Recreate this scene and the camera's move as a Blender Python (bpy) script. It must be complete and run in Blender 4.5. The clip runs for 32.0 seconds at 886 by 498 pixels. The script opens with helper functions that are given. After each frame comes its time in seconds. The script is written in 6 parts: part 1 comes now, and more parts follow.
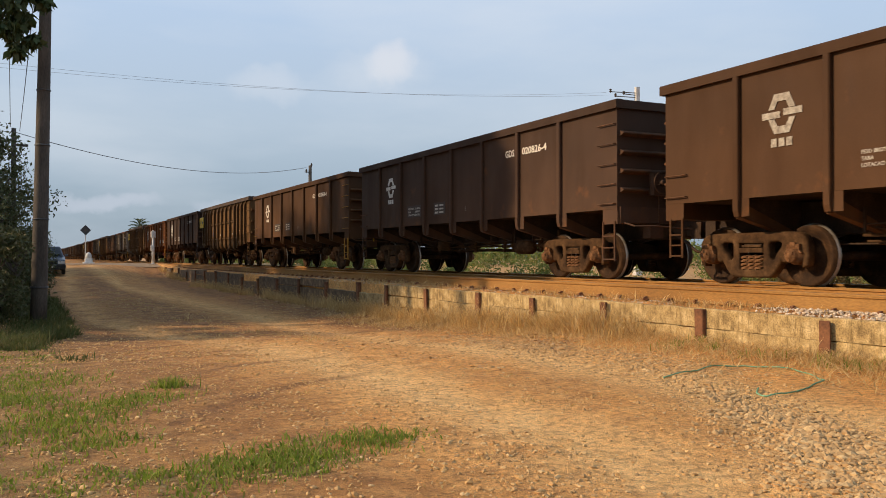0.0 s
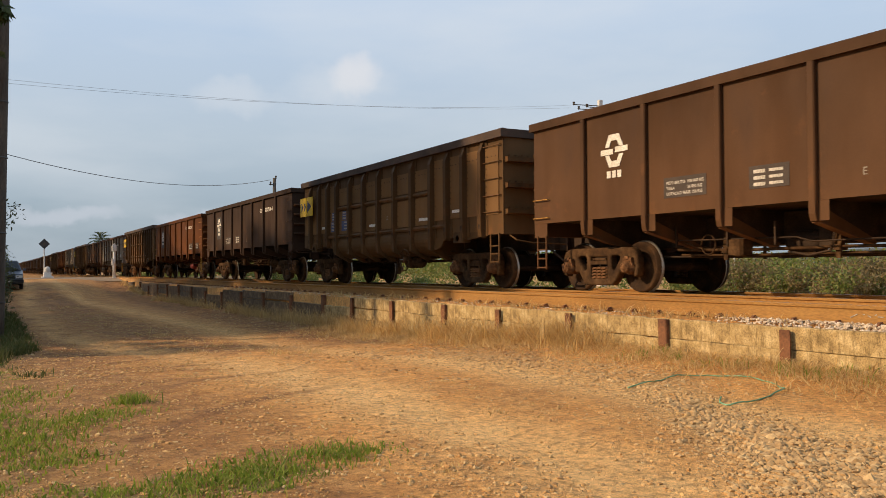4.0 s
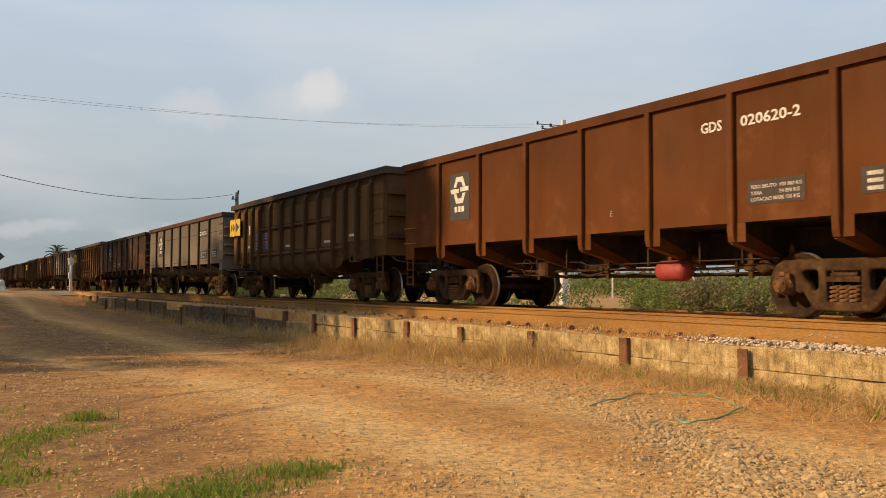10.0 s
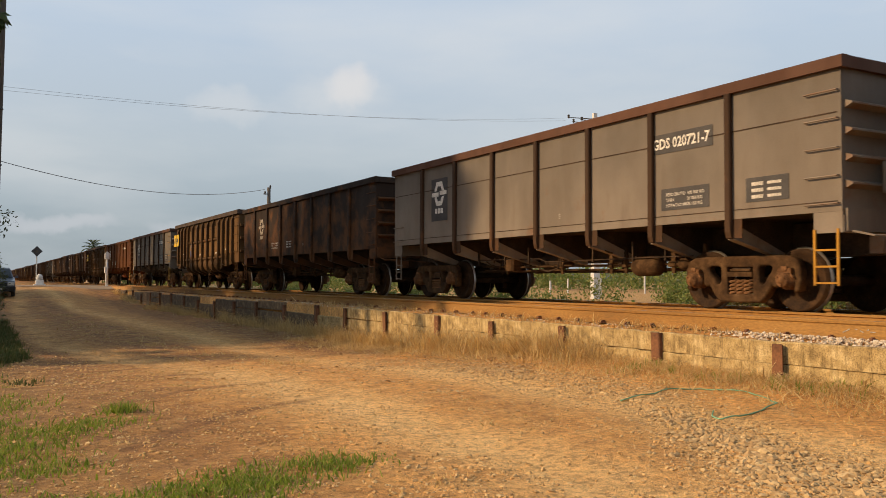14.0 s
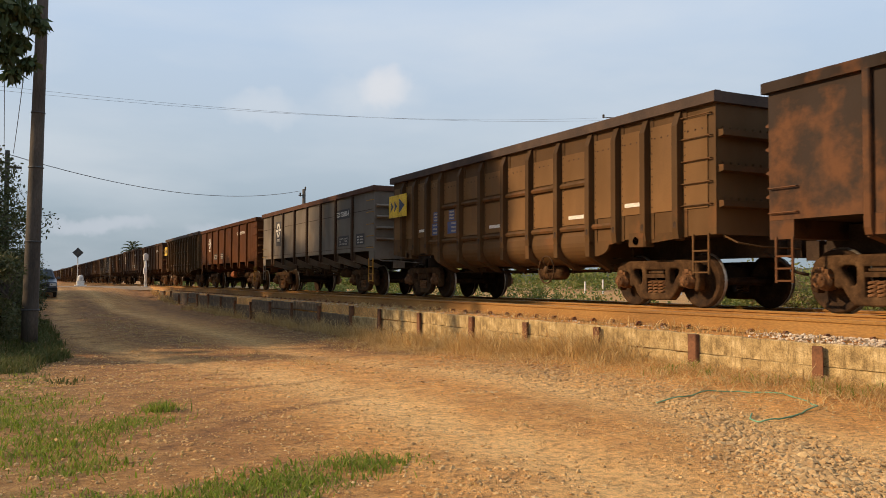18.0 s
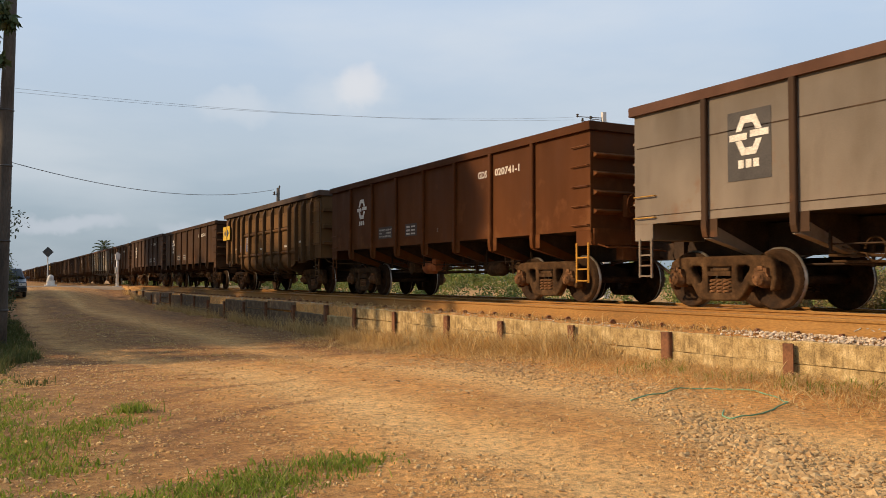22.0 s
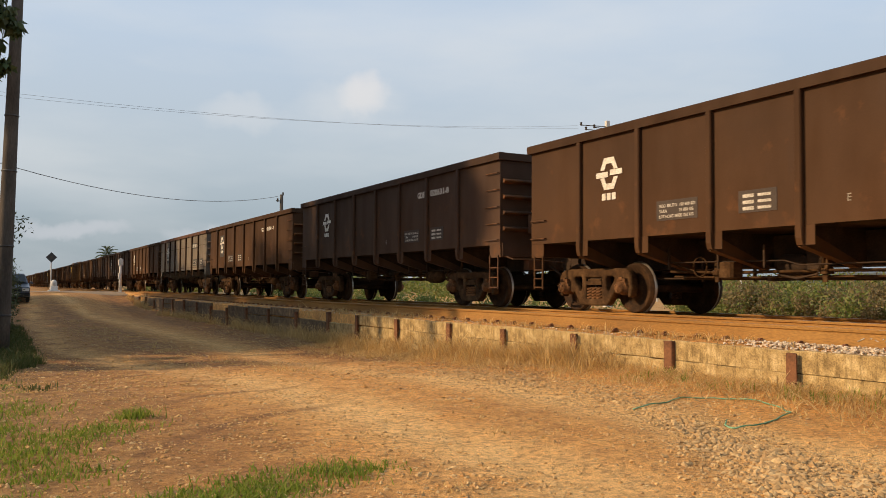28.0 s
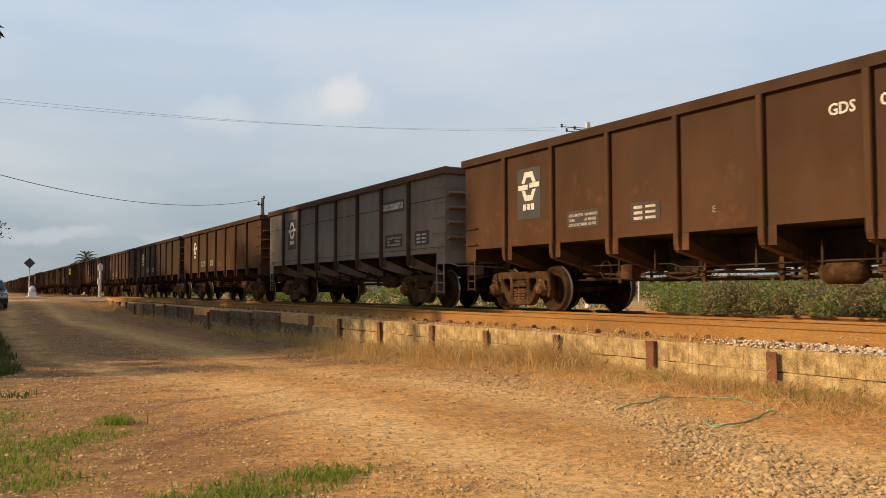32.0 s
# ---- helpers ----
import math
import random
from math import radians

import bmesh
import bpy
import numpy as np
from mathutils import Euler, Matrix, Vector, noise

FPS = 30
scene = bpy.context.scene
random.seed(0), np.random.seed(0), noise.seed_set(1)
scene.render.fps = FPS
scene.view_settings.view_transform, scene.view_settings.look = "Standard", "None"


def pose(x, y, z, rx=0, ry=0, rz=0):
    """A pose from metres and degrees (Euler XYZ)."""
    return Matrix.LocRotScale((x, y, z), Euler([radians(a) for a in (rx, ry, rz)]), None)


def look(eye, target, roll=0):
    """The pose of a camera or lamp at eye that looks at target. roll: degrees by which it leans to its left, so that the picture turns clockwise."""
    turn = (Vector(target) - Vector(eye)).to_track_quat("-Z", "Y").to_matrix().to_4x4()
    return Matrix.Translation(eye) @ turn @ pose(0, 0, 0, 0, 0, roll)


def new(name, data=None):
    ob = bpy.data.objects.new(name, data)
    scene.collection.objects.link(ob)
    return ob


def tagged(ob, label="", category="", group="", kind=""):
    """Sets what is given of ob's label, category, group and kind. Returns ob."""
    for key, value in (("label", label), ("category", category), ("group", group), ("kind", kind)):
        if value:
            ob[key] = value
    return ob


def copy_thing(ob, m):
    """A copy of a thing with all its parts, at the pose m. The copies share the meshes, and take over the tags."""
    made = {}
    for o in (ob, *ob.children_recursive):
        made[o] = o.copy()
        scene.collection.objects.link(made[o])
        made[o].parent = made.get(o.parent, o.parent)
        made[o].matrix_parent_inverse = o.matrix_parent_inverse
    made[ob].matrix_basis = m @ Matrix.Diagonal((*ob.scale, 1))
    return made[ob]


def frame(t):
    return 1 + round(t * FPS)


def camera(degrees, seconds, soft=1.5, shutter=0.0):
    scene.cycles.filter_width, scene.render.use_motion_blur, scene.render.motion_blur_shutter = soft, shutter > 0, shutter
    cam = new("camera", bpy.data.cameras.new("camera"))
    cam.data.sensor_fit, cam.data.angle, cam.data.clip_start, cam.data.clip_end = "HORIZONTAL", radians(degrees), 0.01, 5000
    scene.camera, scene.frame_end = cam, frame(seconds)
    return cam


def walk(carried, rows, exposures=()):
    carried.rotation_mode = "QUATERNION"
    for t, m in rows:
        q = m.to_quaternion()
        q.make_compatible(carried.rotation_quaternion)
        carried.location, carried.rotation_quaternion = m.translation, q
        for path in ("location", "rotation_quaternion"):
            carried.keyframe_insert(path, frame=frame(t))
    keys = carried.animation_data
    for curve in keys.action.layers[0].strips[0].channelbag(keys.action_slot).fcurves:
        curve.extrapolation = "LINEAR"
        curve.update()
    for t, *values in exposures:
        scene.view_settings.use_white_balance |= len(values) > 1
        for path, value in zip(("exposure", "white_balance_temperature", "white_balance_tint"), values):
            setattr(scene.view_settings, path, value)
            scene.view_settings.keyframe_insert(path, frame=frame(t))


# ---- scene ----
# The eye stands by a dirt road; the track runs along +y, x is the distance from the eye towards it, z = 0 on the road.
EYE = 1.25
cam = camera(55.2, 32.0, soft=0.8, shutter=0.12)
# seconds, yaw, pitch, roll
PATH = [
    (0, -26.01, 0.59, 0.02), (0.5, -26.36, 0.67, -0.04), (1, -26.82, 0.81, -0.12), (1.5, -27.13, 0.84, -0.20), (2, -27.44, 0.93, -0.26),
    (2.5, -27.69, 1.08, -0.24), (3, -27.93, 1.16, -0.31), (3.5, -28.17, 1.24, -0.36), (4, -28.34, 1.40, -0.30), (4.5, -28.55, 1.55, -0.20),
    (6.5, -29.81, 1.93, 0.00), (7, -30.11, 2.00, -0.08), (7.5, -30.45, 2.13, -0.01), (8, -30.68, 2.28, 0.10), (8.5, -30.63, 2.37, 0.10),
    (9, -30.46, 2.49, 0.15), (9.5, -30.65, 2.55, 0.16), (10, -30.82, 2.55, 0.22), (10.5, -30.95, 2.59, 0.26), (11, -30.51, 2.56, 0.29),
    (11.5, -30.25, 2.59, 0.40), (12, -30.65, 2.64, 0.46), (12.5, -30.56, 2.64, 0.45), (13, -30.05, 2.49, 0.48), (13.5, -30.02, 2.25, 0.31),
    (14, -28.75, 2.16, 0.23), (14.5, -27.51, 2.13, 0.20), (15, -26.36, 2.11, 0.13), (15.5, -25.82, 2.09, 0.08), (17.5, -26.30, 2.18, 0.15),
    (18, -26.45, 2.21, 0.24), (18.5, -26.34, 2.17, 0.30), (19, -26.59, 2.19, 0.24), (19.5, -26.73, 2.16, 0.19), (20, -26.84, 2.10, 0.06),
    (20.5, -27.27, 2.13, 0.04), (21, -27.51, 2.14, 0.07), (21.5, -27.60, 2.13, 0.13), (22, -28.14, 2.14, 0.11), (22.5, -28.49, 2.14, 0.11),
    (23, -27.97, 2.14, 0.06), (23.5, -27.88, 2.16, 0.08), (24, -27.70, 2.16, 0.24), (24.5, -27.59, 2.13, 0.36), (25, -27.95, 2.16, 0.33),
    (25.5, -28.11, 2.20, 0.32), (27.5, -27.91, 2.29, 0.45), (28, -27.94, 2.65, 0.44), (28.5, -28.02, 2.73, 0.36), (29, -28.15, 2.77, 0.34),
    (29.5, -28.34, 2.82, 0.34), (30, -28.56, 2.80, 0.32), (30.5, -28.46, 2.78, 0.26), (31, -28.62, 2.84, 0.10), (31.5, -28.74, 2.85, 0.01),
    (32, -29.15, 2.81, -0.09),
]
walk(cam, [(t, pose(0, 0, EYE, 90 + p, 0, yaw) @ pose(0, 0, 0, 0, 0, roll)) for t, yaw, p, roll in PATH],
     exposures=[(0, 0, 6200, 10), (2, 0, 6350, 10), (4.5, 0, 6500, 10), (7, -0.06, 6950, 10), (13, -0.06, 6950, 10), (14, -0.04, 6800, 10),
                (15, 0, 6450, 10), (25.5, 0, 6500, 10), (28, 0, 6750, 10), (32, 0, 6750, 10)])

# ---- light ----
SUN_FROM = Vector((-0.86, 0.29, 0.44)).normalized()
sun = new("sun", bpy.data.lights.new("sun", "SUN"))
sun.data.energy, sun.data.angle, sun.data.color = 4.8, radians(1.5), (1.0, 0.71, 0.42)
sun.matrix_world = look((0, 0, 40), Vector((0, 0, 40)) - SUN_FROM)


def make_sky():
    w = bpy.data.worlds.new("sky")
    scene.world = w
    w.use_nodes = True
    nt = w.node_tree
    nt.nodes.clear()
    add = nt.nodes.new
    out, bg = add("ShaderNodeOutputWorld"), add("ShaderNodeBackground")
    sky = add("ShaderNodeTexSky")
    sky.sky_type, sky.sun_disc = "NISHITA", False
    sky.sun_elevation = math.asin(SUN_FROM.z)
    sky.sun_rotation = math.atan2(SUN_FROM.x, SUN_FROM.y)
    scale = add("ShaderNodeMix")
    scale.data_type, scale.blend_type = "RGBA", "MULTIPLY"
    scale.inputs[0].default_value = 1.0
    nt.links.new(sky.outputs[0], scale.inputs[6])
    scale.inputs[7].default_value = (0.13, 0.13, 0.13, 1)
    coord = add("ShaderNodeTexCoord")
    sep = add("ShaderNodeSeparateXYZ")
    nt.links.new(coord.outputs["Generated"], sep.inputs[0])
    # height of the veil of cloud
    ramp = add("ShaderNodeValToRGB")
    e = ramp.color_ramp.elements
    e[0].position, e[0].color = 0.0, (0.27, 0.35, 0.43, 1)
    e[1].position, e[1].color = 1.0, (0.42, 0.56, 0.76, 1)
    for p, c in ((0.06, (0.32, 0.40, 0.48, 1)), (0.15, (0.50, 0.58, 0.66, 1)), (0.30, (0.55, 0.67, 0.83, 1))):
        k = e.new(p)
        k.color = c
    nt.links.new(sep.outputs[2], ramp.inputs[0])
    veil = add("ShaderNodeMix")
    veil.data_type = "RGBA"
    veil.inputs[0].default_value = 0.88
    nt.links.new(scale.outputs[2], veil.inputs[6])
    nt.links.new(ramp.outputs[0], veil.inputs[7])
    # streaky high cloud
    mp = add("ShaderNodeMapping")
    mp.inputs["Scale"].default_value = (1.2, 1.2, 4.5)
    nt.links.new(coord.outputs["Generated"], mp.inputs[0])
    n1 = add("ShaderNodeTexNoise")
    n1.inputs["Scale"].default_value, n1.inputs["Detail"].default_value = 2.6, 6
    nt.links.new(mp.outputs[0], n1.inputs["Vector"])
    r1 = add("ShaderNodeValToRGB")
    r1.color_ramp.elements[0].position, r1.color_ramp.elements[1].position = 0.42, 0.72
    nt.links.new(n1.outputs[0], r1.inputs[0])
    f1 = add("ShaderNodeMath")
    f1.operation = "MULTIPLY"
    f1.inputs[1].default_value = 0.42
    nt.links.new(r1.outputs[0], f1.inputs[0])
    m1 = add("ShaderNodeMix")
    m1.data_type = "RGBA"
    nt.links.new(f1.outputs[0], m1.inputs[0])
    nt.links.new(veil.outputs[2], m1.inputs[6])
    m1.inputs[7].default_value = (0.74, 0.77, 0.80, 1)
    last = m1

    def cloud(az, el, wide, high, amount, colour):
        """A single cloud: azimuth and elevation of its middle, half sizes in degrees."""
        nonlocal last
        a, b = radians(az), radians(el)
        to = Vector((math.sin(a) * math.cos(b), math.cos(a) * math.cos(b), math.sin(b)))
        right = Vector((math.cos(a), -math.sin(a), 0))
        up = right.cross(to)
        dots = []
        warp = add("ShaderNodeTexNoise")
        warp.inputs["Scale"].default_value, warp.inputs["Detail"].default_value = 22, 6
        nt.links.new(coord.outputs["Generated"], warp.inputs["Vector"])
        shift = add("ShaderNodeVectorMath")
        shift.operation = "MULTIPLY_ADD"
        nt.links.new(warp.outputs["Color"], shift.inputs[0])
        shift.inputs[1].default_value = (0.05, 0.05, 0.05)
        nt.links.new(coord.outputs["Generated"], shift.inputs[2])
        for axis, size in ((right, radians(wide)), (up, radians(high))):
            d = add("ShaderNodeVectorMath")
            d.operation = "DOT_PRODUCT"
            d.inputs[1].default_value = axis / size
            nt.links.new(shift.outputs[0], d.inputs[0])
            sub = add("ShaderNodeMath")
            sub.operation = "SUBTRACT"
            sub.inputs[1].default_value = (axis.dot(to) + 0.025 * (axis.x + axis.y + axis.z)) / size
            nt.links.new(d.outputs["Value"], sub.inputs[0])
            sq = add("ShaderNodeMath")
            sq.operation = "POWER"
            sq.inputs[1].default_value = 2
            nt.links.new(sub.outputs[0], sq.inputs[0])
            dots.append(sq)
        s = add("ShaderNodeMath")
        nt.links.new(dots[0].outputs[0], s.inputs[0])
        nt.links.new(dots[1].outputs[0], s.inputs[1])
        front = add("ShaderNodeVectorMath")
        front.operation = "DOT_PRODUCT"
        front.inputs[1].default_value = to
        nt.links.new(coord.outputs["Generated"], front.inputs[0])
        near = add("ShaderNodeMath")
        near.operation = "GREATER_THAN"
        near.inputs[1].default_value = 0.5
        nt.links.new(front.outputs["Value"], near.inputs[0])
        rr = add("ShaderNodeMapRange")
        rr.interpolation_type = "SMOOTHSTEP"
        rr.inputs[1].default_value, rr.inputs[2].default_value = 1.25, 0.0
        rr.inputs[3].default_value, rr.inputs[4].default_value = 0.0, amount
        nt.links.new(s.outputs[0], rr.inputs[0])
        f = add("ShaderNodeMath")
        f.operation = "MULTIPLY"
        nt.links.new(rr.outputs[0], f.inputs[0])
        nt.links.new(near.outputs[0], f.inputs[1])
        m = add("ShaderNodeMix")
        m.data_type = "RGBA"
        nt.links.new(f.outputs[0], m.inputs[0])
        nt.links.new(last.outputs[2], m.inputs[6])
        m.inputs[7].default_value = (*colour, 1)
        last = m

    cloud(22.5, 13.1, 1.9, 1.6, 0.50, (0.86, 0.82, 0.81))
    cloud(21.6, 12.5, 4.0, 1.5, 0.25, (0.78, 0.79, 0.80))
    cloud(14.6, 11.4, 3.0, 1.2, 0.35, (0.74, 0.76, 0.79))
    cloud(4.0, 3.4, 4.2, 0.6, 0.7, (0.56, 0.60, 0.66))
    cloud(12.5, 3.3, 3.2, 0.8, 0.7, (0.56, 0.60, 0.66))
    nt.links.new(last.outputs[2], bg.inputs[0])
    bg.inputs[1].default_value = 1.0
    nt.links.new(bg.outputs[0], out.inputs[0])


make_sky()


# ---- materials ----
def material(name, rough=0.8, metal=0.0):
    m = bpy.data.materials.new(name)
    m.use_nodes = True
    b = m.node_tree.nodes["Principled BSDF"]
    b.inputs["Roughness"].default_value, b.inputs["Metallic"].default_value = rough, metal
    return m, m.node_tree, b


def node(nt, kind, **inputs):
    n = nt.nodes.new(kind)
    for k, v in inputs.items():
        n.inputs[k].default_value = v
    return n


def noise_of(nt, scale, detail=5, vector=None, rough=0.55):
    n = node(nt, "ShaderNodeTexNoise", Scale=scale, Detail=detail, Roughness=rough)
    if vector:
        nt.links.new(vector, n.inputs["Vector"])
    return n.outputs[0]


def stops(nt, value, pairs):
    r = nt.nodes.new("ShaderNodeValToRGB")
    e = r.color_ramp.elements
    (e[0].position, c0), (e[1].position, c1) = pairs[0], pairs[-1]
    e[0].color, e[1].color = (*c0, 1), (*c1, 1)
    for p, c in pairs[1:-1]:
        k = e.new(p)
        k.color = (*c, 1)
    nt.links.new(value, r.inputs[0])
    return r.outputs[0]


def mixed(nt, fac, a, b, how="MIX"):
    m = nt.nodes.new("ShaderNodeMix")
    m.data_type, m.blend_type = "RGBA", how
    for sock, v in ((m.inputs[0], fac), (m.inputs[6], a), (m.inputs[7], b)):
        if isinstance(v, (int, float)):
            sock.default_value = v
        elif isinstance(v, tuple):
            sock.default_value = (*v, 1)
        else:
            nt.links.new(v, sock)
    return m.outputs[2]


def bump(nt, b, height, strength=0.4, dist=0.02):
    n = node(nt, "ShaderNodeBump", Strength=strength, Distance=dist)
    nt.links.new(height, n.inputs["Height"])
    nt.links.new(n.outputs[0], b.inputs["Normal"])


def place(nt, scale=(1, 1, 1), kind="Object"):
    c = nt.nodes.new("ShaderNodeTexCoord")
    m = nt.nodes.new("ShaderNodeMapping")
    m.inputs["Scale"].default_value = scale
    nt.links.new(c.outputs[kind], m.inputs[0])
    return m.outputs[0]


def rough_mat(name, dark, mid, light, scale=3.0, rough=0.85, metal=0.0, relief=0.3, fine=40.0, stretch=(1, 1, 1), vary=0.0):
    """A weathered surface: three tones at a large and a fine scale, with relief."""
    m, nt, b = material(name, rough, metal)
    p = place(nt, stretch)
    big, small = noise_of(nt, scale, 6, p), noise_of(nt, fine, 4, p)
    base = stops(nt, big, [(0.3, dark), (0.5, mid), (0.7, light)])
    grain = stops(nt, small, [(0.3, (0.72, 0.72, 0.72)), (0.7, (1.18, 1.18, 1.18))])
    col = mixed(nt, 1.0, base, grain, "MULTIPLY")
    if vary:
        info = nt.nodes.new("ShaderNodeObjectInfo")
        v = stops(nt, info.outputs["Random"], [(0.0, (1 - vary,) * 3), (1.0, (1 + vary,) * 3)])
        col = mixed(nt, 1.0, col, v, "MULTIPLY")
    nt.links.new(col, b.inputs["Base Color"])
    bump(nt, b, small, relief, 0.01)
    return m


def island_mat(name, tones, rough=0.9, soft=0.0):
    """Small pieces, each of a tone of its own."""
    m, nt, b = material(name, rough)
    g = nt.nodes.new("ShaderNodeNewGeometry")
    n = len(tones)
    col = stops(nt, g.outputs["Random Per Island"], [(i / (n - 1), c) for i, c in enumerate(tones)])
    fine = stops(nt, noise_of(nt, 30, 4, place(nt)), [(0.3, (0.75,) * 3), (0.7, (1.15,) * 3)])
    nt.links.new(mixed(nt, 1.0, col, fine, "MULTIPLY"), b.inputs["Base Color"])
    if soft:
        b.inputs["Transmission Weight"].default_value = 0
        t = node(nt, "ShaderNodeBsdfTranslucent")
        nt.links.new(mixed(nt, 1.0, col, fine, "MULTIPLY"), t.inputs[0])
        a = node(nt, "ShaderNodeMixShader")
        a.inputs[0].default_value = soft
        nt.links.new(b.outputs[0], a.inputs[1])
        nt.links.new(t.outputs[0], a.inputs[2])
        nt.links.new(a.outputs[0], nt.nodes["Material Output"].inputs[0])
    return m


def wagon_paint():
    """Ore-stained paint: the wagon's own colour with runs of rust, dust and scuffs."""
    m, nt, b = material("wagon_paint", 0.62)
    info = nt.nodes.new("ShaderNodeObjectInfo")
    col = info.outputs["Color"]
    p = place(nt)
    off = nt.nodes.new("ShaderNodeVectorMath")
    off.operation = "MULTIPLY_ADD"
    nt.links.new(info.outputs["Random"], off.inputs[0])
    off.inputs[1].default_value = (31, 57, 13)
    nt.links.new(p, off.inputs[2])
    p = off.outputs[0]
    runs = nt.nodes.new("ShaderNodeMapping")
    runs.inputs["Scale"].default_value = (1.6, 1.6, 0.45)
    nt.links.new(p, runs.inputs[0])
    big = noise_of(nt, 0.55, 5, p)
    streak = noise_of(nt, 1.1, 4, runs.outputs[0], 0.5)
    fine = noise_of(nt, 55, 4, p)
    patch = noise_of(nt, 1.7, 6, p, 0.62)
    c = mixed(nt, 1.0, col, stops(nt, big, [(0.3, (0.80,) * 3), (0.7, (1.18,) * 3)]), "MULTIPLY")
    c = mixed(nt, 1.0, c, stops(nt, streak, [(0.34, (0.82, 0.81, 0.80)), (0.55, (1.0, 1.0, 1.0)), (0.72, (1.12, 1.08, 1.04))]), "MULTIPLY")
    worn = nt.nodes.new("ShaderNodeMath")
    worn.operation = "MULTIPLY_ADD"
    nt.links.new(info.outputs["Alpha"], worn.inputs[0])
    worn.inputs[1].default_value = -0.2
    nt.links.new(patch, worn.inputs[2])
    # rust works up from the floor line; the paint gets darker towards the rim
    pos = nt.nodes.new("ShaderNodeSeparateXYZ")
    nt.links.new(place(nt), pos.inputs[0])
    low = nt.nodes.new("ShaderNodeMath")
    low.operation = "MULTIPLY_ADD"
    nt.links.new(pos.outputs[2], low.inputs[0])
    low.inputs[1].default_value = -0.07
    nt.links.new(worn.outputs[0], low.inputs[2])
    up = nt.nodes.new("ShaderNodeMath")
    up.operation = "MULTIPLY_ADD"
    nt.links.new(streak, up.inputs[0])
    up.inputs[1].default_value = 2.2
    nt.links.new(pos.outputs[2], up.inputs[2])
    third = nt.nodes.new("ShaderNodeMath")
    third.operation = "MULTIPLY"
    nt.links.new(up.outputs[0], third.inputs[0])
    third.inputs[1].default_value = 0.25
    c = mixed(nt, 1.0, c, stops(nt, third.outputs[0], [(0.55, (1.12, 1.10, 1.08)), (0.8, (0.96,) * 3), (1.0, (0.80, 0.81, 0.83))]), "MULTIPLY")
    rust = stops(nt, low.outputs[0], [(0.27, (0, 0, 0)), (0.44, (0.55,) * 3)])
    c = mixed(nt, rust, c, (0.18, 0.072, 0.024))
    soot = stops(nt, noise_of(nt, 1.1, 5, runs.outputs[0]), [(0.58, (0, 0, 0)), (0.76, (0.3,) * 3)])
    c = mixed(nt, soot, c, (0.022, 0.017, 0.014))
    c = mixed(nt, 1.0, c, stops(nt, fine, [(0.3, (0.94,) * 3), (0.7, (1.05,) * 3)]), "MULTIPLY")
    nt.links.new(c, b.inputs["Base Color"])
    b.inputs["Specular IOR Level"].default_value = 0.14
    r = stops(nt, streak, [(0.3, (0.78,) * 3), (0.7, (0.58,) * 3)])
    nt.links.new(r, b.inputs["Roughness"])
    bump(nt, b, mixed(nt, 0.2, big, fine), 0.06, 0.02)
    return m


def slab_mat(name, dark, mid, light):
    """Old cast concrete: blotches of lichen, runs from the top edge, pitted face."""
    m, nt, b = material(name, 0.95)
    p, run = place(nt), place(nt, (1, 3.2, 0.35))
    blot, runs, pits = noise_of(nt, 4.5, 8, p, 0.68), noise_of(nt, 3.5, 6, run, 0.65), noise_of(nt, 48, 5, p, 0.7)
    c = stops(nt, blot, [(0.32, dark), (0.50, mid), (0.68, light)])
    c = mixed(nt, 1.0, c, stops(nt, runs, [(0.34, (0.50, 0.47, 0.42)), (0.5, (1.0,) * 3), (0.7, (1.16,) * 3)]), "MULTIPLY")
    c = mixed(nt, 1.0, c, stops(nt, pits, [(0.34, (0.50,) * 3), (0.5, (1.0,) * 3), (0.68, (1.25,) * 3)]), "MULTIPLY")
    info = nt.nodes.new("ShaderNodeObjectInfo")
    c = mixed(nt, 1.0, c, stops(nt, info.outputs["Random"], [(0.0, (0.84, 0.82, 0.80)), (1.0, (1.14, 1.13, 1.10))]), "MULTIPLY")
    nt.links.new(c, b.inputs["Base Color"])
    bump(nt, b, mixed(nt, 0.5, blot, pits), 1.0, 0.02)
    return m


M = {}
M["paint"] = wagon_paint()
M["under"] = rough_mat("underframe", (0.028, 0.018, 0.012), (0.050, 0.032, 0.021), (0.088, 0.054, 0.032), 2.0)
M["bogie"] = rough_mat("bogie_rust", (0.028, 0.014, 0.006), (0.066, 0.034, 0.014), (0.12, 0.066, 0.029), 5.0, 0.85, fine=25)
M["wheel"] = rough_mat("wheel_rust", (0.018, 0.009, 0.0045), (0.038, 0.019, 0.008), (0.075, 0.038, 0.016), 5.0, 0.75)
M["bearing"] = rough_mat("bearing_rust", (0.085, 0.040, 0.017), (0.155, 0.074, 0.031), (0.25, 0.125, 0.057), 7.0, 0.8)
for k in ("bogie", "wheel", "bearing", "under"):
    M[k].node_tree.nodes["Principled BSDF"].inputs["Specular IOR Level"].default_value = 0.15
M["tread"] = rough_mat("worn_steel", (0.30, 0.27, 0.23), (0.42, 0.38, 0.33), (0.5, 0.46, 0.41), 6.0, 0.38, 0.7, relief=0.05)
M["white"] = rough_mat("stencil_white", (0.50, 0.46, 0.38), (0.66, 0.62, 0.54), (0.74, 0.71, 0.64), 6.0, 0.7, relief=0.05)
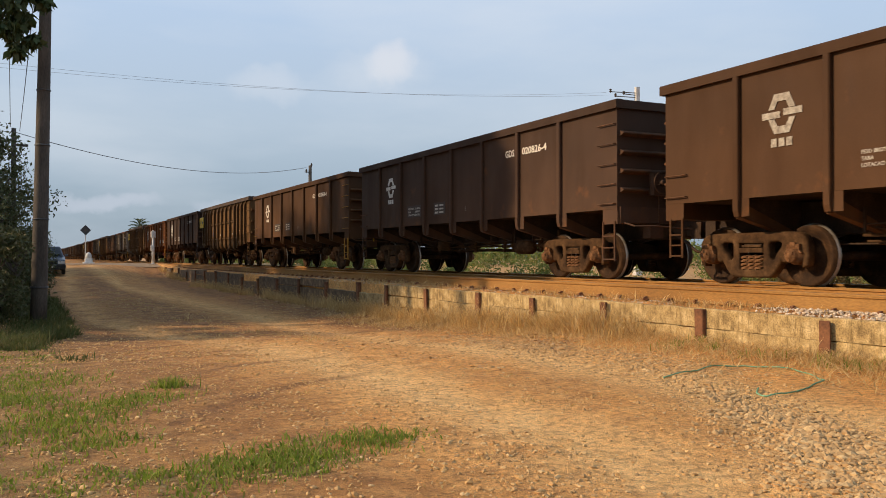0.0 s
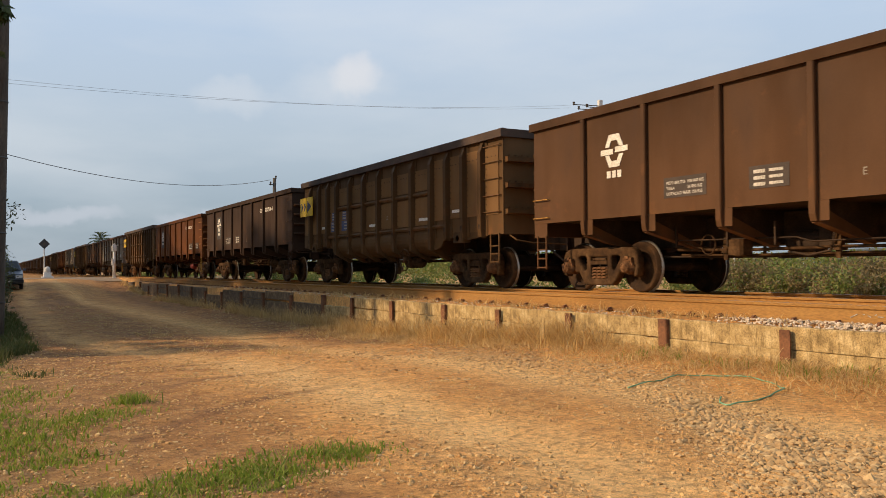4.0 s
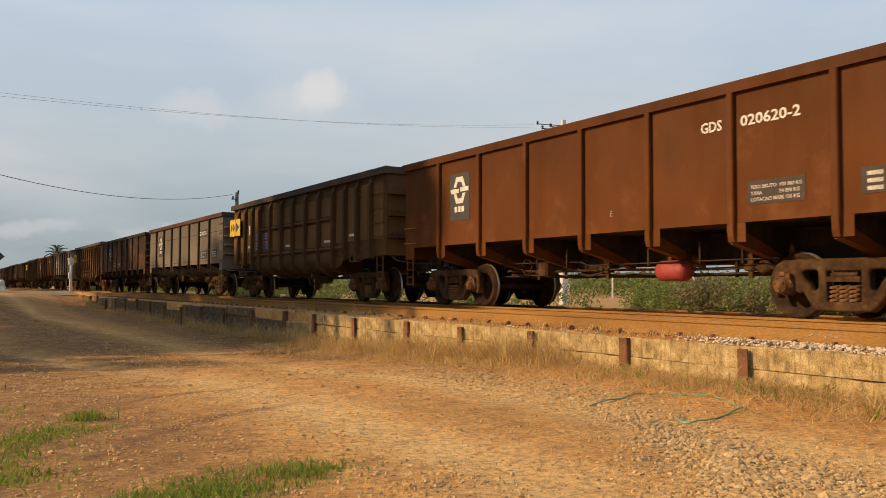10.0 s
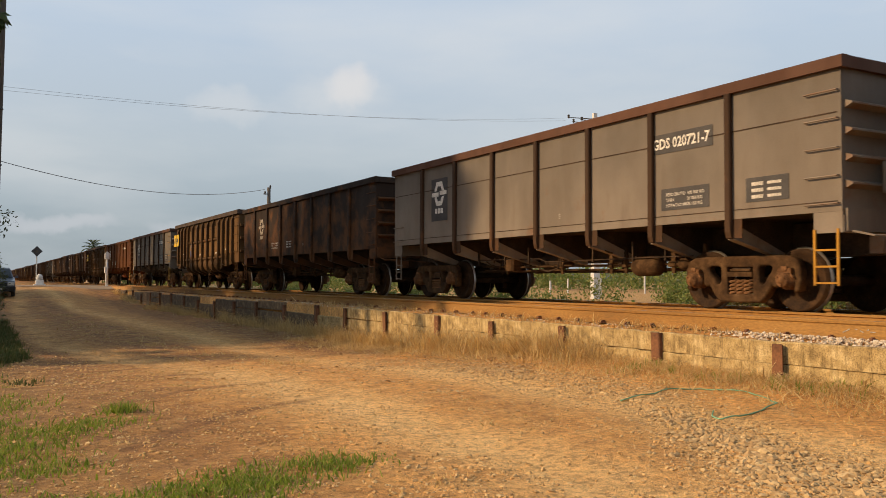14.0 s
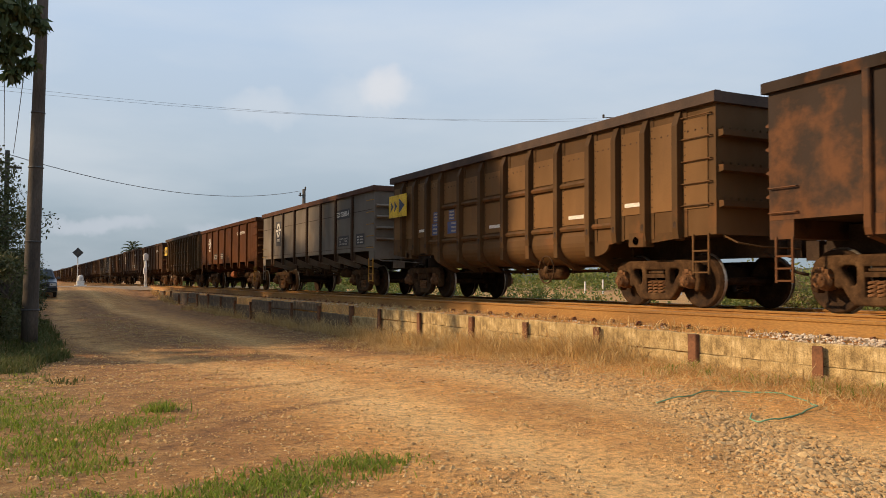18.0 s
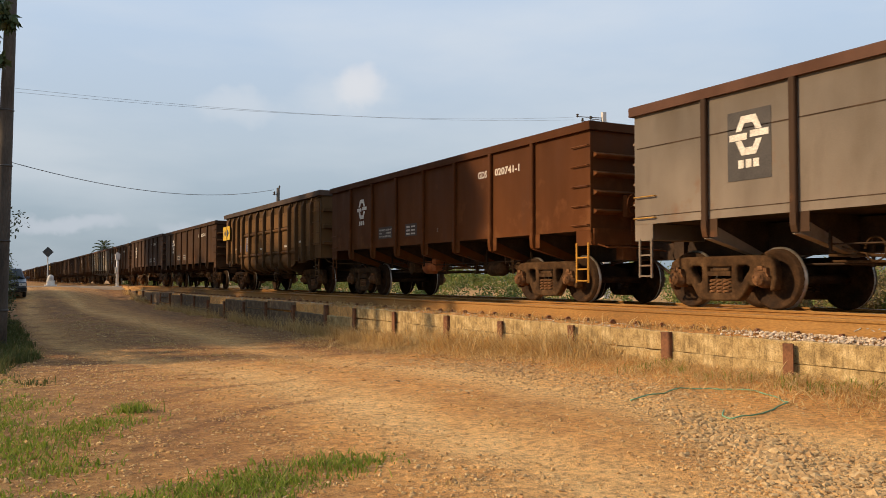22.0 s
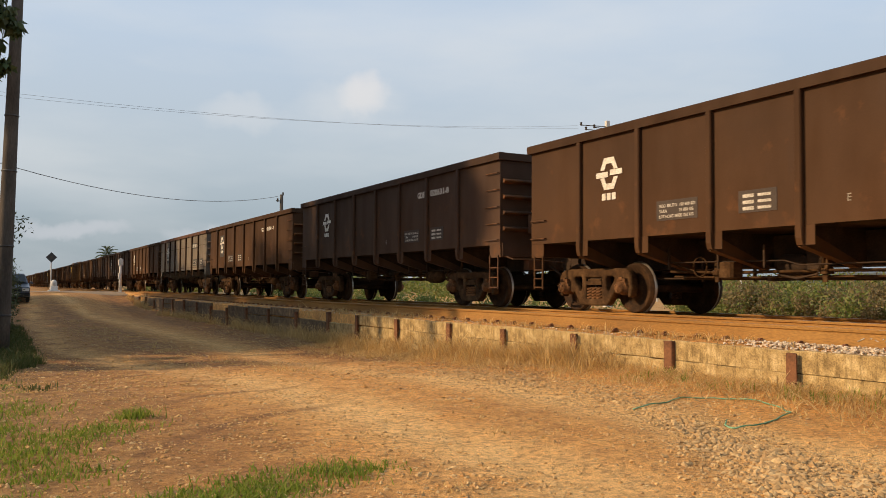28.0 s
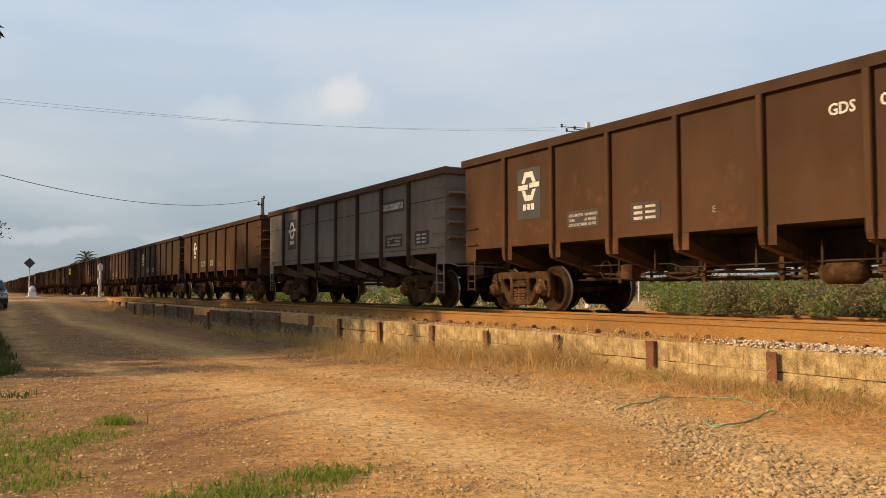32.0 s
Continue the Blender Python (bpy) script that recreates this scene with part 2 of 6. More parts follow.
M["dim_white"] = rough_mat("worn_stencil", (0.16, 0.13, 0.10), (0.34, 0.30, 0.24), (0.46, 0.42, 0.34), 9.0, 0.8, relief=0.05)
M["plate"] = rough_mat("dark_panel", (0.03, 0.026, 0.024), (0.045, 0.04, 0.037), (0.06, 0.052, 0.046), 3.0, 0.7)
M["yellow"] = rough_mat("yellow_paint", (0.44, 0.26, 0.015), (0.66, 0.42, 0.02), (0.74, 0.50, 0.035), 4.0, 0.6)
M["blue"] = rough_mat("navy_paint", (0.02, 0.025, 0.05), (0.03, 0.04, 0.08), (0.05, 0.06, 0.11), 5.0, 0.6)
M["rail"] = rough_mat("rusty_rail", (0.17, 0.080, 0.018), (0.285, 0.138, 0.027), (0.38, 0.20, 0.05), 0.8, 0.8, fine=60, stretch=(1, 0.25, 1))
M["head"] = rough_mat("rail_head", (0.10, 0.085, 0.075), (0.17, 0.14, 0.12), (0.24, 0.2, 0.16), 2.0, 0.4, 0.6, relief=0.05)
M["sleeper"] = rough_mat("sleeper", (0.035, 0.025, 0.018), (0.06, 0.042, 0.03), (0.09, 0.062, 0.042), 3.0, 0.95)
M["slab"] = slab_mat("mossy_concrete", (0.15, 0.098, 0.04), (0.38, 0.27, 0.115), (0.56, 0.43, 0.22))
# slab again, browner: dirt plus the shade of the far bays
M["shaded_old_slab"] = slab_mat("shaded_stained_concrete", (0.055, 0.038, 0.022), (0.15, 0.10, 0.056), (0.27, 0.19, 0.105))
M["post"] = rough_mat("rusty_post", (0.105, 0.042, 0.018), (0.19, 0.080, 0.033), (0.27, 0.125, 0.055), 3.0, 0.9, fine=30)
M["ballast"] = island_mat("ballast", [(0.42, 0.31, 0.19), (0.62, 0.50, 0.36), (0.52, 0.37, 0.22), (0.76, 0.64, 0.49), (0.56, 0.45, 0.32)])
M["pebble"] = island_mat("pebbles", [(0.34, 0.20, 0.075), (0.46, 0.29, 0.12), (0.40, 0.245, 0.10), (0.60, 0.41, 0.19), (0.38, 0.225, 0.09), (0.52, 0.35, 0.16)])
M["grass"] = island_mat("green_grass", [(0.13, 0.20, 0.018), (0.21, 0.29, 0.026), (0.28, 0.32, 0.045), (0.15, 0.21, 0.024), (0.42, 0.36, 0.10)], 0.8, 0.45)
# verge grass with the hedge's shade put into its greens
M["rank"] = island_mat("shaded_rank_grass", [(0.055, 0.075, 0.014), (0.085, 0.105, 0.02), (0.13, 0.13, 0.035), (0.065, 0.08, 0.016), (0.22, 0.17, 0.065)], 0.8, 0.35)
M["hedge"] = island_mat("hedge_leaves", [(0.05, 0.065, 0.02), (0.085, 0.10, 0.032), (0.13, 0.135, 0.055), (0.065, 0.075, 0.025), (0.17, 0.15, 0.07)], 0.7, 0.25)
M["clod"] = island_mat("dirt_clods", [(0.44, 0.235, 0.075), (0.57, 0.32, 0.11), (0.50, 0.28, 0.10), (0.62, 0.40, 0.17), (0.52, 0.30, 0.10), (0.64, 0.45, 0.22)])
M["straw"] = island_mat("dry_grass", [(0.56, 0.36, 0.125), (0.70, 0.49, 0.20), (0.40, 0.24, 0.08), (0.80, 0.61, 0.30), (0.62, 0.40, 0.14)], 0.9, 0.4)
M["leaf"] = island_mat("leaves", [(0.03, 0.055, 0.014), (0.05, 0.08, 0.02), (0.075, 0.10, 0.028), (0.04, 0.06, 0.016), (0.10, 0.11, 0.035)], 0.65, 0.25)
M["dry_leaf"] = island_mat("fallen_leaves", [(0.28, 0.15, 0.06), (0.42, 0.26, 0.11), (0.26, 0.145, 0.06), (0.55, 0.38, 0.19), (0.35, 0.20, 0.085)], 0.9)
M["bush"] = island_mat("bush_leaves", [(0.09, 0.13, 0.022), (0.15, 0.20, 0.035), (0.20, 0.22, 0.05), (0.24, 0.22, 0.06), (0.11, 0.16, 0.03)], 0.7, 0.35)
M["scrub"] = island_mat("brown_scrub", [(0.17, 0.12, 0.05), (0.24, 0.17, 0.075), (0.13, 0.12, 0.04), (0.28, 0.21, 0.10)], 0.8, 0.3)
M["bark"] = rough_mat("bark", (0.05, 0.038, 0.028), (0.085, 0.064, 0.047), (0.13, 0.1, 0.075), 6.0, 0.95, stretch=(1, 1, 0.2))
M["pole"] = rough_mat("weathered_pole", (0.045, 0.037, 0.029), (0.075, 0.062, 0.049), (0.115, 0.095, 0.075), 3.0, 0.95, stretch=(1, 1, 0.25))
M["pale"] = rough_mat("pale_concrete", (0.5, 0.48, 0.44), (0.62, 0.60, 0.56), (0.7, 0.68, 0.64), 2.0, 0.9)
M["wire"] = rough_mat("wire", (0.15, 0.15, 0.155), (0.20, 0.20, 0.205), (0.25, 0.25, 0.255), 2.0, 0.6)
M["hose"] = rough_mat("green_hose", (0.10, 0.28, 0.15), (0.17, 0.38, 0.22), (0.28, 0.48, 0.30), 8.0, 0.6)
M["whitewash"] = rough_mat("white_paint", (0.6, 0.58, 0.54), (0.74, 0.72, 0.68), (0.8, 0.79, 0.75), 4.0, 0.8)
M["signback"] = rough_mat("sign_back", (0.03, 0.03, 0.03), (0.05, 0.05, 0.05), (0.07, 0.07, 0.068), 4.0, 0.6)
M["orange"] = rough_mat("orange_paint", (0.28, 0.07, 0.02), (0.42, 0.12, 0.03), (0.5, 0.17, 0.05), 4.0, 0.7)
# the blue of distant haze is mixed into this colour
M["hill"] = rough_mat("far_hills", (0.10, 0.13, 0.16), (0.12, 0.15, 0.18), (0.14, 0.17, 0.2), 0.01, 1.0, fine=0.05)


# ---- mesh tools ----
def quad(bm, pts):
    return bm.faces.new([bm.verts.new(p) for p in pts])


def solid(bm, low, high, slot=0):
    """Eight corners: four below in turn, four above in the same turn."""
    a, b = [bm.verts.new(p) for p in low], [bm.verts.new(p) for p in high]
    n = len(a)
    fs = [bm.faces.new(a[::-1]), bm.faces.new(b)]
    fs += [bm.faces.new((a[i], a[(i + 1) % n], b[(i + 1) % n], b[i])) for i in range(n)]
    for f in fs:
        f.material_index = slot
    return fs


def box(bm, x0, x1, y0, y1, z0, z1, slot=0, chamfer=0.0):
    c = min(chamfer, (x1 - x0) / 3, (y1 - y0) / 3)
    if c > 0:
        ring = [(x0 + c, y0), (x1 - c, y0), (x1, y0 + c), (x1, y1 - c), (x1 - c, y1), (x0 + c, y1), (x0, y1 - c), (x0, y0 + c)]
    else:
        ring = [(x0, y0), (x1, y0), (x1, y1), (x0, y1)]
    return solid(bm, [(x, y, z0) for x, y in ring], [(x, y, z1) for x, y in ring], slot)


def prism(bm, profile, axis, a0, a1, slot=0):
    """A flat outline pushed along an axis: 'x' (outline in y, z), 'y' (in x, z) or 'z' (in x, y)."""
    put = {"x": lambda p, a: (a, p[0], p[1]), "y": lambda p, a: (p[0], a, p[1]), "z": lambda p, a: (p[0], p[1], a)}[axis]
    return solid(bm, [put(p, a0) for p in profile], [put(p, a1) for p in profile], slot)


def lathe(bm, profile, axis, centre, seg=24, slots=None):
    """Turn (radius, along) pairs about an axis through centre."""
    cx, cy, cz = centre
    rings = []
    for r, a in profile:
        ring = []
        for i in range(seg):
            u, v = r * math.cos(2 * math.pi * i / seg), r * math.sin(2 * math.pi * i / seg)
            p = {"x": (cx + a, cy + u, cz + v), "y": (cx + u, cy + a, cz + v), "z": (cx + u, cy + v, cz + a)}[axis]
            ring.append(bm.verts.new(p))
        rings.append(ring)
    for k, (p, q) in enumerate(zip(rings, rings[1:])):
        for i in range(seg):
            f = bm.faces.new((p[i], p[(i + 1) % seg], q[(i + 1) % seg], q[i]))
            f.material_index = slots[k] if slots else 0
            f.smooth = seg > 8
    for ring in (rings[0], rings[-1]):
        if (ring[0].co - ring[1].co).length > 1e-4:
            f = bm.faces.new(ring)
            f.material_index = (slots[0] if ring is rings[0] else slots[-1]) if slots else 0


def tube(bm, pts, r, seg=6):
    """A bent bar through points; r may be one radius or one each."""
    pts = [Vector(p) for p in pts]
    rs = r if isinstance(r, (list, tuple)) else [r] * len(pts)
    rings = []
    for i, p in enumerate(pts):
        d = (pts[min(i + 1, len(pts) - 1)] - pts[max(i - 1, 0)]).normalized()
        side = d.cross(Vector((0.31, 0.17, 0.93))).normalized()
        top = side.cross(d)
        rings.append([bm.verts.new(p + rs[i] * (math.cos(2 * math.pi * k / seg) * side + math.sin(2 * math.pi * k / seg) * top)) for k in range(seg)])
    for a, b in zip(rings, rings[1:]):
        for k in range(seg):
            f = bm.faces.new((a[k], a[(k + 1) % seg], b[(k + 1) % seg], b[k]))
            f.smooth = seg > 5
    bm.faces.new(rings[0][::-1])
    bm.faces.new(rings[-1])


def mesh_of(name, bm, *mats):
    bmesh.ops.recalc_face_normals(bm, faces=bm.faces[:])
    me = bpy.data.meshes.new(name)
    bm.to_mesh(me)
    bm.free()
    for m in mats:
        me.materials.append(M[m] if isinstance(m, str) else m)
    return me


def part(name, me, parent, at=(0, 0, 0), label="", turn=None):
    ob = new(name, me)
    ob.parent = parent
    ob.matrix_basis = Matrix.Translation(at) @ (turn or Matrix())
    if label:
        tagged(ob, label)
    return ob


def thing(name, label, category, group="", kind="", at=None, me=None):
    ob = new(name, me)
    if at is not None:
        ob.matrix_basis = at
    return tagged(ob, label, category, group, kind)


def cloud_mesh(name, verts, faces, mat, smooth=False):
    """Many small loose pieces in one mesh."""
    me = bpy.data.meshes.new(name)
    me.from_pydata(verts, [], faces)
    me.materials.append(M[mat])
    return me


# ---- ground, track and retaining wall ----
def smooth(a, b, v):
    k = min(1.0, max(0.0, (v - a) / (b - a)))
    return k * k * (3 - 2 * k)


RAIL_TOP, NEAR_RAIL, FAR_RAIL, THIRD_RAIL, WALL = 0.83, 10.25, 11.85, 9.05, 8.5
WALL_END = 76.0


def lanes(y):
    """The two wheel tracks of the dirt road."""
    a = 3.4 - 0.2 * smooth(6, 14, y) - 1.6 * smooth(13, 25, y) + 0.4 * smooth(36, 60, y)
    b = 5.8 - 0.2 * smooth(8, 16, y) - 0.3 * smooth(22, 36, y) - 1.8 * smooth(36, 66, y)
    return a, b


def hill_noise(x, y, s, seed=0.0):
    return noise.fractal((x * s, y * s, seed), 0.9, 2.1, 4)


def ground_z(x, y):
    a, b = lanes(y)
    z = 0.03 * hill_noise(x, y, 0.35) + (0.012 + 0.012 * smooth(10, 16, y)) * hill_noise(x, y, 3.0, 5.0)
    if x > WALL + 0.03:
        z *= 0.25
    z -= 0.035 * math.exp(-((x - a) / 0.55) ** 2) + 0.03 * math.exp(-((x - b) / 0.55) ** 2)
    z += 0.08 * smooth(7.3, 8.35, x) + 0.10 * smooth(-0.2, -2.5, x)
    z -= 0.38 * smooth(8.5, 20, y) * (1 - smooth(46, 62, y)) * smooth(-2.5, 0.5, x) * (1 - smooth(WALL + 0.02, WALL + 0.05, x))
    if -16 < y < WALL_END:
        bed = smooth(WALL + 0.03, WALL + 0.06, x) * (0.43 + 0.045 * smooth(WALL + 0.06, 8.8, x) + 0.115 * smooth(9.15, 9.6, x))
    else:
        bed = 0.59 * smooth(6.6, 8.7, x)
    z += bed * (1 - smooth(12.9, 15.5, x))
    rise = 12 * smooth(3.5, 7.5, x)
    over = smooth(45 + rise, 64 + 0.2 * rise, y) * (1 - smooth(76, 84, y)) * smooth(-5.0, 2.0, x) * (1 - smooth(20, 34, x))
    return z * (1 - over) + 0.765 * over


# narrow tyre marks: start, direction, width
RUTS = [((0.6, 12.2), (0.57, 0.82), 0.07), ((1.0, 10.75), (0.66, 0.75), 0.07), ((1.2, 8.95), (0.75, 0.66), 0.065), ((0.9, 6.55), (0.70, 0.71), 0.09)]


def pile(x, y):
    """How thick the gravel lies: a bank between the wheel tracks, thinning into a strip of rubble."""
    k = math.exp(-((x - 4.55 - 0.47 * (y - 3.4)) / (0.62 - 0.05 * (y - 3.4))) ** 2) * (1 - smooth(5.0, 7.9, y)) if y < 8.6 else 0.0
    k += 0.46 * math.exp(-((x - 6.5) / 0.75) ** 2) * smooth(6.2, 7.6, y) * (1 - smooth(11, 15, y))
    return min(1.0, k + 0.20 * math.exp(-((x - 2.75) / 0.45) ** 2 - ((y - 4.6) / 0.7) ** 2))


def cover(x, y):
    """How much of green turf, of gravel, of bare wheel track and of dark tone lies at a place."""
    a, b = lanes(y)
    n = hill_noise(x, y, 0.9, 9.0)
    fine = hill_noise(x, y, 3.1, 21.0)
    turf = (1 - smooth(-0.5, 1.5, x + 0.5 * n)) * (0.55 + 0.8 * max(0.0, n + 0.2))
    turf += 1.1 * smooth(0.2, 0.75, n + 0.4 * fine) * (1 - smooth(1.2, 2.6, x)) * (1 - smooth(6, 10, y))
    if x > 14:
        turf += 0.75
    track = max(math.exp(-((x - a) / 0.62) ** 2), math.exp(-((x - b) / 0.6) ** 2)) * smooth(-0.7, 0.2, n + 0.3)
    mid = 0.5 * (a + b)
    gravel = pile(x, y) * smooth(-0.6, 0.3, n + 0.25)
    gravel += 0.35 * smooth(0.1, 0.7, fine)
    # Darker soil at left; past y 13 tree shade is painted in.
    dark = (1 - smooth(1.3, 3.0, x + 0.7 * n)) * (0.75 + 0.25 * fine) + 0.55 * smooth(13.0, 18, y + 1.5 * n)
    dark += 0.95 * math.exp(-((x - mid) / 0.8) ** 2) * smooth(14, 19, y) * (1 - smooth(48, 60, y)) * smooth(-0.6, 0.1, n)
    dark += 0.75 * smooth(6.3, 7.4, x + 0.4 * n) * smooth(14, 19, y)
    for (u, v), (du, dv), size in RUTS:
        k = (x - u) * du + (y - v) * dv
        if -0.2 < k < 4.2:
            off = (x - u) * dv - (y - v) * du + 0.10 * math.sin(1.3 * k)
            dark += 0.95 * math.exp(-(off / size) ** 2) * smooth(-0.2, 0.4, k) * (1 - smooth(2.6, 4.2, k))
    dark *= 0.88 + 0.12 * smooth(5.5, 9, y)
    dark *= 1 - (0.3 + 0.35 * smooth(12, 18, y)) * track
    track *= 1 - 0.45 * smooth(10, 16, y)
    if x > 8.5:
        dark = 0.0
    return min(1, max(0, turf)), min(1, gravel), min(1, track), min(1, max(0, dark))


def spread(pieces):
    """Grid lines: (from, to, step) pieces, the step growing by its fourth number."""
    out = []
    for a, b, step, *grow in pieces:
        v = a
        while v < b - 1e-6:
            out.append(v)
            v += step
            step *= grow[0] if grow else 1
    return out


def build_ground():
    xs = [-v for v in spread([(4.0, 2500, 0.4, 1.22)])][::-1] + spread([(-3.6, 0.4, 0.1), (0.4, 8.45, 0.075)])
    xs += [8.45, 8.53, 8.56, 8.7, 8.9, 9.2, 9.8, 10.6, 11.4, 12.2, 12.9] + spread([(13.2, 3500, 0.5, 1.2)])
    ys = [-v for v in spread([(2.0, 1500, 0.4, 1.25)])][::-1] + spread([(-1.6, 3, 0.2), (3, 12, 0.07), (12, 30, 0.12), (30, 90, 0.5), (90, 4000, 2.0, 1.2)])
    verts = [(x, y, ground_z(x, y) if y < 400 and abs(x) < 400 else 0.0) for y in ys for x in xs]
    w = len(xs)
    faces = [(j * w + i, j * w + i + 1, (j + 1) * w + i + 1, (j + 1) * w + i) for j in range(len(ys) - 1) for i in range(w - 1)]
    me = bpy.data.meshes.new("ground")
    me.from_pydata(verts, [], faces)
    att = me.color_attributes.new("cover", "FLOAT_COLOR", "POINT")
    flat = []
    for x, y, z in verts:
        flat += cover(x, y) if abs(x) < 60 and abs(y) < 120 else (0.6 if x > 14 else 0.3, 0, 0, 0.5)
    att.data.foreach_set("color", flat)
    me.polygons.foreach_set("use_smooth", [True] * len(faces))
    m, nt, b = material("dirt", 0.95)
    at = nt.nodes.new("ShaderNodeVertexColor")
    at.layer_name = "cover"
    sep = nt.nodes.new("ShaderNodeSeparateColor")
    nt.links.new(at.outputs[0], sep.inputs[0])
    p = place(nt)
    big, mid, small, tiny = noise_of(nt, 0.5, 5, p), noise_of(nt, 3.0, 6, p, 0.65), noise_of(nt, 16, 6, p, 0.65), noise_of(nt, 70, 4, p, 0.7)
    c = stops(nt, mid, [(0.28, (0.46, 0.203, 0.050)), (0.5, (0.69, 0.338, 0.088)), (0.72, (0.82, 0.445, 0.135))])
    c = mixed(nt, 1.0, c, stops(nt, big, [(0.3, (0.74, 0.72, 0.70)), (0.7, (1.02, 1.0, 0.98))]), "MULTIPLY")
    c = mixed(nt, sep.outputs[2], c, stops(nt, mid, [(0.3, (0.69, 0.39, 0.13)), (0.7, (0.82, 0.515, 0.205))]))
    c = mixed(nt, sep.outputs[1], c, stops(nt, small, [(0.3, (0.38, 0.205, 0.07)), (0.5, (0.60, 0.36, 0.135)), (0.7, (0.76, 0.51, 0.215))]))
    # alpha holds the darker soil and the painted road shade
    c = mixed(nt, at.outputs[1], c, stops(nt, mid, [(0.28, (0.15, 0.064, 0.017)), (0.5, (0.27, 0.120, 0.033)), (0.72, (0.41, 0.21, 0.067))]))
    tf = nt.nodes.new("ShaderNodeMath")
    tf.operation = "MULTIPLY"
    nt.links.new(sep.outputs[0], tf.inputs[0])
    nt.links.new(stops(nt, small, [(0.35, (0, 0, 0)), (0.6, (0.85,) * 3)]), tf.inputs[1])
    c = mixed(nt, tf.outputs[0], c, stops(nt, tiny, [(0.3, (0.10, 0.095, 0.03)), (0.7, (0.24, 0.19, 0.075))]))
    c = mixed(nt, 1.0, c, stops(nt, small, [(0.34, (0.56,) * 3), (0.5, (1.0,) * 3), (0.68, (1.27,) * 3)]), "MULTIPLY")
    c = mixed(nt, 1.0, c, stops(nt, tiny, [(0.34, (0.70,) * 3), (0.5, (1.0,) * 3), (0.66, (1.22,) * 3)]), "MULTIPLY")
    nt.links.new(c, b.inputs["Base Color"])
    bump(nt, b, mixed(nt, 0.5, small, tiny), 0.8, 0.06)
    me.materials.append(m)
    tagged(new("ground", me), "dry orange dirt road and verge with ruts and patchy turf", "ground", kind="structure")


build_ground()

def shared(bmf, name, *mats):
    bm = bmesh.new()
    bmf(bm)
    return mesh_of(name, bm, *mats)


RAIL_OUTLINE = [(-0.07, 0), (0.07, 0), (0.07, 0.012), (0.014, 0.03), (0.011, 0.115), (0.036, 0.128), (0.036, 0.155), (0.03, 0.162),
                (-0.03, 0.162), (-0.036, 0.155), (-0.036, 0.128), (-0.011, 0.115), (-0.014, 0.03), (-0.07, 0.012)]


def build_track():
    """Two running rails and a third rail nearer the road, on sleepers sunk in dirt."""
    top = RAIL_TOP - 0.162
    bm = bmesh.new()
    for f in prism(bm, RAIL_OUTLINE, "y", -40, 900):
        pass
    for f in bm.faces:
        f.material_index = 1 if f.calc_center_median().z > 0.159 else 0
    rail = mesh_of("rail", bm, "rail", "head")
    bm = bmesh.new()
    half = [(0.07, 0.0), (0.07, 0.014), (0.024, 0.04), (0.018, 0.18), (0.034, 0.195), (0.036, 0.225), (0.03, 0.235)]
    prism(bm, half + [(-x, z) for x, z in half[::-1]], "y", -40, 900)
    for f in bm.faces:
        f.material_index = 1 if f.calc_center_median().z > 0.232 else 0
    deep = mesh_of("rail", bm, "rail", "head")
    bm = bmesh.new()
    box(bm, -0.03, 0.03, -0.055, 0.055, 0, 0.02, 0, 0.01)
    prism(bm, [(-0.045, 0.0), (-0.02, 0.045), (0.03, 0.05), (0.045, 0.018), (0.02, 0.02), (0.0, 0.0)], "y", -0.018, 0.018)
    prism(bm, [(-0.06, 0.0), (-0.06, 0.03), (-0.035, 0.04), (-0.03, 0.0)], "y", -0.035, -0.012)
    bm.transform(Matrix.Scale(1.05, 4))
    clip = mesh_of("rail_clip", bm, "post")
    bm = bmesh.new()
    box(bm, -1.48, 1.9, -0.12, 0.12, -0.16, 0.0, 0, 0.02)
    sleeper = mesh_of("sleeper", bm, "sleeper")
    for k, x in enumerate((THIRD_RAIL, NEAR_RAIL, FAR_RAIL)):
        lab = ("rust-orange third rail nearest the road", "rusty running rail with worn head under the train", "rusty running rail on the far side")[k]
        r = tagged(new("rail", deep if k == 0 else rail), lab, "rail", "rails of the track", "structure")
        r.location = (x, 0, top - (0.097 if k == 0 else 0))
        if k == 0:
            for i, (u, v, w) in enumerate(((0, 0.10, 0.05), (0.13, 0.03, 0.09), (0.20, 0.05, 0.05), (0.28, 0.03, 0.08), (0.34, 0.07, 0.04))):
                part("chalk_mark", shared(lambda bm: box(bm, -0.003, 0.0, -v / 2, v / 2, -0.006, 0.006), "chalk_mark", "dim_white"), r, (-0.0255, 6.52 - u, 0.11 + 0.02 * (i % 2)), turn=pose(0, 0, 0, 25 * (i % 3 - 1), 0, 0))
        if k < 2:
            for i in range(90 if k == 0 else 50):
                y = 3.1 + 0.6 * i + random.uniform(-0.05, 0.05)
                if k == 1:
                    continue
                part("rail_clip", clip, r, (-0.10, y, 0.004), turn=pose(0, 0, 0, 0, 0, random.uniform(-9, 9)))
    bed = tagged(new("sleeper_bed"), "weathered sleepers half sunk in dirt under the rails", "sleepers", kind="structure")
    for i in range(120):
        part("sleeper", sleeper, bed, (10.65, 2.9 + 0.6 * i, top - 0.004 + random.uniform(-0.006, 0.0)), turn=pose(0, 0, 0, 0, 0, random.uniform(-0.6, 0.6)))


build_track()


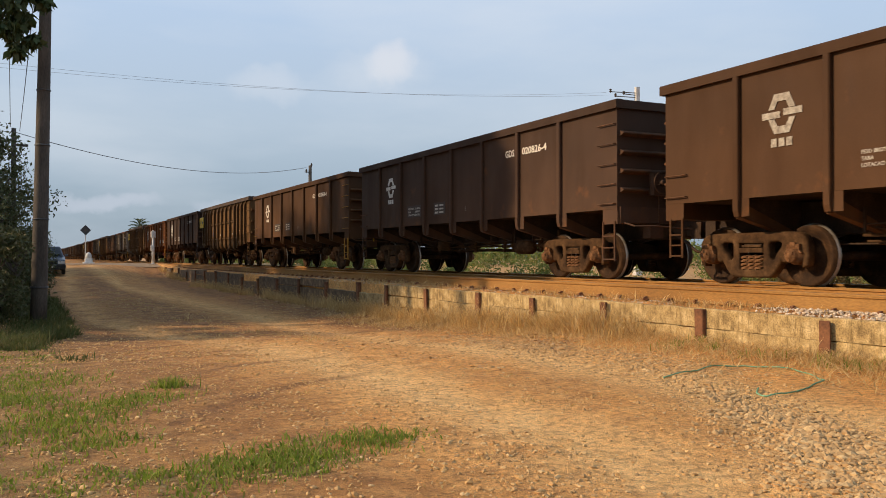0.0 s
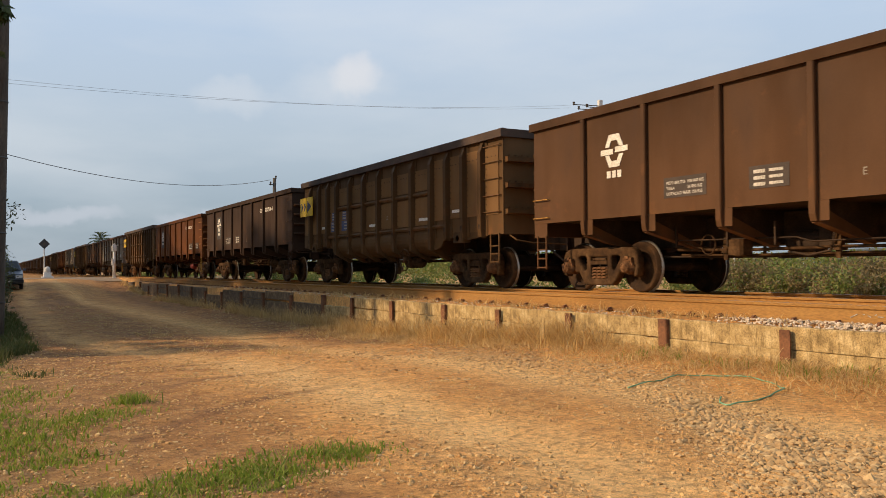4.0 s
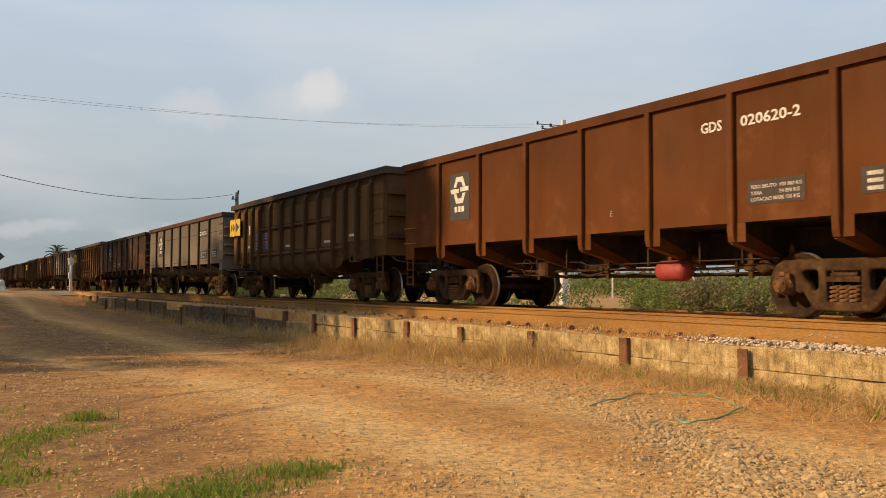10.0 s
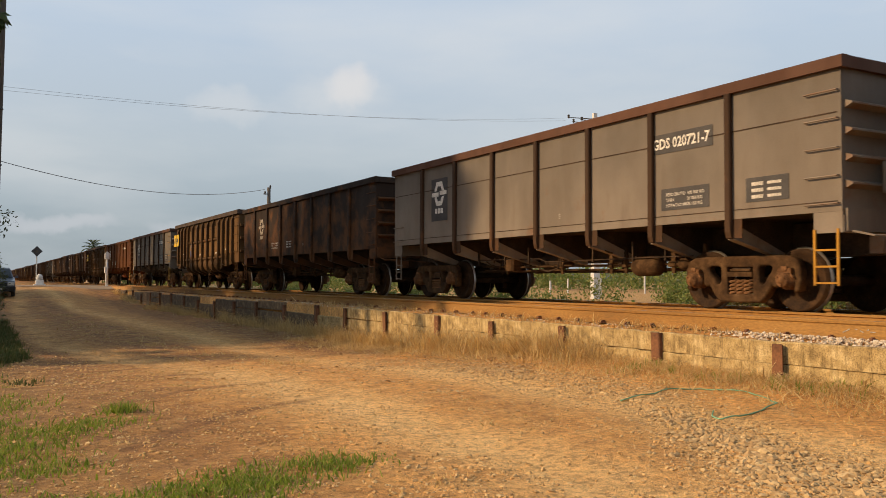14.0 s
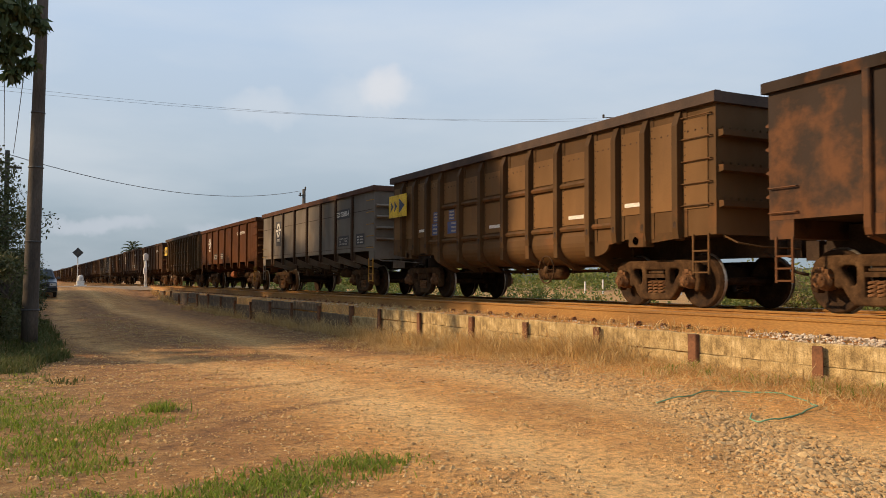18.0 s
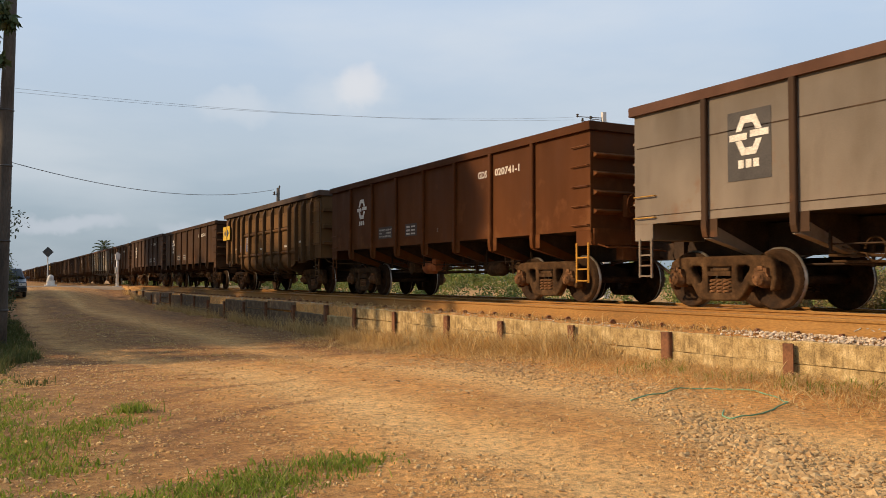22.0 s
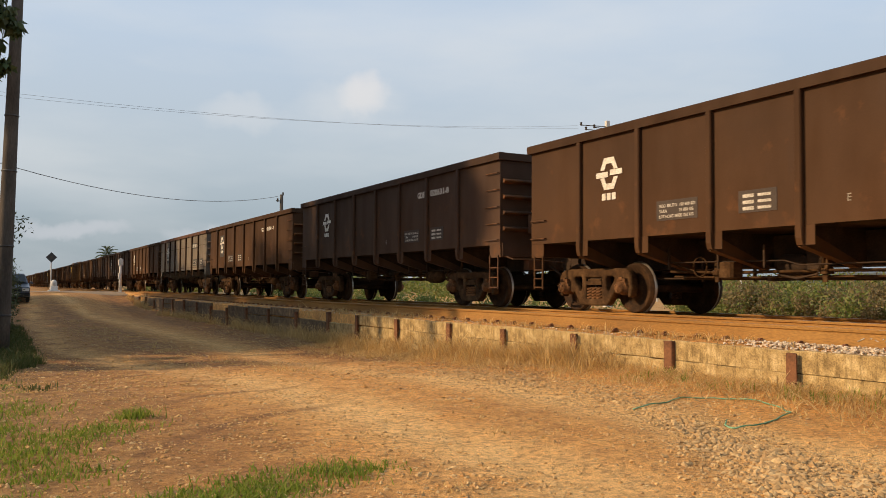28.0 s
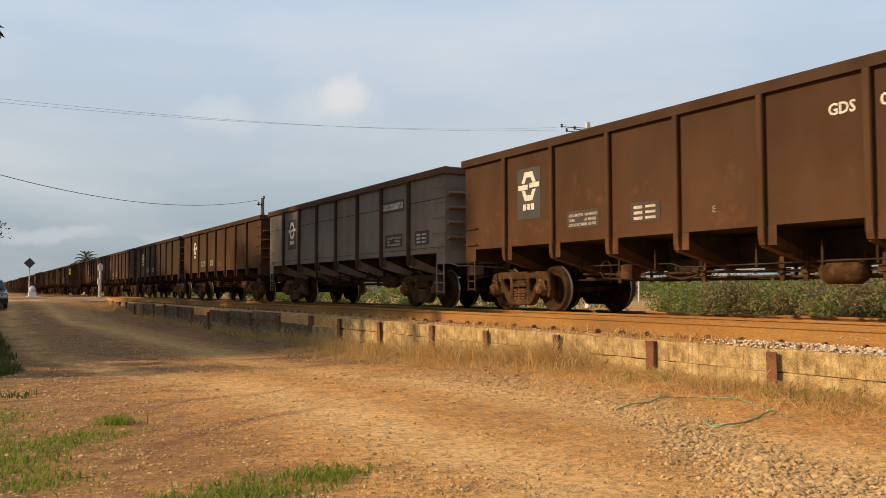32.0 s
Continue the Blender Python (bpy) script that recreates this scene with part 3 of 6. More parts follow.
def build_wall():
    """Old retaining wall: upright rail posts with two rows of concrete slabs slotted between them."""
    ys = [7.0 - 2.12 * k for k in range(9, 0, -1)] + [7.0, 9.1, 11.28, 13.48, 15.65, 18.2, 20.7]
    ys += [22.9] + [25.8 + 2.95 * k for k in range(18)]
    wall = tagged(new("retaining_wall"), "low retaining wall of mossy concrete slabs between rusty rail posts", "wall", kind="structure")
    bm = bmesh.new()
    prism(bm, [(-0.075, 0.06), (-0.075, 0.045), (-0.012, 0.03), (-0.012, -0.045), (-0.05, -0.06), (-0.05, -0.075), (0.05, -0.075), (0.05, -0.06), (0.012, -0.045), (0.012, 0.03), (0.075, 0.045), (0.075, 0.06)], "z", -0.9, 0.5)
    bm.transform(pose(0, 0, 0, 0, 0, 90))
    thin = mesh_of("post", bm, "post")
    bm = bmesh.new()
    box(bm, -0.05, 0.05, -0.085, 0.085, -0.9, 0.5, 0, 0.012)
    broad = mesh_of("post", bm, "post")

    def slab(length, seed):
        r = random.Random(seed)
        bm = bmesh.new()
        n = 12
        for z0, z1 in ((0.0, 0.268),):
            rows = []
            for i in range(n + 1):
                y = -length / 2 + length * i / n
                top = z1 + r.uniform(-0.012, 0.006)
                dx = r.uniform(-0.006, 0.006)
                rows.append([bm.verts.new(p) for p in ((dx, y, z0), (dx, y, top - 0.012), (dx + 0.012, y, top), (0.075, y, top), (0.075, y, z0))])
            for p, q in zip(rows, rows[1:]):
                for k in range(5):
                    bm.faces.new((p[k], p[(k + 1) % 5], q[(k + 1) % 5], q[k]))
            bm.faces.new(rows[0])
            bm.faces.new(rows[-1][::-1])
        return mesh_of("slab", bm, "slab")

    made = {}
    old = {}
    for i, y in enumerate(ys):
        broken = y > 20.9
        high = random.uniform(0.0, 0.035) if not broken else random.uniform(-0.12, 0.14)
        lean = pose(0, 0, 0, random.uniform(-2, 2), random.uniform(-3, 2) if broken else random.uniform(-1, 1), 0)
        part("post", broad if i % 3 == 1 or broken and random.random() < 0.5 else thin, wall, (WALL - 0.03, y, high), turn=lean)
        if i + 1 == len(ys):
            break
        gap = ys[i + 1] - y
        key = (round(gap, 1), random.randrange(4))
        if key not in made:
            made[key] = slab(gap - 0.03, len(made))
        for row in (-1, 0, 1):
            if row == 1 and abs(y - 20.7) < 0.1:
                continue
            z = 0.0 + 0.275 * row + random.uniform(-0.006, 0.006)
            tilt = random.uniform(-0.5, 0.5) * (2.2 if broken else 1)
            if broken and row == 1 and random.random() < 0.15:
                continue
            me = made[key]
            if broken:
                # far bays take the copy with shade in its colour
                if key not in old:
                    old[key] = me.copy()
                    old[key].materials[0] = M["shaded_old_slab"]
                me = old[key]
                z += random.uniform(-0.05, 0.03)
            part("slab", me, wall, (WALL - 0.012 + random.uniform(-0.008, 0.008), (y + ys[i + 1]) / 2, z), turn=pose(0, 0, 0, tilt * 0.4, random.uniform(-2, 1), 0))


build_wall()


# ---- wagons ----
HALF_W, GDS_HALF = 1.57, 6.5
SIDE_Z0, SIDE_Z1, TOP = 1.30, 3.12, 3.27


def text_mesh(s, size, mat, centre=True):
    cu = bpy.data.curves.new("text", "FONT")
    cu.body, cu.size, cu.extrude = s, size, 0.001
    cu.resolution_u = 2
    cu.offset = 0.0015 if size < 0.1 else 0.02 if size == 1.0 else 0.0
    cu.align_x = "CENTER" if centre else "LEFT"
    ob = bpy.data.objects.new("text", cu)
    scene.collection.objects.link(ob)
    me = bpy.data.meshes.new_from_object(ob.evaluated_get(bpy.context.evaluated_depsgraph_get()))
    bpy.data.objects.remove(ob)
    me.materials.clear()
    me.materials.append(M[mat])
    return me


# lettering on the side nearest the road reads towards -y
ON_SIDE = Matrix(((0, 0, -1, 0), (-1, 0, 0, 0), (0, 1, 0, 0), (0, 0, 0, 1)))


def flat_mesh(name, shapes, mat, thick=0.004):
    """Flat painted shapes; outlines in the plane of a wagon's side."""
    bm = bmesh.new()
    for s in shapes:
        prism(bm, s, "z", 0, thick)
    return mesh_of(name, bm, mat)


def rect(x0, x1, y0, y1):
    return [(x0, y0), (x1, y0), (x1, y1), (x0, y1)]


def emblem(mat):
    top = [(-0.235, 0.075), (-0.13, 0.307), (0.13, 0.307), (0.235, 0.075), (0.13, 0.075), (0.075, 0.19), (-0.075, 0.19), (-0.13, 0.075)]
    low = [(x, -y) for x, y in top][::-1]
    left = [(-0.35, -0.06), (-0.03, -0.06), (-0.03, 0.035), (-0.35, 0.035)]
    right = [(0.03, -0.035), (0.35, -0.035), (0.35, 0.06), (0.03, 0.06)]
    letters = [rect(-0.19 + 0.135 * k, -0.09 + 0.135 * k, -0.465, -0.345) for k in range(3)]
    top, low = [(x, 0.92 * y) for x, y in top], [(x, 0.92 * y) for x, y in low]
    named = [("emblem_arch", top), ("emblem_arch", low), ("emblem_bar", left), ("emblem_bar", right)] + [("letter_bar", s) for s in letters]
    return [(n, flat_mesh(n, [s], mat)) for n, s in named]


def build_wheelset():
    bm = bmesh.new()
    for s in (-1, 1):
        x = s * 0.80
        prof = [(0.07, -0.07), (0.13, -0.075), (0.14, -0.05), (0.33, -0.02), (0.375, -0.055), (0.435, -0.06), (0.452, -0.06), (0.462, 0.03), (0.49, 0.04), (0.49, 0.065), (0.40, 0.07), (0.36, 0.035), (0.15, 0.03), (0.13, 0.06), (0.07, 0.06)]
        prof = [(r, -s * a if s > 0 else a) for r, a in prof]
        lathe(bm, prof, "x", (x, 0, 0), 28, [0, 0, 0, 0, 0, 0, 0, 1, 1, 0, 0, 0, 0, 0])
    lathe(bm, [(0.085, -0.76), (0.075, -0.3), (0.075, 0.3), (0.085, 0.76)], "x", (0, 0, 0), 12)
    lathe(bm, [(0.065, -1.06), (0.065, -0.84)], "x", (0, 0, 0), 10)
    lathe(bm, [(0.065, 0.84), (0.065, 1.06)], "x", (0, 0, 0), 10)
    bm.transform(Matrix.Diagonal((1, 0.977, 0.977, 1)))
    return mesh_of("wheelset", bm, "wheel", "tread")


def plate_with_holes(name, outlines, half_thick, round_edge, mat):
    """A thick plate in the y, z plane: the first outline less the others, with rounded edges."""
    cu = bpy.data.curves.new(name, "CURVE")
    cu.dimensions, cu.fill_mode, cu.extrude, cu.bevel_depth, cu.bevel_resolution = "2D", "BOTH", half_thick, round_edge, 1
    for o in outlines:
        sp = cu.splines.new("POLY")
        sp.points.add(len(o) - 1)
        sp.use_cyclic_u = True
        for p, (u, v) in zip(sp.points, o):
            p.co = (u, v, 0, 1)
    ob = bpy.data.objects.new(name, cu)
    scene.collection.objects.link(ob)
    me = bpy.data.meshes.new_from_object(ob.evaluated_get(bpy.context.evaluated_depsgraph_get()))
    bpy.data.objects.remove(ob)
    me.transform(Matrix(((0, 0, 1, 0), (1, 0, 0, 0), (0, 1, 0, 0), (0, 0, 0, 1))))
    me.materials.clear()
    me.materials.append(M[mat])
    return me


def build_bogie():
    """Three-piece bogie: meshes of its parts, about its own centre at axle height."""
    out = {"wheelset": build_wheelset()}
    # cast side frame with two triangular windows and a spring opening
    half = [(0.0, 0.335), (0.70, 0.335), (0.92, 0.325), (1.02, 0.275), (1.075, 0.17), (1.085, 0.02), (1.06, -0.13), (1.02, -0.14), (1.005, 0.10), (0.965, 0.165),
            (0.745, 0.165), (0.705, 0.10), (0.70, -0.06), (0.66, -0.08), (0.60, -0.05), (0.46, -0.245), (0.38, -0.31), (0.0, -0.315)]
    outer = half + [(-x, z) for x, z in half[-2:0:-1]]
    window = [(0.34, 0.19), (0.39, 0.24), (0.57, 0.24), (0.645, 0.20), (0.63, 0.12), (0.55, 0.03), (0.48, -0.08), (0.40, -0.10), (0.34, -0.03)]
    out["side_frame"] = plate_with_holes("side_frame", [outer, window, [(-x, z) for x, z in window], [(-0.28, 0.225), (0.28, 0.225), (0.28, -0.235), (-0.28, -0.235)]], 0.05, 0.028, "bogie")
    out["side_frame"].transform(Matrix.Diagonal((1, 0.97, 0.98, 1)))
    bm = bmesh.new()
    tube(bm, [(0.062 * math.cos(a), 0.062 * math.sin(a), -0.215 + 0.0088 * a) for a in [2 * math.pi * k / 8 for k in range(33)]], 0.020, 5)
    out["spring"] = mesh_of("spring", bm, "bearing")
    bm = bmesh.new()
    lathe(bm, [(0.0, -0.185), (0.045, -0.185), (0.05, -0.17), (0.092, -0.165), (0.104, -0.15), (0.108, -0.06), (0.128, -0.055), (0.135, -0.04), (0.135, 0.10)], "x", (0, 0, 0), 18)
    prism(bm, [(-0.15, 0.04), (-0.11, 0.09), (-0.11, 0.165), (0.11, 0.165), (0.11, 0.09), (0.15, 0.04), (0.125, 0.03), (0.09, 0.10), (-0.09, 0.10), (-0.125, 0.03)], "x", -0.10, 0.08)
    box(bm, -0.12, -0.07, -0.05, 0.05, 0.13, 0.19, 0, 0.01)
    for k in range(3):
        a = 2 * math.pi * k / 3 + 0.5
        lathe(bm, [(0.018, -0.187), (0.018, -0.160)], "x", (0, 0.068 * math.cos(a), 0.068 * math.sin(a)), 6)
    out["axle_box"] = mesh_of("axle_box", bm, "bearing")
    bm = bmesh.new()
    for s in (-1, 1):
        box(bm, s * 1.06 - 0.05, s * 1.06 + 0.05, -0.24, 0.24, 0.05, 0.12, 1, 0.01)
        box(bm, s * 1.06 - 0.035, s * 1.06 + 0.035, -0.19, 0.19, 0.13, 0.165, 1, 0.01)
    prism(bm, [(-1.05, 0.08), (-0.5, 0.02), (0.5, 0.02), (1.05, 0.08), (1.05, 0.2), (0.4, 0.30), (-0.4, 0.30), (-1.05, 0.2)], "y", -0.17, 0.17)
    for y in (-0.42, 0.42):
        prism(bm, [(-0.75, -0.08), (0.75, -0.08), (0.75, 0.0), (0.1, 0.06), (-0.1, 0.06), (-0.75, 0.0)], "y", y - 0.03, y + 0.03)
        for x in (-0.8, 0.8):
            box(bm, x - 0.05, x + 0.05, y - 0.05 + math.copysign(0.02, y), y + 0.05, -0.2, 0.12)
    out["bolster"] = mesh_of("bogie", bm, "under", "bogie")
    return out


BOGIE = build_bogie()
BASE, AXLE_R = 1.71, 0.452


def add_bogie(wagon, y):
    b = part("bogie", BOGIE["bolster"], wagon, (0, y, AXLE_R), "ore-stained cast bogie")
    for s in (-1, 1):
        part("side_frame", BOGIE["side_frame"], b, (s * 1.03, 0, 0))
        for k in (-0.135, 0.0, 0.135):
            part("spring", BOGIE["spring"], b, (s * 1.05, k, 0))
        for a in (-BASE / 2, BASE / 2):
            part("axle_box", BOGIE["axle_box"], b, (s * 1.07, a, 0), turn=pose(0, 0, 0, 0, 0, 0 if s < 0 else 180))
    for a in (-BASE / 2, BASE / 2):
        part("wheelset", BOGIE["wheelset"], b, (0, a, 0))


def coupler_mesh():
    bm = bmesh.new()
    box(bm, -0.09, 0.09, -0.5, 0.1, -0.09, 0.09, 0, 0.02)
    prism(bm, [(-0.17, 0.08), (-0.19, 0.3), (-0.09, 0.36), (0.0, 0.22), (0.08, 0.24), (0.17, 0.36), (0.19, 0.28), (0.16, 0.08)], "z", -0.15, 0.15)
    tube(bm, [(0.25, -0.3, -0.05), (0.27, 0.05, -0.2), (0.22, 0.3, -0.38), (0.12, 0.45, -0.42)], 0.025)
    return mesh_of("coupler", bm, "under")


COUPLER = coupler_mesh()


def wire_wheel(bm, centre, r):
    cx, cy, cz = centre
    ring = [(cx, cy + r * math.cos(a), cz + r * math.sin(a)) for a in [2 * math.pi * i / 20 for i in range(21)]]
    tube(bm, ring, 0.016)
    lathe(bm, [(0.0, -0.03), (0.07, -0.03), (0.07, 0.04), (0.0, 0.04)], "x", centre, 10)
    for i in range(6):
        a = 2 * math.pi * i / 6
        tube(bm, [(cx, cy + 0.06 * math.cos(a), cz + 0.06 * math.sin(a)), (cx, cy + r * math.cos(a), cz + r * math.sin(a))], 0.009, 4)


def rigging(bm):
    """Brake rods, levers and hangers under the floor."""
    for x in (-0.55, 0.5):
        tube(bm, [(x, -4.0, 0.60), (x, -0.6, 0.62), (x, 0.2, 0.60), (x, 4.0, 0.62)], 0.018, 5)
    tube(bm, [(-1.0, -3.4, 0.82), (-1.0, 0.6, 0.79), (-0.95, 0.9, 0.86), (-0.95, 3.4, 0.88)], 0.013, 5)
    for y in (-3.1, -2.3, -1.2, 0.9, 1.8, 2.9):
        box(bm, -0.57, -0.53, y - 0.02, y + 0.02, 0.56, 0.95)
        box(bm, -1.02, -0.98, y + 0.3, y + 0.33, 0.76, 1.1)
    for y in (-0.9, 1.4):
        prism(bm, [(-0.7, 0.56), (0.5, 0.60), (0.5, 0.64), (-0.7, 0.62)], "y", y - 0.03, y + 0.03)
    tube(bm, [(-0.85, 0.35, 0.95), (-0.85, 0.42, 0.66), (-0.8, 0.8, 0.6), (-0.75, 1.2, 0.66)], 0.02, 5)


def brake_gear(bm):
    """Slack adjuster, levers, hose loop and hangers on the side towards the road."""
    for z, x, r in ((0.70, -0.78, 0.024), (0.62, -0.70, 0.018)):
        tube(bm, [(x, -3.6, z + 0.02), (x, -2.0, z - 0.01), (x, 0.2, z + 0.01), (x, 1.9, z), (x, 3.4, z + 0.03)], r, 6)
    lathe(bm, [(0.0, -0.34), (0.05, -0.33), (0.06, -0.12), (0.10, -0.10), (0.10, 0.06), (0.055, 0.08), (0.055, 0.34), (0.0, 0.35)], "y", (-0.78, -3.0, 0.70), 12)
    for y in (-3.45, -2.75, -1.55, -1.15, 0.35, 2.35):
        prism(bm, [(y - 0.035, 0.55), (y + 0.035, 0.55), (y + 0.05, 0.80), (y + 0.02, 1.02), (y - 0.02, 1.02), (y - 0.05, 0.80)], "x", -0.80, -0.76)
        box(bm, -0.84, -0.66, y - 0.06, y + 0.06, 0.66, 0.74, 0, 0.015)
    ring = [(-0.86, 2.65 + 0.15 * math.cos(a), 0.80 + 0.16 * math.sin(a)) for a in [2 * math.pi * i / 18 for i in range(18)]]
    tube(bm, ring + [(-0.86, 2.9, 0.76), (-0.85, 3.15, 0.84)], 0.013, 6)
    box(bm, -1.0, -0.72, 1.85, 2.15, 0.62, 0.86, 0, 0.04)
    tube(bm, [(-1.25, -1.35, 1.12), (-1.27, -1.42, 0.98), (-1.27, -1.75, 0.90)], 0.014, 5)


def tank(bm, x, y, z, r, half):
    lathe(bm, [(0.0, -half), (r * 0.7, -half + 0.01), (r, -half + 0.09), (r, half - 0.09), (r * 0.7, half - 0.01), (0.0, half)], "y", (x, y, z), 16)


def ladder(bm, z0, z1, wide=0.34):
    for y in (0, wide):
        box(bm, -0.012, 0.012, y - 0.017, y + 0.017, z0, z1)
    for k in range(3):
        z = z0 + 0.02 + (z1 - z0 - 0.3) * k / 2
        box(bm, -0.02, 0.03, 0, wide, z, z + 0.025)


def grab(bm, half=0.24):
    tube(bm, [(0.03, -half, 0), (-0.05, -half, 0), (-0.05, half, 0), (0.03, half, 0)], 0.012, 5)


GRAB = shared(grab, "grab_iron", "paint")


M["bar_white"] = rough_mat("bar_white", (0.24, 0.21, 0.17), (0.46, 0.42, 0.35), (0.62, 0.58, 0.50), 30.0, 0.8, relief=0.05)
TANK_Y = -2.2


def build_gds():
    """Gondola wagon with smooth plate sides; its middle stands at its origin, on the rail."""
    w = thing("gondola_wagon", "", "freight wagon", "wagons of the train")
    h, L = HALF_W, GDS_HALF
    side = shared(lambda bm: box(bm, -0.015, 0.015, -L, L, SIDE_Z0, SIDE_Z1), "body_side", "paint")
    for s in (-1, 1):
        part("body_side", side, w, (s * (h - 0.015), 0, 0))
    end = shared(lambda bm: box(bm, -h + 0.033, h - 0.033, -0.015, 0.015, 1.05, SIDE_Z1), "end_wall", "paint")
    for s in (-1, 1):
        part("end_wall", end, w, (0, s * (L - 0.02), 0))
    part("floor", shared(lambda bm: box(bm, -h + 0.04, h - 0.04, -L + 0.05, L - 0.05, 1.31, 1.35), "floor", "under"), w)

    def rim(bm):
        for s in (-1, 1):
            x = s * h
            prism(bm, [(x - 0.07, SIDE_Z1 - 0.01), (x + 0.07, SIDE_Z1 - 0.01), (x + 0.075, TOP - 0.02), (x + 0.05, TOP), (x - 0.05, TOP), (x - 0.075, TOP - 0.02)], "y", -L - 0.07, L + 0.07)
            box(bm, -h + 0.08, h - 0.08, s * L - 0.06, s * L + 0.065, SIDE_Z1 - 0.008, TOP - 0.004)
    part("top_rim", shared(rim, "top_rim", "paint"), w, label="chipped rusty top rim")
    def stake(bm):
        box(bm, -0.075, 0.0, -0.055, 0.055, 1.27, SIDE_Z1 - 0.012, 0, 0.015)
        prism(bm, [(0.0, 1.27), (-0.073, 1.27), (-0.065, 1.12), (-0.04, 1.03), (0.0, 1.02)], "y", -0.05, 0.05)
        box(bm, -0.004, 0.006, -0.21, -0.052, 1.03, 1.298)
    STAKE = shared(stake, "side_stake", "paint")
    posts = [L - 1.6 * i for i in range(1, 8)]
    for y in posts:
        part("side_stake", STAKE, w, (-h, y, 0))
        part("side_stake", STAKE, w, (h, y, 0), turn=pose(0, 0, 0, 0, 0, 180))

    def gusset(bm):
        for s in (-1, 1):
            wing = [(s * (h - 0.02), 1.02), (s * (h - 0.02), 1.26), (s * 0.36, 0.80), (s * 0.36, 0.72)]
            prism(bm, wing, "y", -0.02, 0.02)
            prism(bm, [(s * (h - 0.02), 1.005), (s * (h - 0.02), 1.018), (s * 0.36, 0.718), (s * 0.36, 0.705)], "y", -0.07, 0.07)
            # thin dark sheet standing in for the shaded void above the wing
            prism(bm, [(s * (h - 0.03), 1.262), (s * (h - 0.03), 1.30), (s * 0.25, 1.30), (s * 0.25, 0.81), (s * 0.36, 0.802)], "y", -0.005, 0.005, 1)
    G = shared(gusset, "cross_bearer", "paint", "under")
    for y in posts:
        part("cross_bearer", G, w, (0, y, 0))
    part("centre_sill", shared(lambda bm: (box(bm, -0.24, 0.24, -L - 0.15, L + 0.15, 0.80, 1.28, 0, 0.02), box(bm, -0.3, 0.3, -L, L, 0.78, 0.80)), "centre_sill", "under"), w)

    def corner(bm):
        box(bm, -0.01, 0.012, -0.42, 0.0, 1.03, 1.298)
        box(bm, 0.0, 0.30, -0.02, 0.012, 1.03, 1.25)
    C = shared(corner, "corner_plate", "paint")
    for s in (-1, 1):
        part("corner_plate", C, w, (-h + 0.012, L, 0))
        part("corner_plate", C, w, (h - 0.012, -L, 0), turn=pose(0, 0, 0, 0, 0, 180))
    bm = bmesh.new()
    bm.from_mesh(C)
    bm.transform(Matrix.Diagonal((1, -1, 1, 1)))
    C2 = mesh_of("corner_plate", bm, "paint")
    part("corner_plate", C2, w, (-h + 0.012, -L, 0))
    part("corner_plate", C2, w, (h - 0.012, L, 0), turn=pose(0, 0, 0, 0, 0, 180))

    E_RIB = shared(lambda bm: prism(bm, [(0.0, 0.0), (-0.11, -0.045), (-0.11, -0.065), (0.0, -0.11)], "x", -h + 0.06, h - 0.06), "end_rib", "paint")
    for z in (2.72, 2.38, 2.04, 1.70):
        part("end_rib", E_RIB, w, (0, -L, z))
        part("end_rib", E_RIB, w, (0, L, z), turn=pose(0, 0, 0, 0, 0, 180))
    sill = shared(lambda bm: box(bm, -h + 0.05, h - 0.05, -0.25, 0.04, 1.05, 1.34), "end_sill", "paint")
    part("end_sill", sill, w, (0, L, 0))
    part("end_sill", sill, w, (0, -L, 0), turn=pose(0, 0, 0, 0, 0, 180))
    for z in (2.84, 2.48, 2.11, 1.75, 1.40):
        part("grab_iron", GRAB, w, (-h, -L + 0.27, z))
        part("grab_iron", GRAB, w, (h, L - 0.27, z), turn=pose(0, 0, 0, 0, 0, 180))
    for z in (1.75, 1.40):
        part("grab_iron", GRAB, w, (-h, L - 0.27, z))
    lad = shared(lambda bm: ladder(bm, 0.36, 1.08), "ladder", "paint")
    part("ladder", lad, w, (-h - 0.005, -L + 0.06, 0))
    part("ladder", lad, w, (h + 0.005, L - 0.4, 0))
    lad2 = shared(lambda bm: ladder(bm, 0.42, 1.06, 0.28), "step", "paint")
    part("step", lad2, w, (-h - 0.005, L - 0.4, 0))
    part("coupler", COUPLER, w, (0, L + 0.25, 0.92))
    part("coupler", COUPLER, w, (0, -L - 0.25, 0.92), turn=pose(0, 0, 0, 0, 0, 180))

    def hand_brake(bm):
        box(bm, -0.95, -0.55, -L - 0.22, -L - 0.10, 1.55, 1.95, 0, 0.05)
        tube(bm, [(-0.75 + 0.2 * math.cos(a), -L - 0.28, 1.78 + 0.2 * math.sin(a)) for a in [math.pi * j / 9 for j in range(19)]], 0.014, 5)
        lathe(bm, [(0.0, -0.09), (0.05, -0.09), (0.06, 0.04), (0.0, 0.04)], "y", (-0.75, -L - 0.24, 1.78), 10)
        for j in range(4):
            a = math.pi * j / 2 + 0.4
            tube(bm, [(-0.75, -L - 0.28, 1.78), (-0.75 + 0.2 * math.cos(a), -L - 0.28, 1.78 + 0.2 * math.sin(a))], 0.01, 4)
        for k in range(10):
            tube(bm, [(-0.75, -L - 0.16, 1.55 - 0.06 * k), (-0.74, -L - 0.15, 1.50 - 0.06 * k)], 0.018, 5)
    part("hand_brake", shared(hand_brake, "hand_brake", "paint"), w)

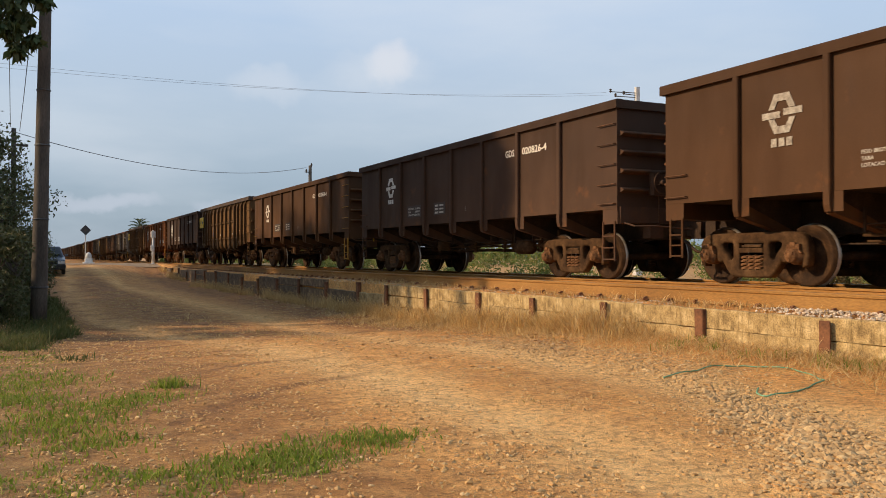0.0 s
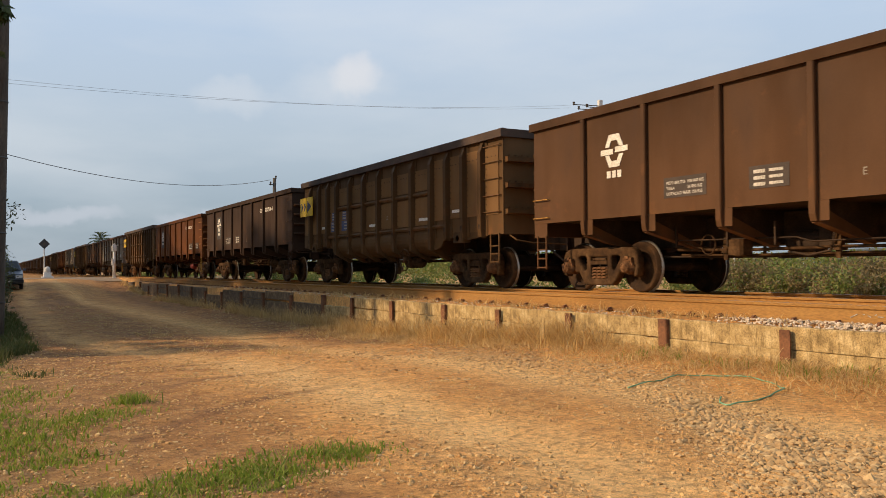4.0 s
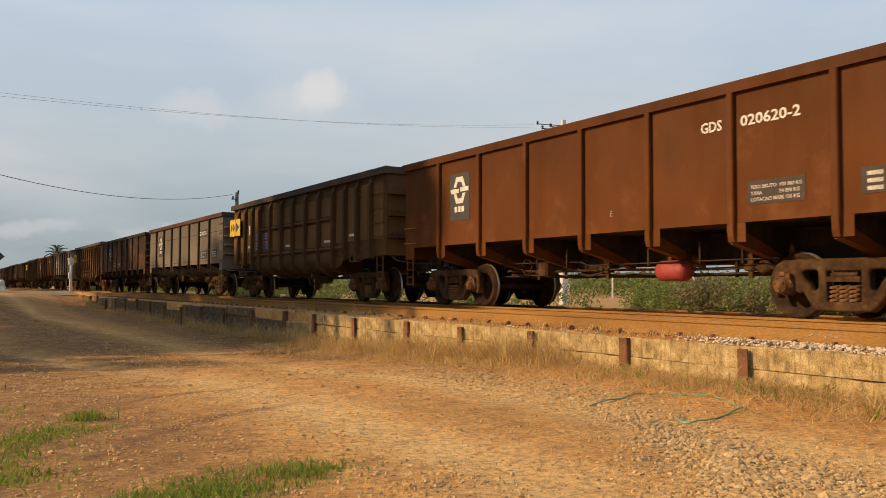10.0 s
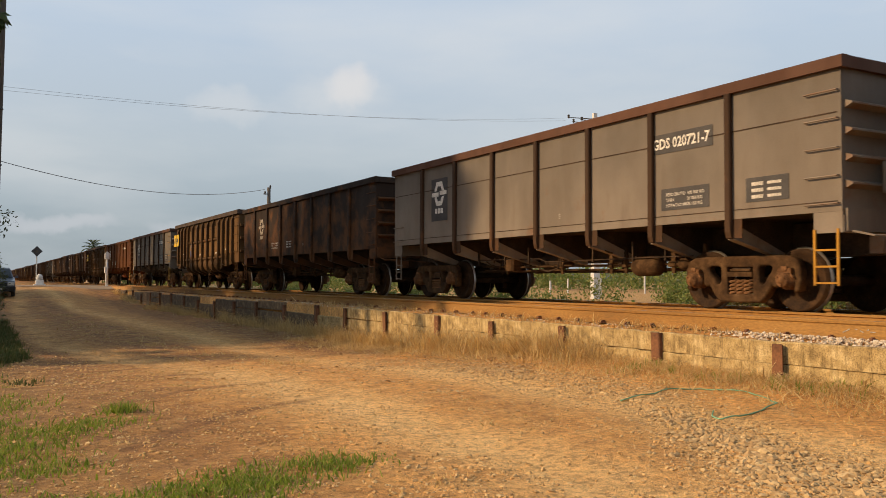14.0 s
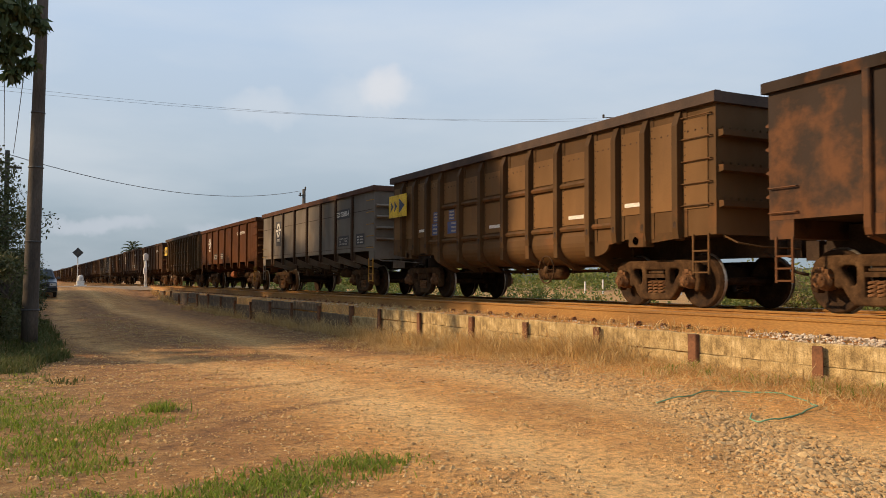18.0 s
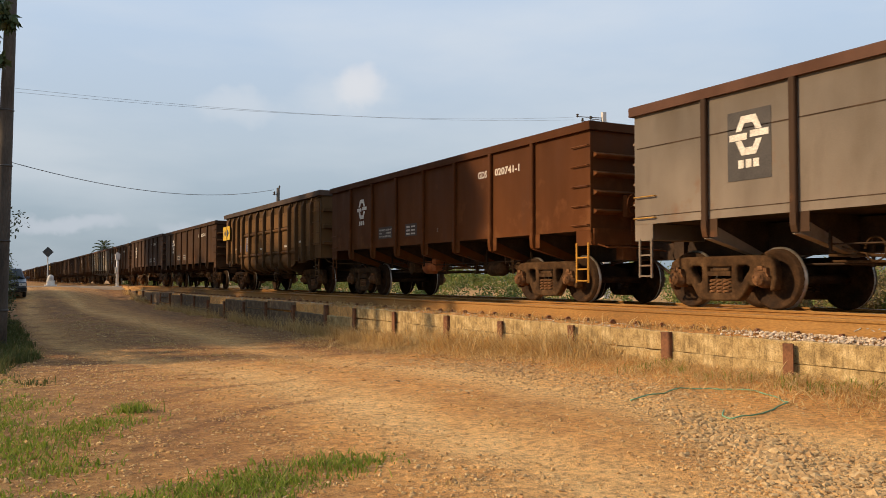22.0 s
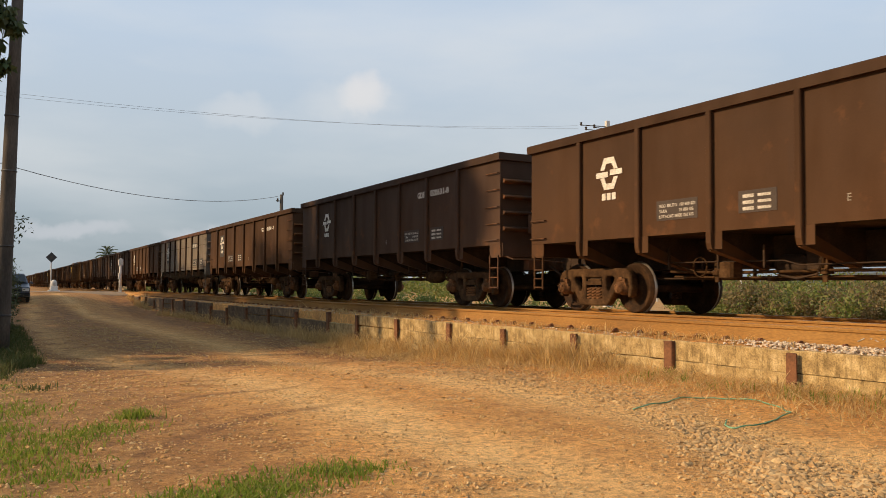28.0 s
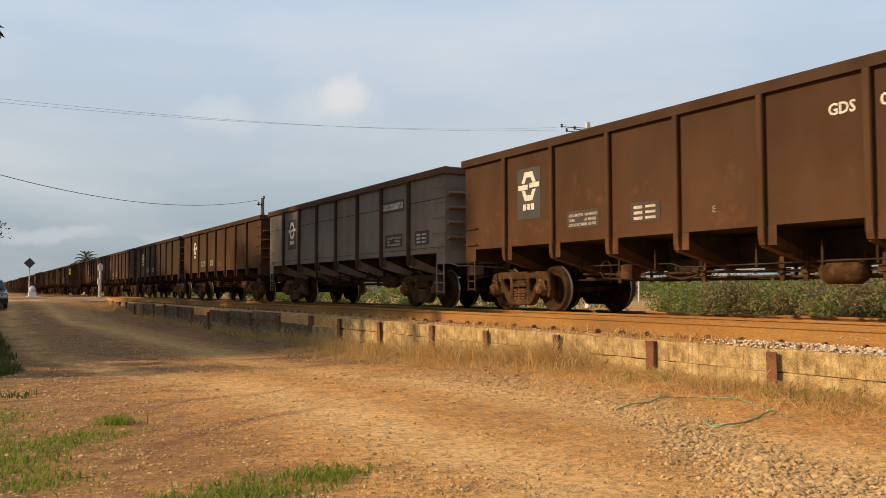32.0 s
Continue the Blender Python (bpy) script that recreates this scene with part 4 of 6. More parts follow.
    def hose_rail(bm):
        tube(bm, [(-1.45, -L - 0.05, 1.05), (-1.45, -L - 0.35, 0.98), (-1.1, -L - 0.5, 0.98), (-0.3, -L - 0.55, 0.93)], 0.015, 5)
        box(bm, -0.9, -0.6, -L - 0.1, -L + 0.1, 0.78, 1.0)
    part("uncoupling_lever", shared(hose_rail, "uncoupling_lever", "paint"), w)
    part("air_tank", shared(lambda bm: tank(bm, -0.85, TANK_Y, 0.67, 0.17, 0.33), "air_tank", "bogie"), w)
    part("brake_cylinder", shared(lambda bm: (tank(bm, -0.45, 1.1, 0.80, 0.17, 0.32), box(bm, -0.6, -0.3, 0.6, 0.8, 0.7, 1.0)), "brake_cylinder", "under"), w)
    part("brake_rigging", shared(rigging, "brake_rigging", "under"), w)
    part("brake_gear", shared(brake_gear, "brake_gear", "bogie"), w)
    for y in (-4.43, 5.12):
        add_bogie(w, y)
    return w


def add_lettering(w, number, mark="white", panel=False, at=0.0):
    """Emblem, number and data panels on the side towards the road."""
    x, L = -HALF_W - 0.003, GDS_HALF
    side = lambda y, z, d=0.0: Matrix.Translation((x - d, y, z)) @ ON_SIDE
    if panel or number in ("020714-4", "020801-9", "020620-2"):
        part("emblem_panel", PANEL["emblem"], w, turn=side(L - 2.42, 2.35))
    for name, me in EMBLEM[mark]:
        part(name, me, w, turn=side(L - 2.42, 2.45, 0.005))
    data, size = (-3.80, -5.35) if panel or number == "020620-2" else (-2.2, -3.6) if number == "020631-8" else (2.43, 0.83)
    if panel or mark == "white":
        part("data_panel", PANEL["data" if panel else "faint"], w, turn=side(data, 1.69))
        part("data_panel", PANEL["size" if panel else "faint_size"], w, turn=side(size, 1.69))
        for y0, y1 in zip([L] + [L - 1.6 * i for i in range(1, 8)], [L - 1.6 * i for i in range(1, 8)] + [-L]):
            if panel:
                part("plate_seam", SEAM, w, (x, (y0 + y1) / 2, 2.56)).scale = (1, y0 - y1 - 0.12, 1)
                part("plate_seam", SEAM, w, (x, (y0 + y1) / 2, 1.43)).scale = (1, y0 - y1 - 0.12, 0.7)
    for me, dy, dz in TABLE[0]:
        part("weight_line", me, w, turn=side(data + 0.39 - dy, 1.80 + dz, 0.006))
    for me, dy, dz in TABLE[1]:
        part("size_bar", me, w, turn=side(size + 0.26 - dy, 1.79 + dz, 0.006))
    part("code_mark", TABLE[2], w, turn=side(-0.62, 1.56, 0.002))
    if number:
        if panel:
            part("number_panel", PANEL["number"], w, turn=side(-3.72, 2.575))
            part("wagon_number", text_fit("GDS " + number, 1.20, 0.17, "white"), w, turn=side(-3.72, 2.58, 0.006))
        else:
            part("wagon_number", text_fit("GDS", 0.38, 0.155, "white"), w, turn=side(-2.73, 2.70, 0.003))
            part("wagon_number", text_fit(number, 0.95, 0.155, "white"), w, turn=side(-3.72, 2.70, 0.003))


def text_fit(s, wide, high, mat):
    """Lettering drawn to a width and height about its middle."""
    me = text_mesh(s, 1.0, mat)
    co = np.empty(len(me.vertices) * 3)
    me.vertices.foreach_get("co", co)
    co = co.reshape(-1, 3)
    lo, hi = co.min(0), co.max(0)
    co = (co - (lo + hi) / 2) * (wide / (hi[0] - lo[0]), high / (hi[1] - lo[1]), 1)
    me.vertices.foreach_set("co", co.ravel())
    return me


def table_meshes():
    rows = []
    for k, (a, b) in enumerate((("PESO BRUTO", "100 000 KG"), ("TARA", "24 850 KG"), ("LOTACAO MAX.", "75 150 KG"))):
        rows.append((a, 0.0, b, 0.45, -0.085 * k))
    one = []
    for a, xa, b, xb, z in rows:
        for s, xx in ((a, xa), (b, xb)):
            one.append((text_mesh(s, 0.07, "bar_white", False), xx, z - 0.06))
    wide, slim = flat_mesh("size_bar", [rect(0, 0.2, -0.045, 0.005)], "bar_white", 0.002), flat_mesh("size_bar", [rect(0, 0.23, -0.04, 0.0)], "bar_white", 0.002)
    two = [t for k in range(3) for t in ((wide, 0.0, -0.09 * k), (slim, 0.27, -0.09 * k))]
    three = text_mesh("E", 0.14, "dim_white")
    return one, two, three


def panel_meshes():
    return {"emblem": flat_mesh("emblem_panel", [rect(-0.39, 0.39, -0.54, 0.46)], "plate"),
            "data": flat_mesh("data_panel", [rect(-0.5, 0.5, -0.17, 0.17)], "plate"),
            "size": flat_mesh("data_panel", [rect(-0.36, 0.36, -0.17, 0.17)], "plate"),
            "faint": flat_mesh("data_panel", [rect(-0.45, 0.45, -0.16, 0.16)], "faint"),
            "faint_size": flat_mesh("data_panel", [rect(-0.34, 0.34, -0.16, 0.16)], "faint"),
            "number": flat_mesh("number_panel", [rect(-0.66, 0.66, -0.15, 0.16)], "plate")}


SEAM = shared(lambda bm: box(bm, -0.004, 0.0, -0.5, 0.5, -0.008, 0.008), "plate_seam", "under")
M["under_rim"] = rough_mat("dark_rim", (0.03, 0.018, 0.012), (0.055, 0.032, 0.02), (0.085, 0.05, 0.03), 1.6)
M["faint"] = rough_mat("faded_panel", (0.036, 0.024, 0.017), (0.048, 0.032, 0.022), (0.06, 0.04, 0.028), 3.0, 0.75)
EMBLEM = {"white": emblem("white"), "dim": emblem("dim_white")}
TABLE = table_meshes()
PANEL = panel_meshes()

GDT_HALF, GDT_TOP = 6.31, 3.34
GDT_RIBS = [-5.52, -4.72, -3.93, -3.14, -2.09, -1.04, 0.0, 1.04, 2.09, 3.14, 3.93, 4.72, 5.52]


def build_gdt():
    """Taller ore wagon with deep side posts, two rows of rails and a rounded tub between the bogies."""
    w = thing("ore_wagon", "", "freight wagon", "wagons of the train")
    h, L, T = HALF_W - 0.10, GDT_HALF, GDT_TOP
    side = shared(lambda bm: box(bm, -0.015, 0.015, -L, L, 1.12, T - 0.17), "body_side", "paint")
    for s in (-1, 1):
        part("body_side", side, w, (s * h, 0, 0))
    # raised panels between the posts
    for y0, y1 in zip([-L] + GDT_RIBS, GDT_RIBS + [L]):
        a, b = y0 + 0.16, y1 - 0.10
        if b - a < 0.3:
            continue
        if -3.2 < (y0 + y1) / 2 < 3.2:
            part("side_panel", shared(lambda bm: (prism(bm, [(a, 1.48), (b, 1.48), (b, 2.16), (a, 2.16)], "x", -0.02, 0.0), prism(bm, [(a, 2.34), (b, 2.34), (b, 2.86), (a, 2.86)], "x", -0.02, 0.0)), "side_panel", "paint"), w, (-h - 0.015, 0, 0))
        else:
            part("side_panel", shared(lambda bm: prism(bm, [(a, 1.55), (b, 1.55), (b, 3.0), (a, 3.0)], "x", -0.02, 0.0), "side_panel", "paint"), w, (-h - 0.015, 0, 0))
    end = shared(lambda bm: box(bm, -h + 0.02, h - 0.02, -0.015, 0.015, 1.12, T - 0.17), "end_wall", "paint")
    for s in (-1, 1):
        part("end_wall", end, w, (0, s * (L - 0.02), 0))

    def rim(bm):
        for s in (-1, 1):
            x = s * (h + 0.04)
            prism(bm, [(x - 0.08, T - 0.18), (x + 0.08, T - 0.18), (x + 0.085, T - 0.02), (x + 0.05, T), (x - 0.05, T), (x - 0.085, T - 0.02)], "y", -L - 0.08, L + 0.08)
            box(bm, -h + 0.05, h - 0.05, s * L - 0.06, s * L + 0.075, T - 0.175, T - 0.004)
    part("top_rim", shared(rim, "top_rim", "under_rim"), w, label="heavy dark top rim")

    def stake(bm):
        prism(bm, [(0.0, T - 0.185), (-0.06, T - 0.19), (-0.145, T - 0.42), (-0.145, 1.25), (-0.12, 1.08), (0.0, 1.05)], "y", -0.065, 0.065)
        box(bm, -0.03, -0.0, -0.17, 0.10, 1.1, T - 0.19)
        for k in range(12):
            z = 1.5 + 0.13 * k
            box(bm, -0.042, -0.03, -0.145, -0.12, z, z + 0.022)
    STAKE = shared(stake, "side_post", "paint")

    def foot(bm):
        prism(bm, [(0.0, 1.12), (-0.14, 1.12), (-0.13, 0.85), (0.35, 0.60), (0.45, 0.62), (0.1, 0.95)], "y", -0.065, 0.065)
    FOOT = shared(foot, "post_foot", "paint")
    for y in GDT_RIBS:
        part("side_post", STAKE, w, (-h, y, 0))
        part("side_post", STAKE, w, (h, y, 0), turn=pose(0, 0, 0, 0, 0, 180))
        if abs(y) < 3.2:
            part("post_foot", FOOT, w, (-h, y, 0))
            part("post_foot", FOOT, w, (h, y, 0), turn=pose(0, 0, 0, 0, 0, 180))

    def rail_bar(bm, z):
        prism(bm, [(0.0, z + 0.05), (-0.07, z + 0.045), (-0.09, z), (-0.07, z - 0.045), (0.0, z - 0.05)], "y", -0.5, 0.5)
    bar = shared(lambda bm: rail_bar(bm, 0.0), "side_rail", "paint")
    for a, b in zip(GDT_RIBS, GDT_RIBS[1:]):
        m, n = (a + b) / 2, (b - a - 0.13)
        for z in (2.25, 1.40):
            if z > 2 and abs(m) > 3.2 or abs(m) > 4.0:
                continue
            ob = part("side_rail", bar, w, (-h, m, z))
            ob.scale = (1, n, 1)
    # the tub bulges below the lower rail and curves in at the bottom
    prof = []
    for k in range(9):
        a = math.pi / 2 * k / 8
        prof.append((-h - 0.06 + 0.45 * (1 - math.cos(a)), 1.12 - 0.40 * math.sin(a)))
    outline = [(-h - 0.02, 1.34), (-h - 0.05, 1.25)] + prof
    outline += [(-x, z) for x, z in outline[::-1]]
    part("tub", shared(lambda bm: prism(bm, outline, "y", -3.13, 3.13), "tub", "paint"), w, label="rounded ore-stained tub between the bogies")

    def arch(bm, s, k):
        if s:
            pts = [(s * 3.13, 1.13), (s * 3.13, 0.85)]
            for j in range(7):
                a = math.pi / 2 * j / 6
                pts.append((s * (3.2 + 0.45 * math.sin(a)), 0.85 + 0.2 * (1 - math.cos(a))))
            pts += [(s * 4.2, 1.13)]
            prism(bm, pts, "x", k * h - 0.025, k * h + 0.025)
    for s in (-1, 1):
        for k in (-1, 1):
            part("tub_end", shared(lambda bm: arch(bm, s, k), "tub_end", "paint"), w)
    part("centre_sill", shared(lambda bm: box(bm, -0.26, 0.26, -L - 0.1, L + 0.1, 0.80, 1.14, 0, 0.02), "centre_sill", "under"), w)
    part("floor", shared(lambda bm: box(bm, -h + 0.03, h - 0.03, -L + 0.05, L - 0.05, 1.14, 1.18), "floor", "under"), w)

    def jack(bm, y):
        if y:
            box(bm, -h - 0.14, -h + 0.1, y - 0.22, y + 0.22, 0.98, 1.22, 0, 0.03)
            lathe(bm, [(0.07, -0.01), (0.0, -0.01)], "x", (-h - 0.142, y, 1.08), 12)
            prism(bm, [(y - 0.22, 1.2), (y + math.copysign(1.1, -y) * -0.9, 1.2), (y + math.copysign(1.1, -y) * -0.9, 1.1), (y + 0.22, 1.0)], "x", -h - 0.02, -h + 0.02)
    for y in (-4.55, 5.05):
        part("bolster_end", shared(lambda bm: jack(bm, y), "bolster_end", "paint"), w)
    E_RIB = shared(lambda bm: (prism(bm, [(0.0, 0.0), (-0.11, -0.01), (-0.11, -0.10), (0.0, -0.12)], "x", -h + 0.03, h - 0.03),
                               [box(bm, -h + 0.12 + 0.16 * k, -h + 0.15 + 0.16 * k, -0.02, 0.0, 0.02, 0.05) for k in range(17)]), "end_rib", "paint")
    for z in (2.75, 2.2, 1.65):
        part("end_rib", E_RIB, w, (0, -L, z))
        part("end_rib", E_RIB, w, (0, L, z), turn=pose(0, 0, 0, 0, 0, 180))
    dots = shared(lambda bm: [lathe(bm, [(0.016, -0.006), (0.016, 0.0)], "x", (0, 0.16 * (k - 1), 0), 6) for k in range(3)], "bolt_row", "under")
    for a, b in zip([-L] + GDT_RIBS, GDT_RIBS + [L]):
        if b - a > 0.7:
            part("bolt_row", dots, w, (-h - 0.036, (a + b) / 2 + 0.03, 2.74 if abs(a + b) < 6.4 else 2.80))
    # dark plates on the posts stand in for the shade inside their slots
    slot = shared(lambda bm: prism(bm, [(-0.028, -0.05), (0.028, -0.05), (0.034, 0.03), (0.015, 0.06), (-0.015, 0.06), (-0.034, 0.03)], "x", -0.004, 0.0), "post_slot", "under")
    for y in GDT_RIBS:
        part("post_slot", slot, w, (-h - 0.144, y, 1.30))
    rung = shared(lambda bm: grab(bm, 0.33), "grab_iron", "paint")
    for z in (3.02, 2.67, 2.31, 1.95, 1.60):
        part("grab_iron", rung, w, (-h - 0.02, -L + 0.40, z))
    lad = shared(lambda bm: ladder(bm, 0.50, 1.14), "ladder", "paint")
    part("ladder", lad, w, (-h - 0.03, -L + 0.15, 0))
    part("coupler", COUPLER, w, (0, L + 0.1, 0.92))
    part("coupler", COUPLER, w, (0, -L - 0.1, 0.92), turn=pose(0, 0, 0, 0, 0, 180))
    part("end_handrail", shared(lambda bm: tube(bm, [(-1.35, -L - 0.02, 1.1), (-1.35, -L - 0.3, 0.98), (-1.0, -L - 0.42, 0.92), (-0.2, -L - 0.45, 0.9)], 0.015, 5), "end_handrail", "paint"), w)
    part("brake_wheel", shared(lambda bm: wire_wheel(bm, (-h - 0.12, -1.75, 0.62), 0.27), "brake_wheel", "bogie"), w)
    part("air_tank", shared(lambda bm: tank(bm, -0.9, -1.0, 0.58, 0.16, 0.45), "air_tank", "bogie"), w)
    part("brake_rigging", shared(rigging, "brake_rigging", "under"), w)
    part("brake_gear", shared(brake_gear, "brake_gear", "bogie"), w)
    # yellow badge in two halves either side of a post, with navy arrow heads
    for k, (y, n) in enumerate(((L - 0.33, 0.6), (L - 0.96, 0.54))):
        b = part("badge", flat_mesh("badge", [rect(-n / 2, n / 2, -0.31, 0.31)], "yellow", 0.02), w, turn=Matrix.Translation((-h - 0.16, y, 2.48)) @ ON_SIDE)
        tri = [[(-0.2 + 0.26 * j, -0.17), (0.03 + 0.26 * j, 0.0), (-0.2 + 0.26 * j, 0.17), (-0.13 + 0.26 * j, 0.0)] for j in range(2)]
        if k == 1:
            tri = [[(-0.2, -0.2), (0.16, 0.0), (-0.2, 0.2)]]
        tri = [[t[0], t[1], t[3]] if len(t) == 4 else t for t in tri] + [[t[1], t[2], t[3]] for t in tri if len(t) == 4]
        part("arrow_mark", flat_mesh("arrow_mark", tri, "blue"), b, (0, 0, 0.022))
    bars = flat_mesh("stencil_bar", [rect(-0.25, 0.25, -0.035, 0.035)], "white")
    for y, z in ((0.50, 1.62), (-2.63, 1.62), (-4.35, 1.72), (4.30, 1.72)):
        part("stencil_bar", bars, w, turn=Matrix.Translation((-h - 0.038, y - 0.03, z)) @ ON_SIDE)
    field = flat_mesh("data_field", [rect(-0.24, 0.24, -0.15, 0.15)], "faint_blue", 0.002)
    upper = flat_mesh("data_field", [rect(-0.15, 0.15, -0.13, 0.13)], "faint_blue", 0.002)
    row = flat_mesh("data_bar", [rect(-0.12, 0.12, -0.02, 0.02)], "dim_white", 0.002)
    for y, d in ((2.60, -0.09), (3.48, 0.08)):
        on = lambda dy, z, up: Matrix.Translation((-h - 0.036 - up, y + dy, z)) @ ON_SIDE
        part("data_field", field, w, turn=on(0, 1.72, 0))
        part("data_field", upper, w, turn=on(0.02, 2.03, 0))
        for k in range(3):
            part("data_bar", row, w, turn=on(d, 1.82 - 0.095 * k, 0.003))
            part("data_bar", row, w, turn=on(0.02, 2.11 - 0.08 * k, 0.003))
    part("code_mark", text_mesh("E", 0.16, "dim_white"), w, turn=Matrix.Translation((-h - 0.038, -0.50, 1.72)) @ ON_SIDE)
    for y in (-4.45, 5.15):
        add_bogie(w, y)
    return w


M["red"] = rough_mat("red_paint", (0.20, 0.025, 0.02), (0.34, 0.045, 0.035), (0.40, 0.07, 0.05), 4.0, 0.6)
M["raised"] = rough_mat("raised_letters", (0.10, 0.055, 0.02), (0.15, 0.085, 0.03), (0.2, 0.11, 0.04), 6.0, 0.8)
M["faint_blue"] = rough_mat("faded_blue", (0.04, 0.05, 0.10), (0.06, 0.085, 0.20), (0.12, 0.10, 0.10), 8.0, 0.8)

# the train from its front: rear end along the track at the start, kind, colour words, colour, number, emblem, data on dark panels
TONES = {"brown": (0.078, 0.038, 0.0165), "dark brown": (0.057, 0.032, 0.0195), "blackish brown": (0.040, 0.026, 0.018), "rust red": (0.106, 0.034, 0.0065),
         "rusty brown": (0.098, 0.046, 0.019), "grey": (0.192, 0.160, 0.125), "ochre": (0.168, 0.090, 0.034)}
TRAIN = [
    (11.00, "gds", "brown", "", "dim", 0), (25.30, "gds", "dark brown", "020826-4", "white", 0), (39.54, "gds", "brown", "020860-4", "white", 0),
    (53.43, "gdt", "ochre", "", "", 0), (67.52, "gds", "dark brown", "020714-4", "white", 1), (81.63, "gds", "rust red", "020620-2", "white", 0),
    (95.40, "gdt", "ochre", "", "", 0), (109.58, "gds", "grey", "020721-7", "white", 2), (123.80, "gds", "blackish brown", "", "dim", 0),
    (137.53, "gdt", "ochre", "", "", 0), (151.85, "gds", "grey", "020888-4", "white", 2), (166.04, "gds", "rust red", "020741-1", "white", 0),
    (179.90, "gdt", "ochre", "", "", 0), (194.53, "gds", "brown", "020583-4", "white", 0), (208.73, "gds", "dark brown", "020631-8", "white", 0),
    (222.88, "gds", "brown", "020801-9", "white", 0), (236.80, "gds", "grey", "020687-3", "white", 2), (250.90, "gds", "brown", "", "white", 0),
    (265.00, "gds", "dark brown", "", "white", 0)]
for k in range(19):
    kind = "gdt" if k % 4 == 2 else "gds"
    TRAIN.append((279.1 + 14.1 * k, kind, "ochre" if kind == "gdt" else ("dark brown", "brown", "grey", "blackish brown", "brown")[k % 5], "", "white" if k % 2 else "dim", 0))
# how much darker or paler single wagons are than their kind
SHADE = {25.30: 1.16, 39.54: 1.12, 67.52: 0.92, 81.63: 1.05, 166.04: 0.86, 194.53: 0.92, 208.73: 1.16, 222.88: 0.92}
# how far single bodies ride above the others on their springs
LIFT = {53.43: 0.05, 67.52: 0.065, 81.63: 0.02, 95.40: 0.03, 109.58: 0.02, 151.85: 0.05, 166.04: 0.03, 208.73: 0.055}
WAGONS = []


def build_train():
    first = {"gds": build_gds(), "gdt": build_gdt()}
    used = set()
    for rear, kind, tone, number, mark, panels in TRAIN:
        half = GDS_HALF if kind == "gds" else GDT_HALF
        at = pose(11.05, rear - half, RAIL_TOP)
        if kind in used:
            w = copy_thing(first[kind], at)
            for o in list(w.children_recursive):
                if o.name.split(".")[0] in LETTERING:
                    bpy.data.objects.remove(o)
        else:
            w = first[kind]
            w.matrix_basis = at
            used.add(kind)
        c = TONES[tone]
        j = random.uniform(0.94, 1.06) * SHADE.get(rear, 1.0)
        for o in w.children_recursive:
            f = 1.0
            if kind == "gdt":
                # End walls kept paler to offset the shade they stand in.
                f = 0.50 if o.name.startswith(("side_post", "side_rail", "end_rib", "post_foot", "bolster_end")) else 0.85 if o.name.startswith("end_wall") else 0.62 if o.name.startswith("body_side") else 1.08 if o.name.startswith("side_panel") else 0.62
            # Bearers made paler to imitate light on faces the sun misses.
            if o.name.startswith("cross_bearer"):
                f = 1.6
            if o.name.startswith("side_stake") and tone == "grey":
                f = 0.45
            tint = (0.055, 0.030, 0.016) if o.name.startswith("side_stake") and tone == "grey" else c
            f = 1.0 if tint is not c else f
            base = tint
            if kind == "gds" and o.name.startswith("top_rim"):
                base, f = ((0.125, 0.060, 0.036), 1.0) if tone == "grey" else (c, 0.92)
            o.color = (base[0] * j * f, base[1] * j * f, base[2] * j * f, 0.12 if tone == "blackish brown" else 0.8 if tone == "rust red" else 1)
        if kind == "gds":
            add_lettering(w, number, mark, panels == 2)
        for o in w.children:
            if not o.name.startswith("bogie"):
                o.location.z += LIFT.get(rear, 0.0)
        if kind == "gds":
            for o in w.children:
                if o.name.startswith("ladder") and (number in ("020620-2", "020721-7", "020860-4", "020888-4") or tone == "rust red"):
                    o.color = (0.40, 0.20, 0.03, 1)
                if o.name.startswith("air_tank") and number == "020620-2":
                    o.location.y += 0.9
                    o.data = o.data.copy()
                    o.data.materials[0] = M["red"]
                if o.name.startswith("brake_cylinder") and number == "020741-1":
                    o.location.x -= 0.38
                    o.location.z -= 0.06
                    o.data = o.data.copy()
                    o.data.materials[0] = M["orange"]
                if o.name.startswith("hand_brake") and number == "020860-4":
                    o.color = (0.55, 0.33, 0.02, 1)
                if o.name.startswith("grab_iron") and number in ("020860-4", "020620-2", "020888-4"):
                    o.color = (0.34, 0.19, 0.04, 1)
            words = tone + " gondola wagon, smooth sides, " + ("dark number panels" if panels == 2 else "worn white emblem" if mark == "dim" else "white lettering")
        else:
            words = tone + " ribbed ore wagon with rounded tub and yellow badge"
            on = lambda y, z: Matrix.Translation((-HALF_W + 0.10 - 0.037, y, z)) @ ON_SIDE
            if rear == 137.53:
                for s, y in (("GDS", 5.10), ("754", 4.30), ("071", 3.52)):
                    part("raised_letters", text_fit(s, 0.44, 0.17, "raised"), w, turn=on(y, 2.91))
            if rear == 95.40:
                words = "ochre ribbed ore wagon, yellow badge and white paper patch"
                for s, y in (("GDS", 5.10), ("754", 4.30), ("027", 3.52)):
                    part("raised_letters", text_fit(s, 0.44, 0.17, "raised"), w, turn=on(y, 2.91))
                part("paper_patch", flat_mesh("paper_patch", [rect(-0.19, 0.19, -0.17, 0.17)], "white"), w, turn=on(4.28, 2.40))
        tagged(w, words + (", rust patches" if tone == "rust red" else ""))
        WAGONS.append((w, rear - half))


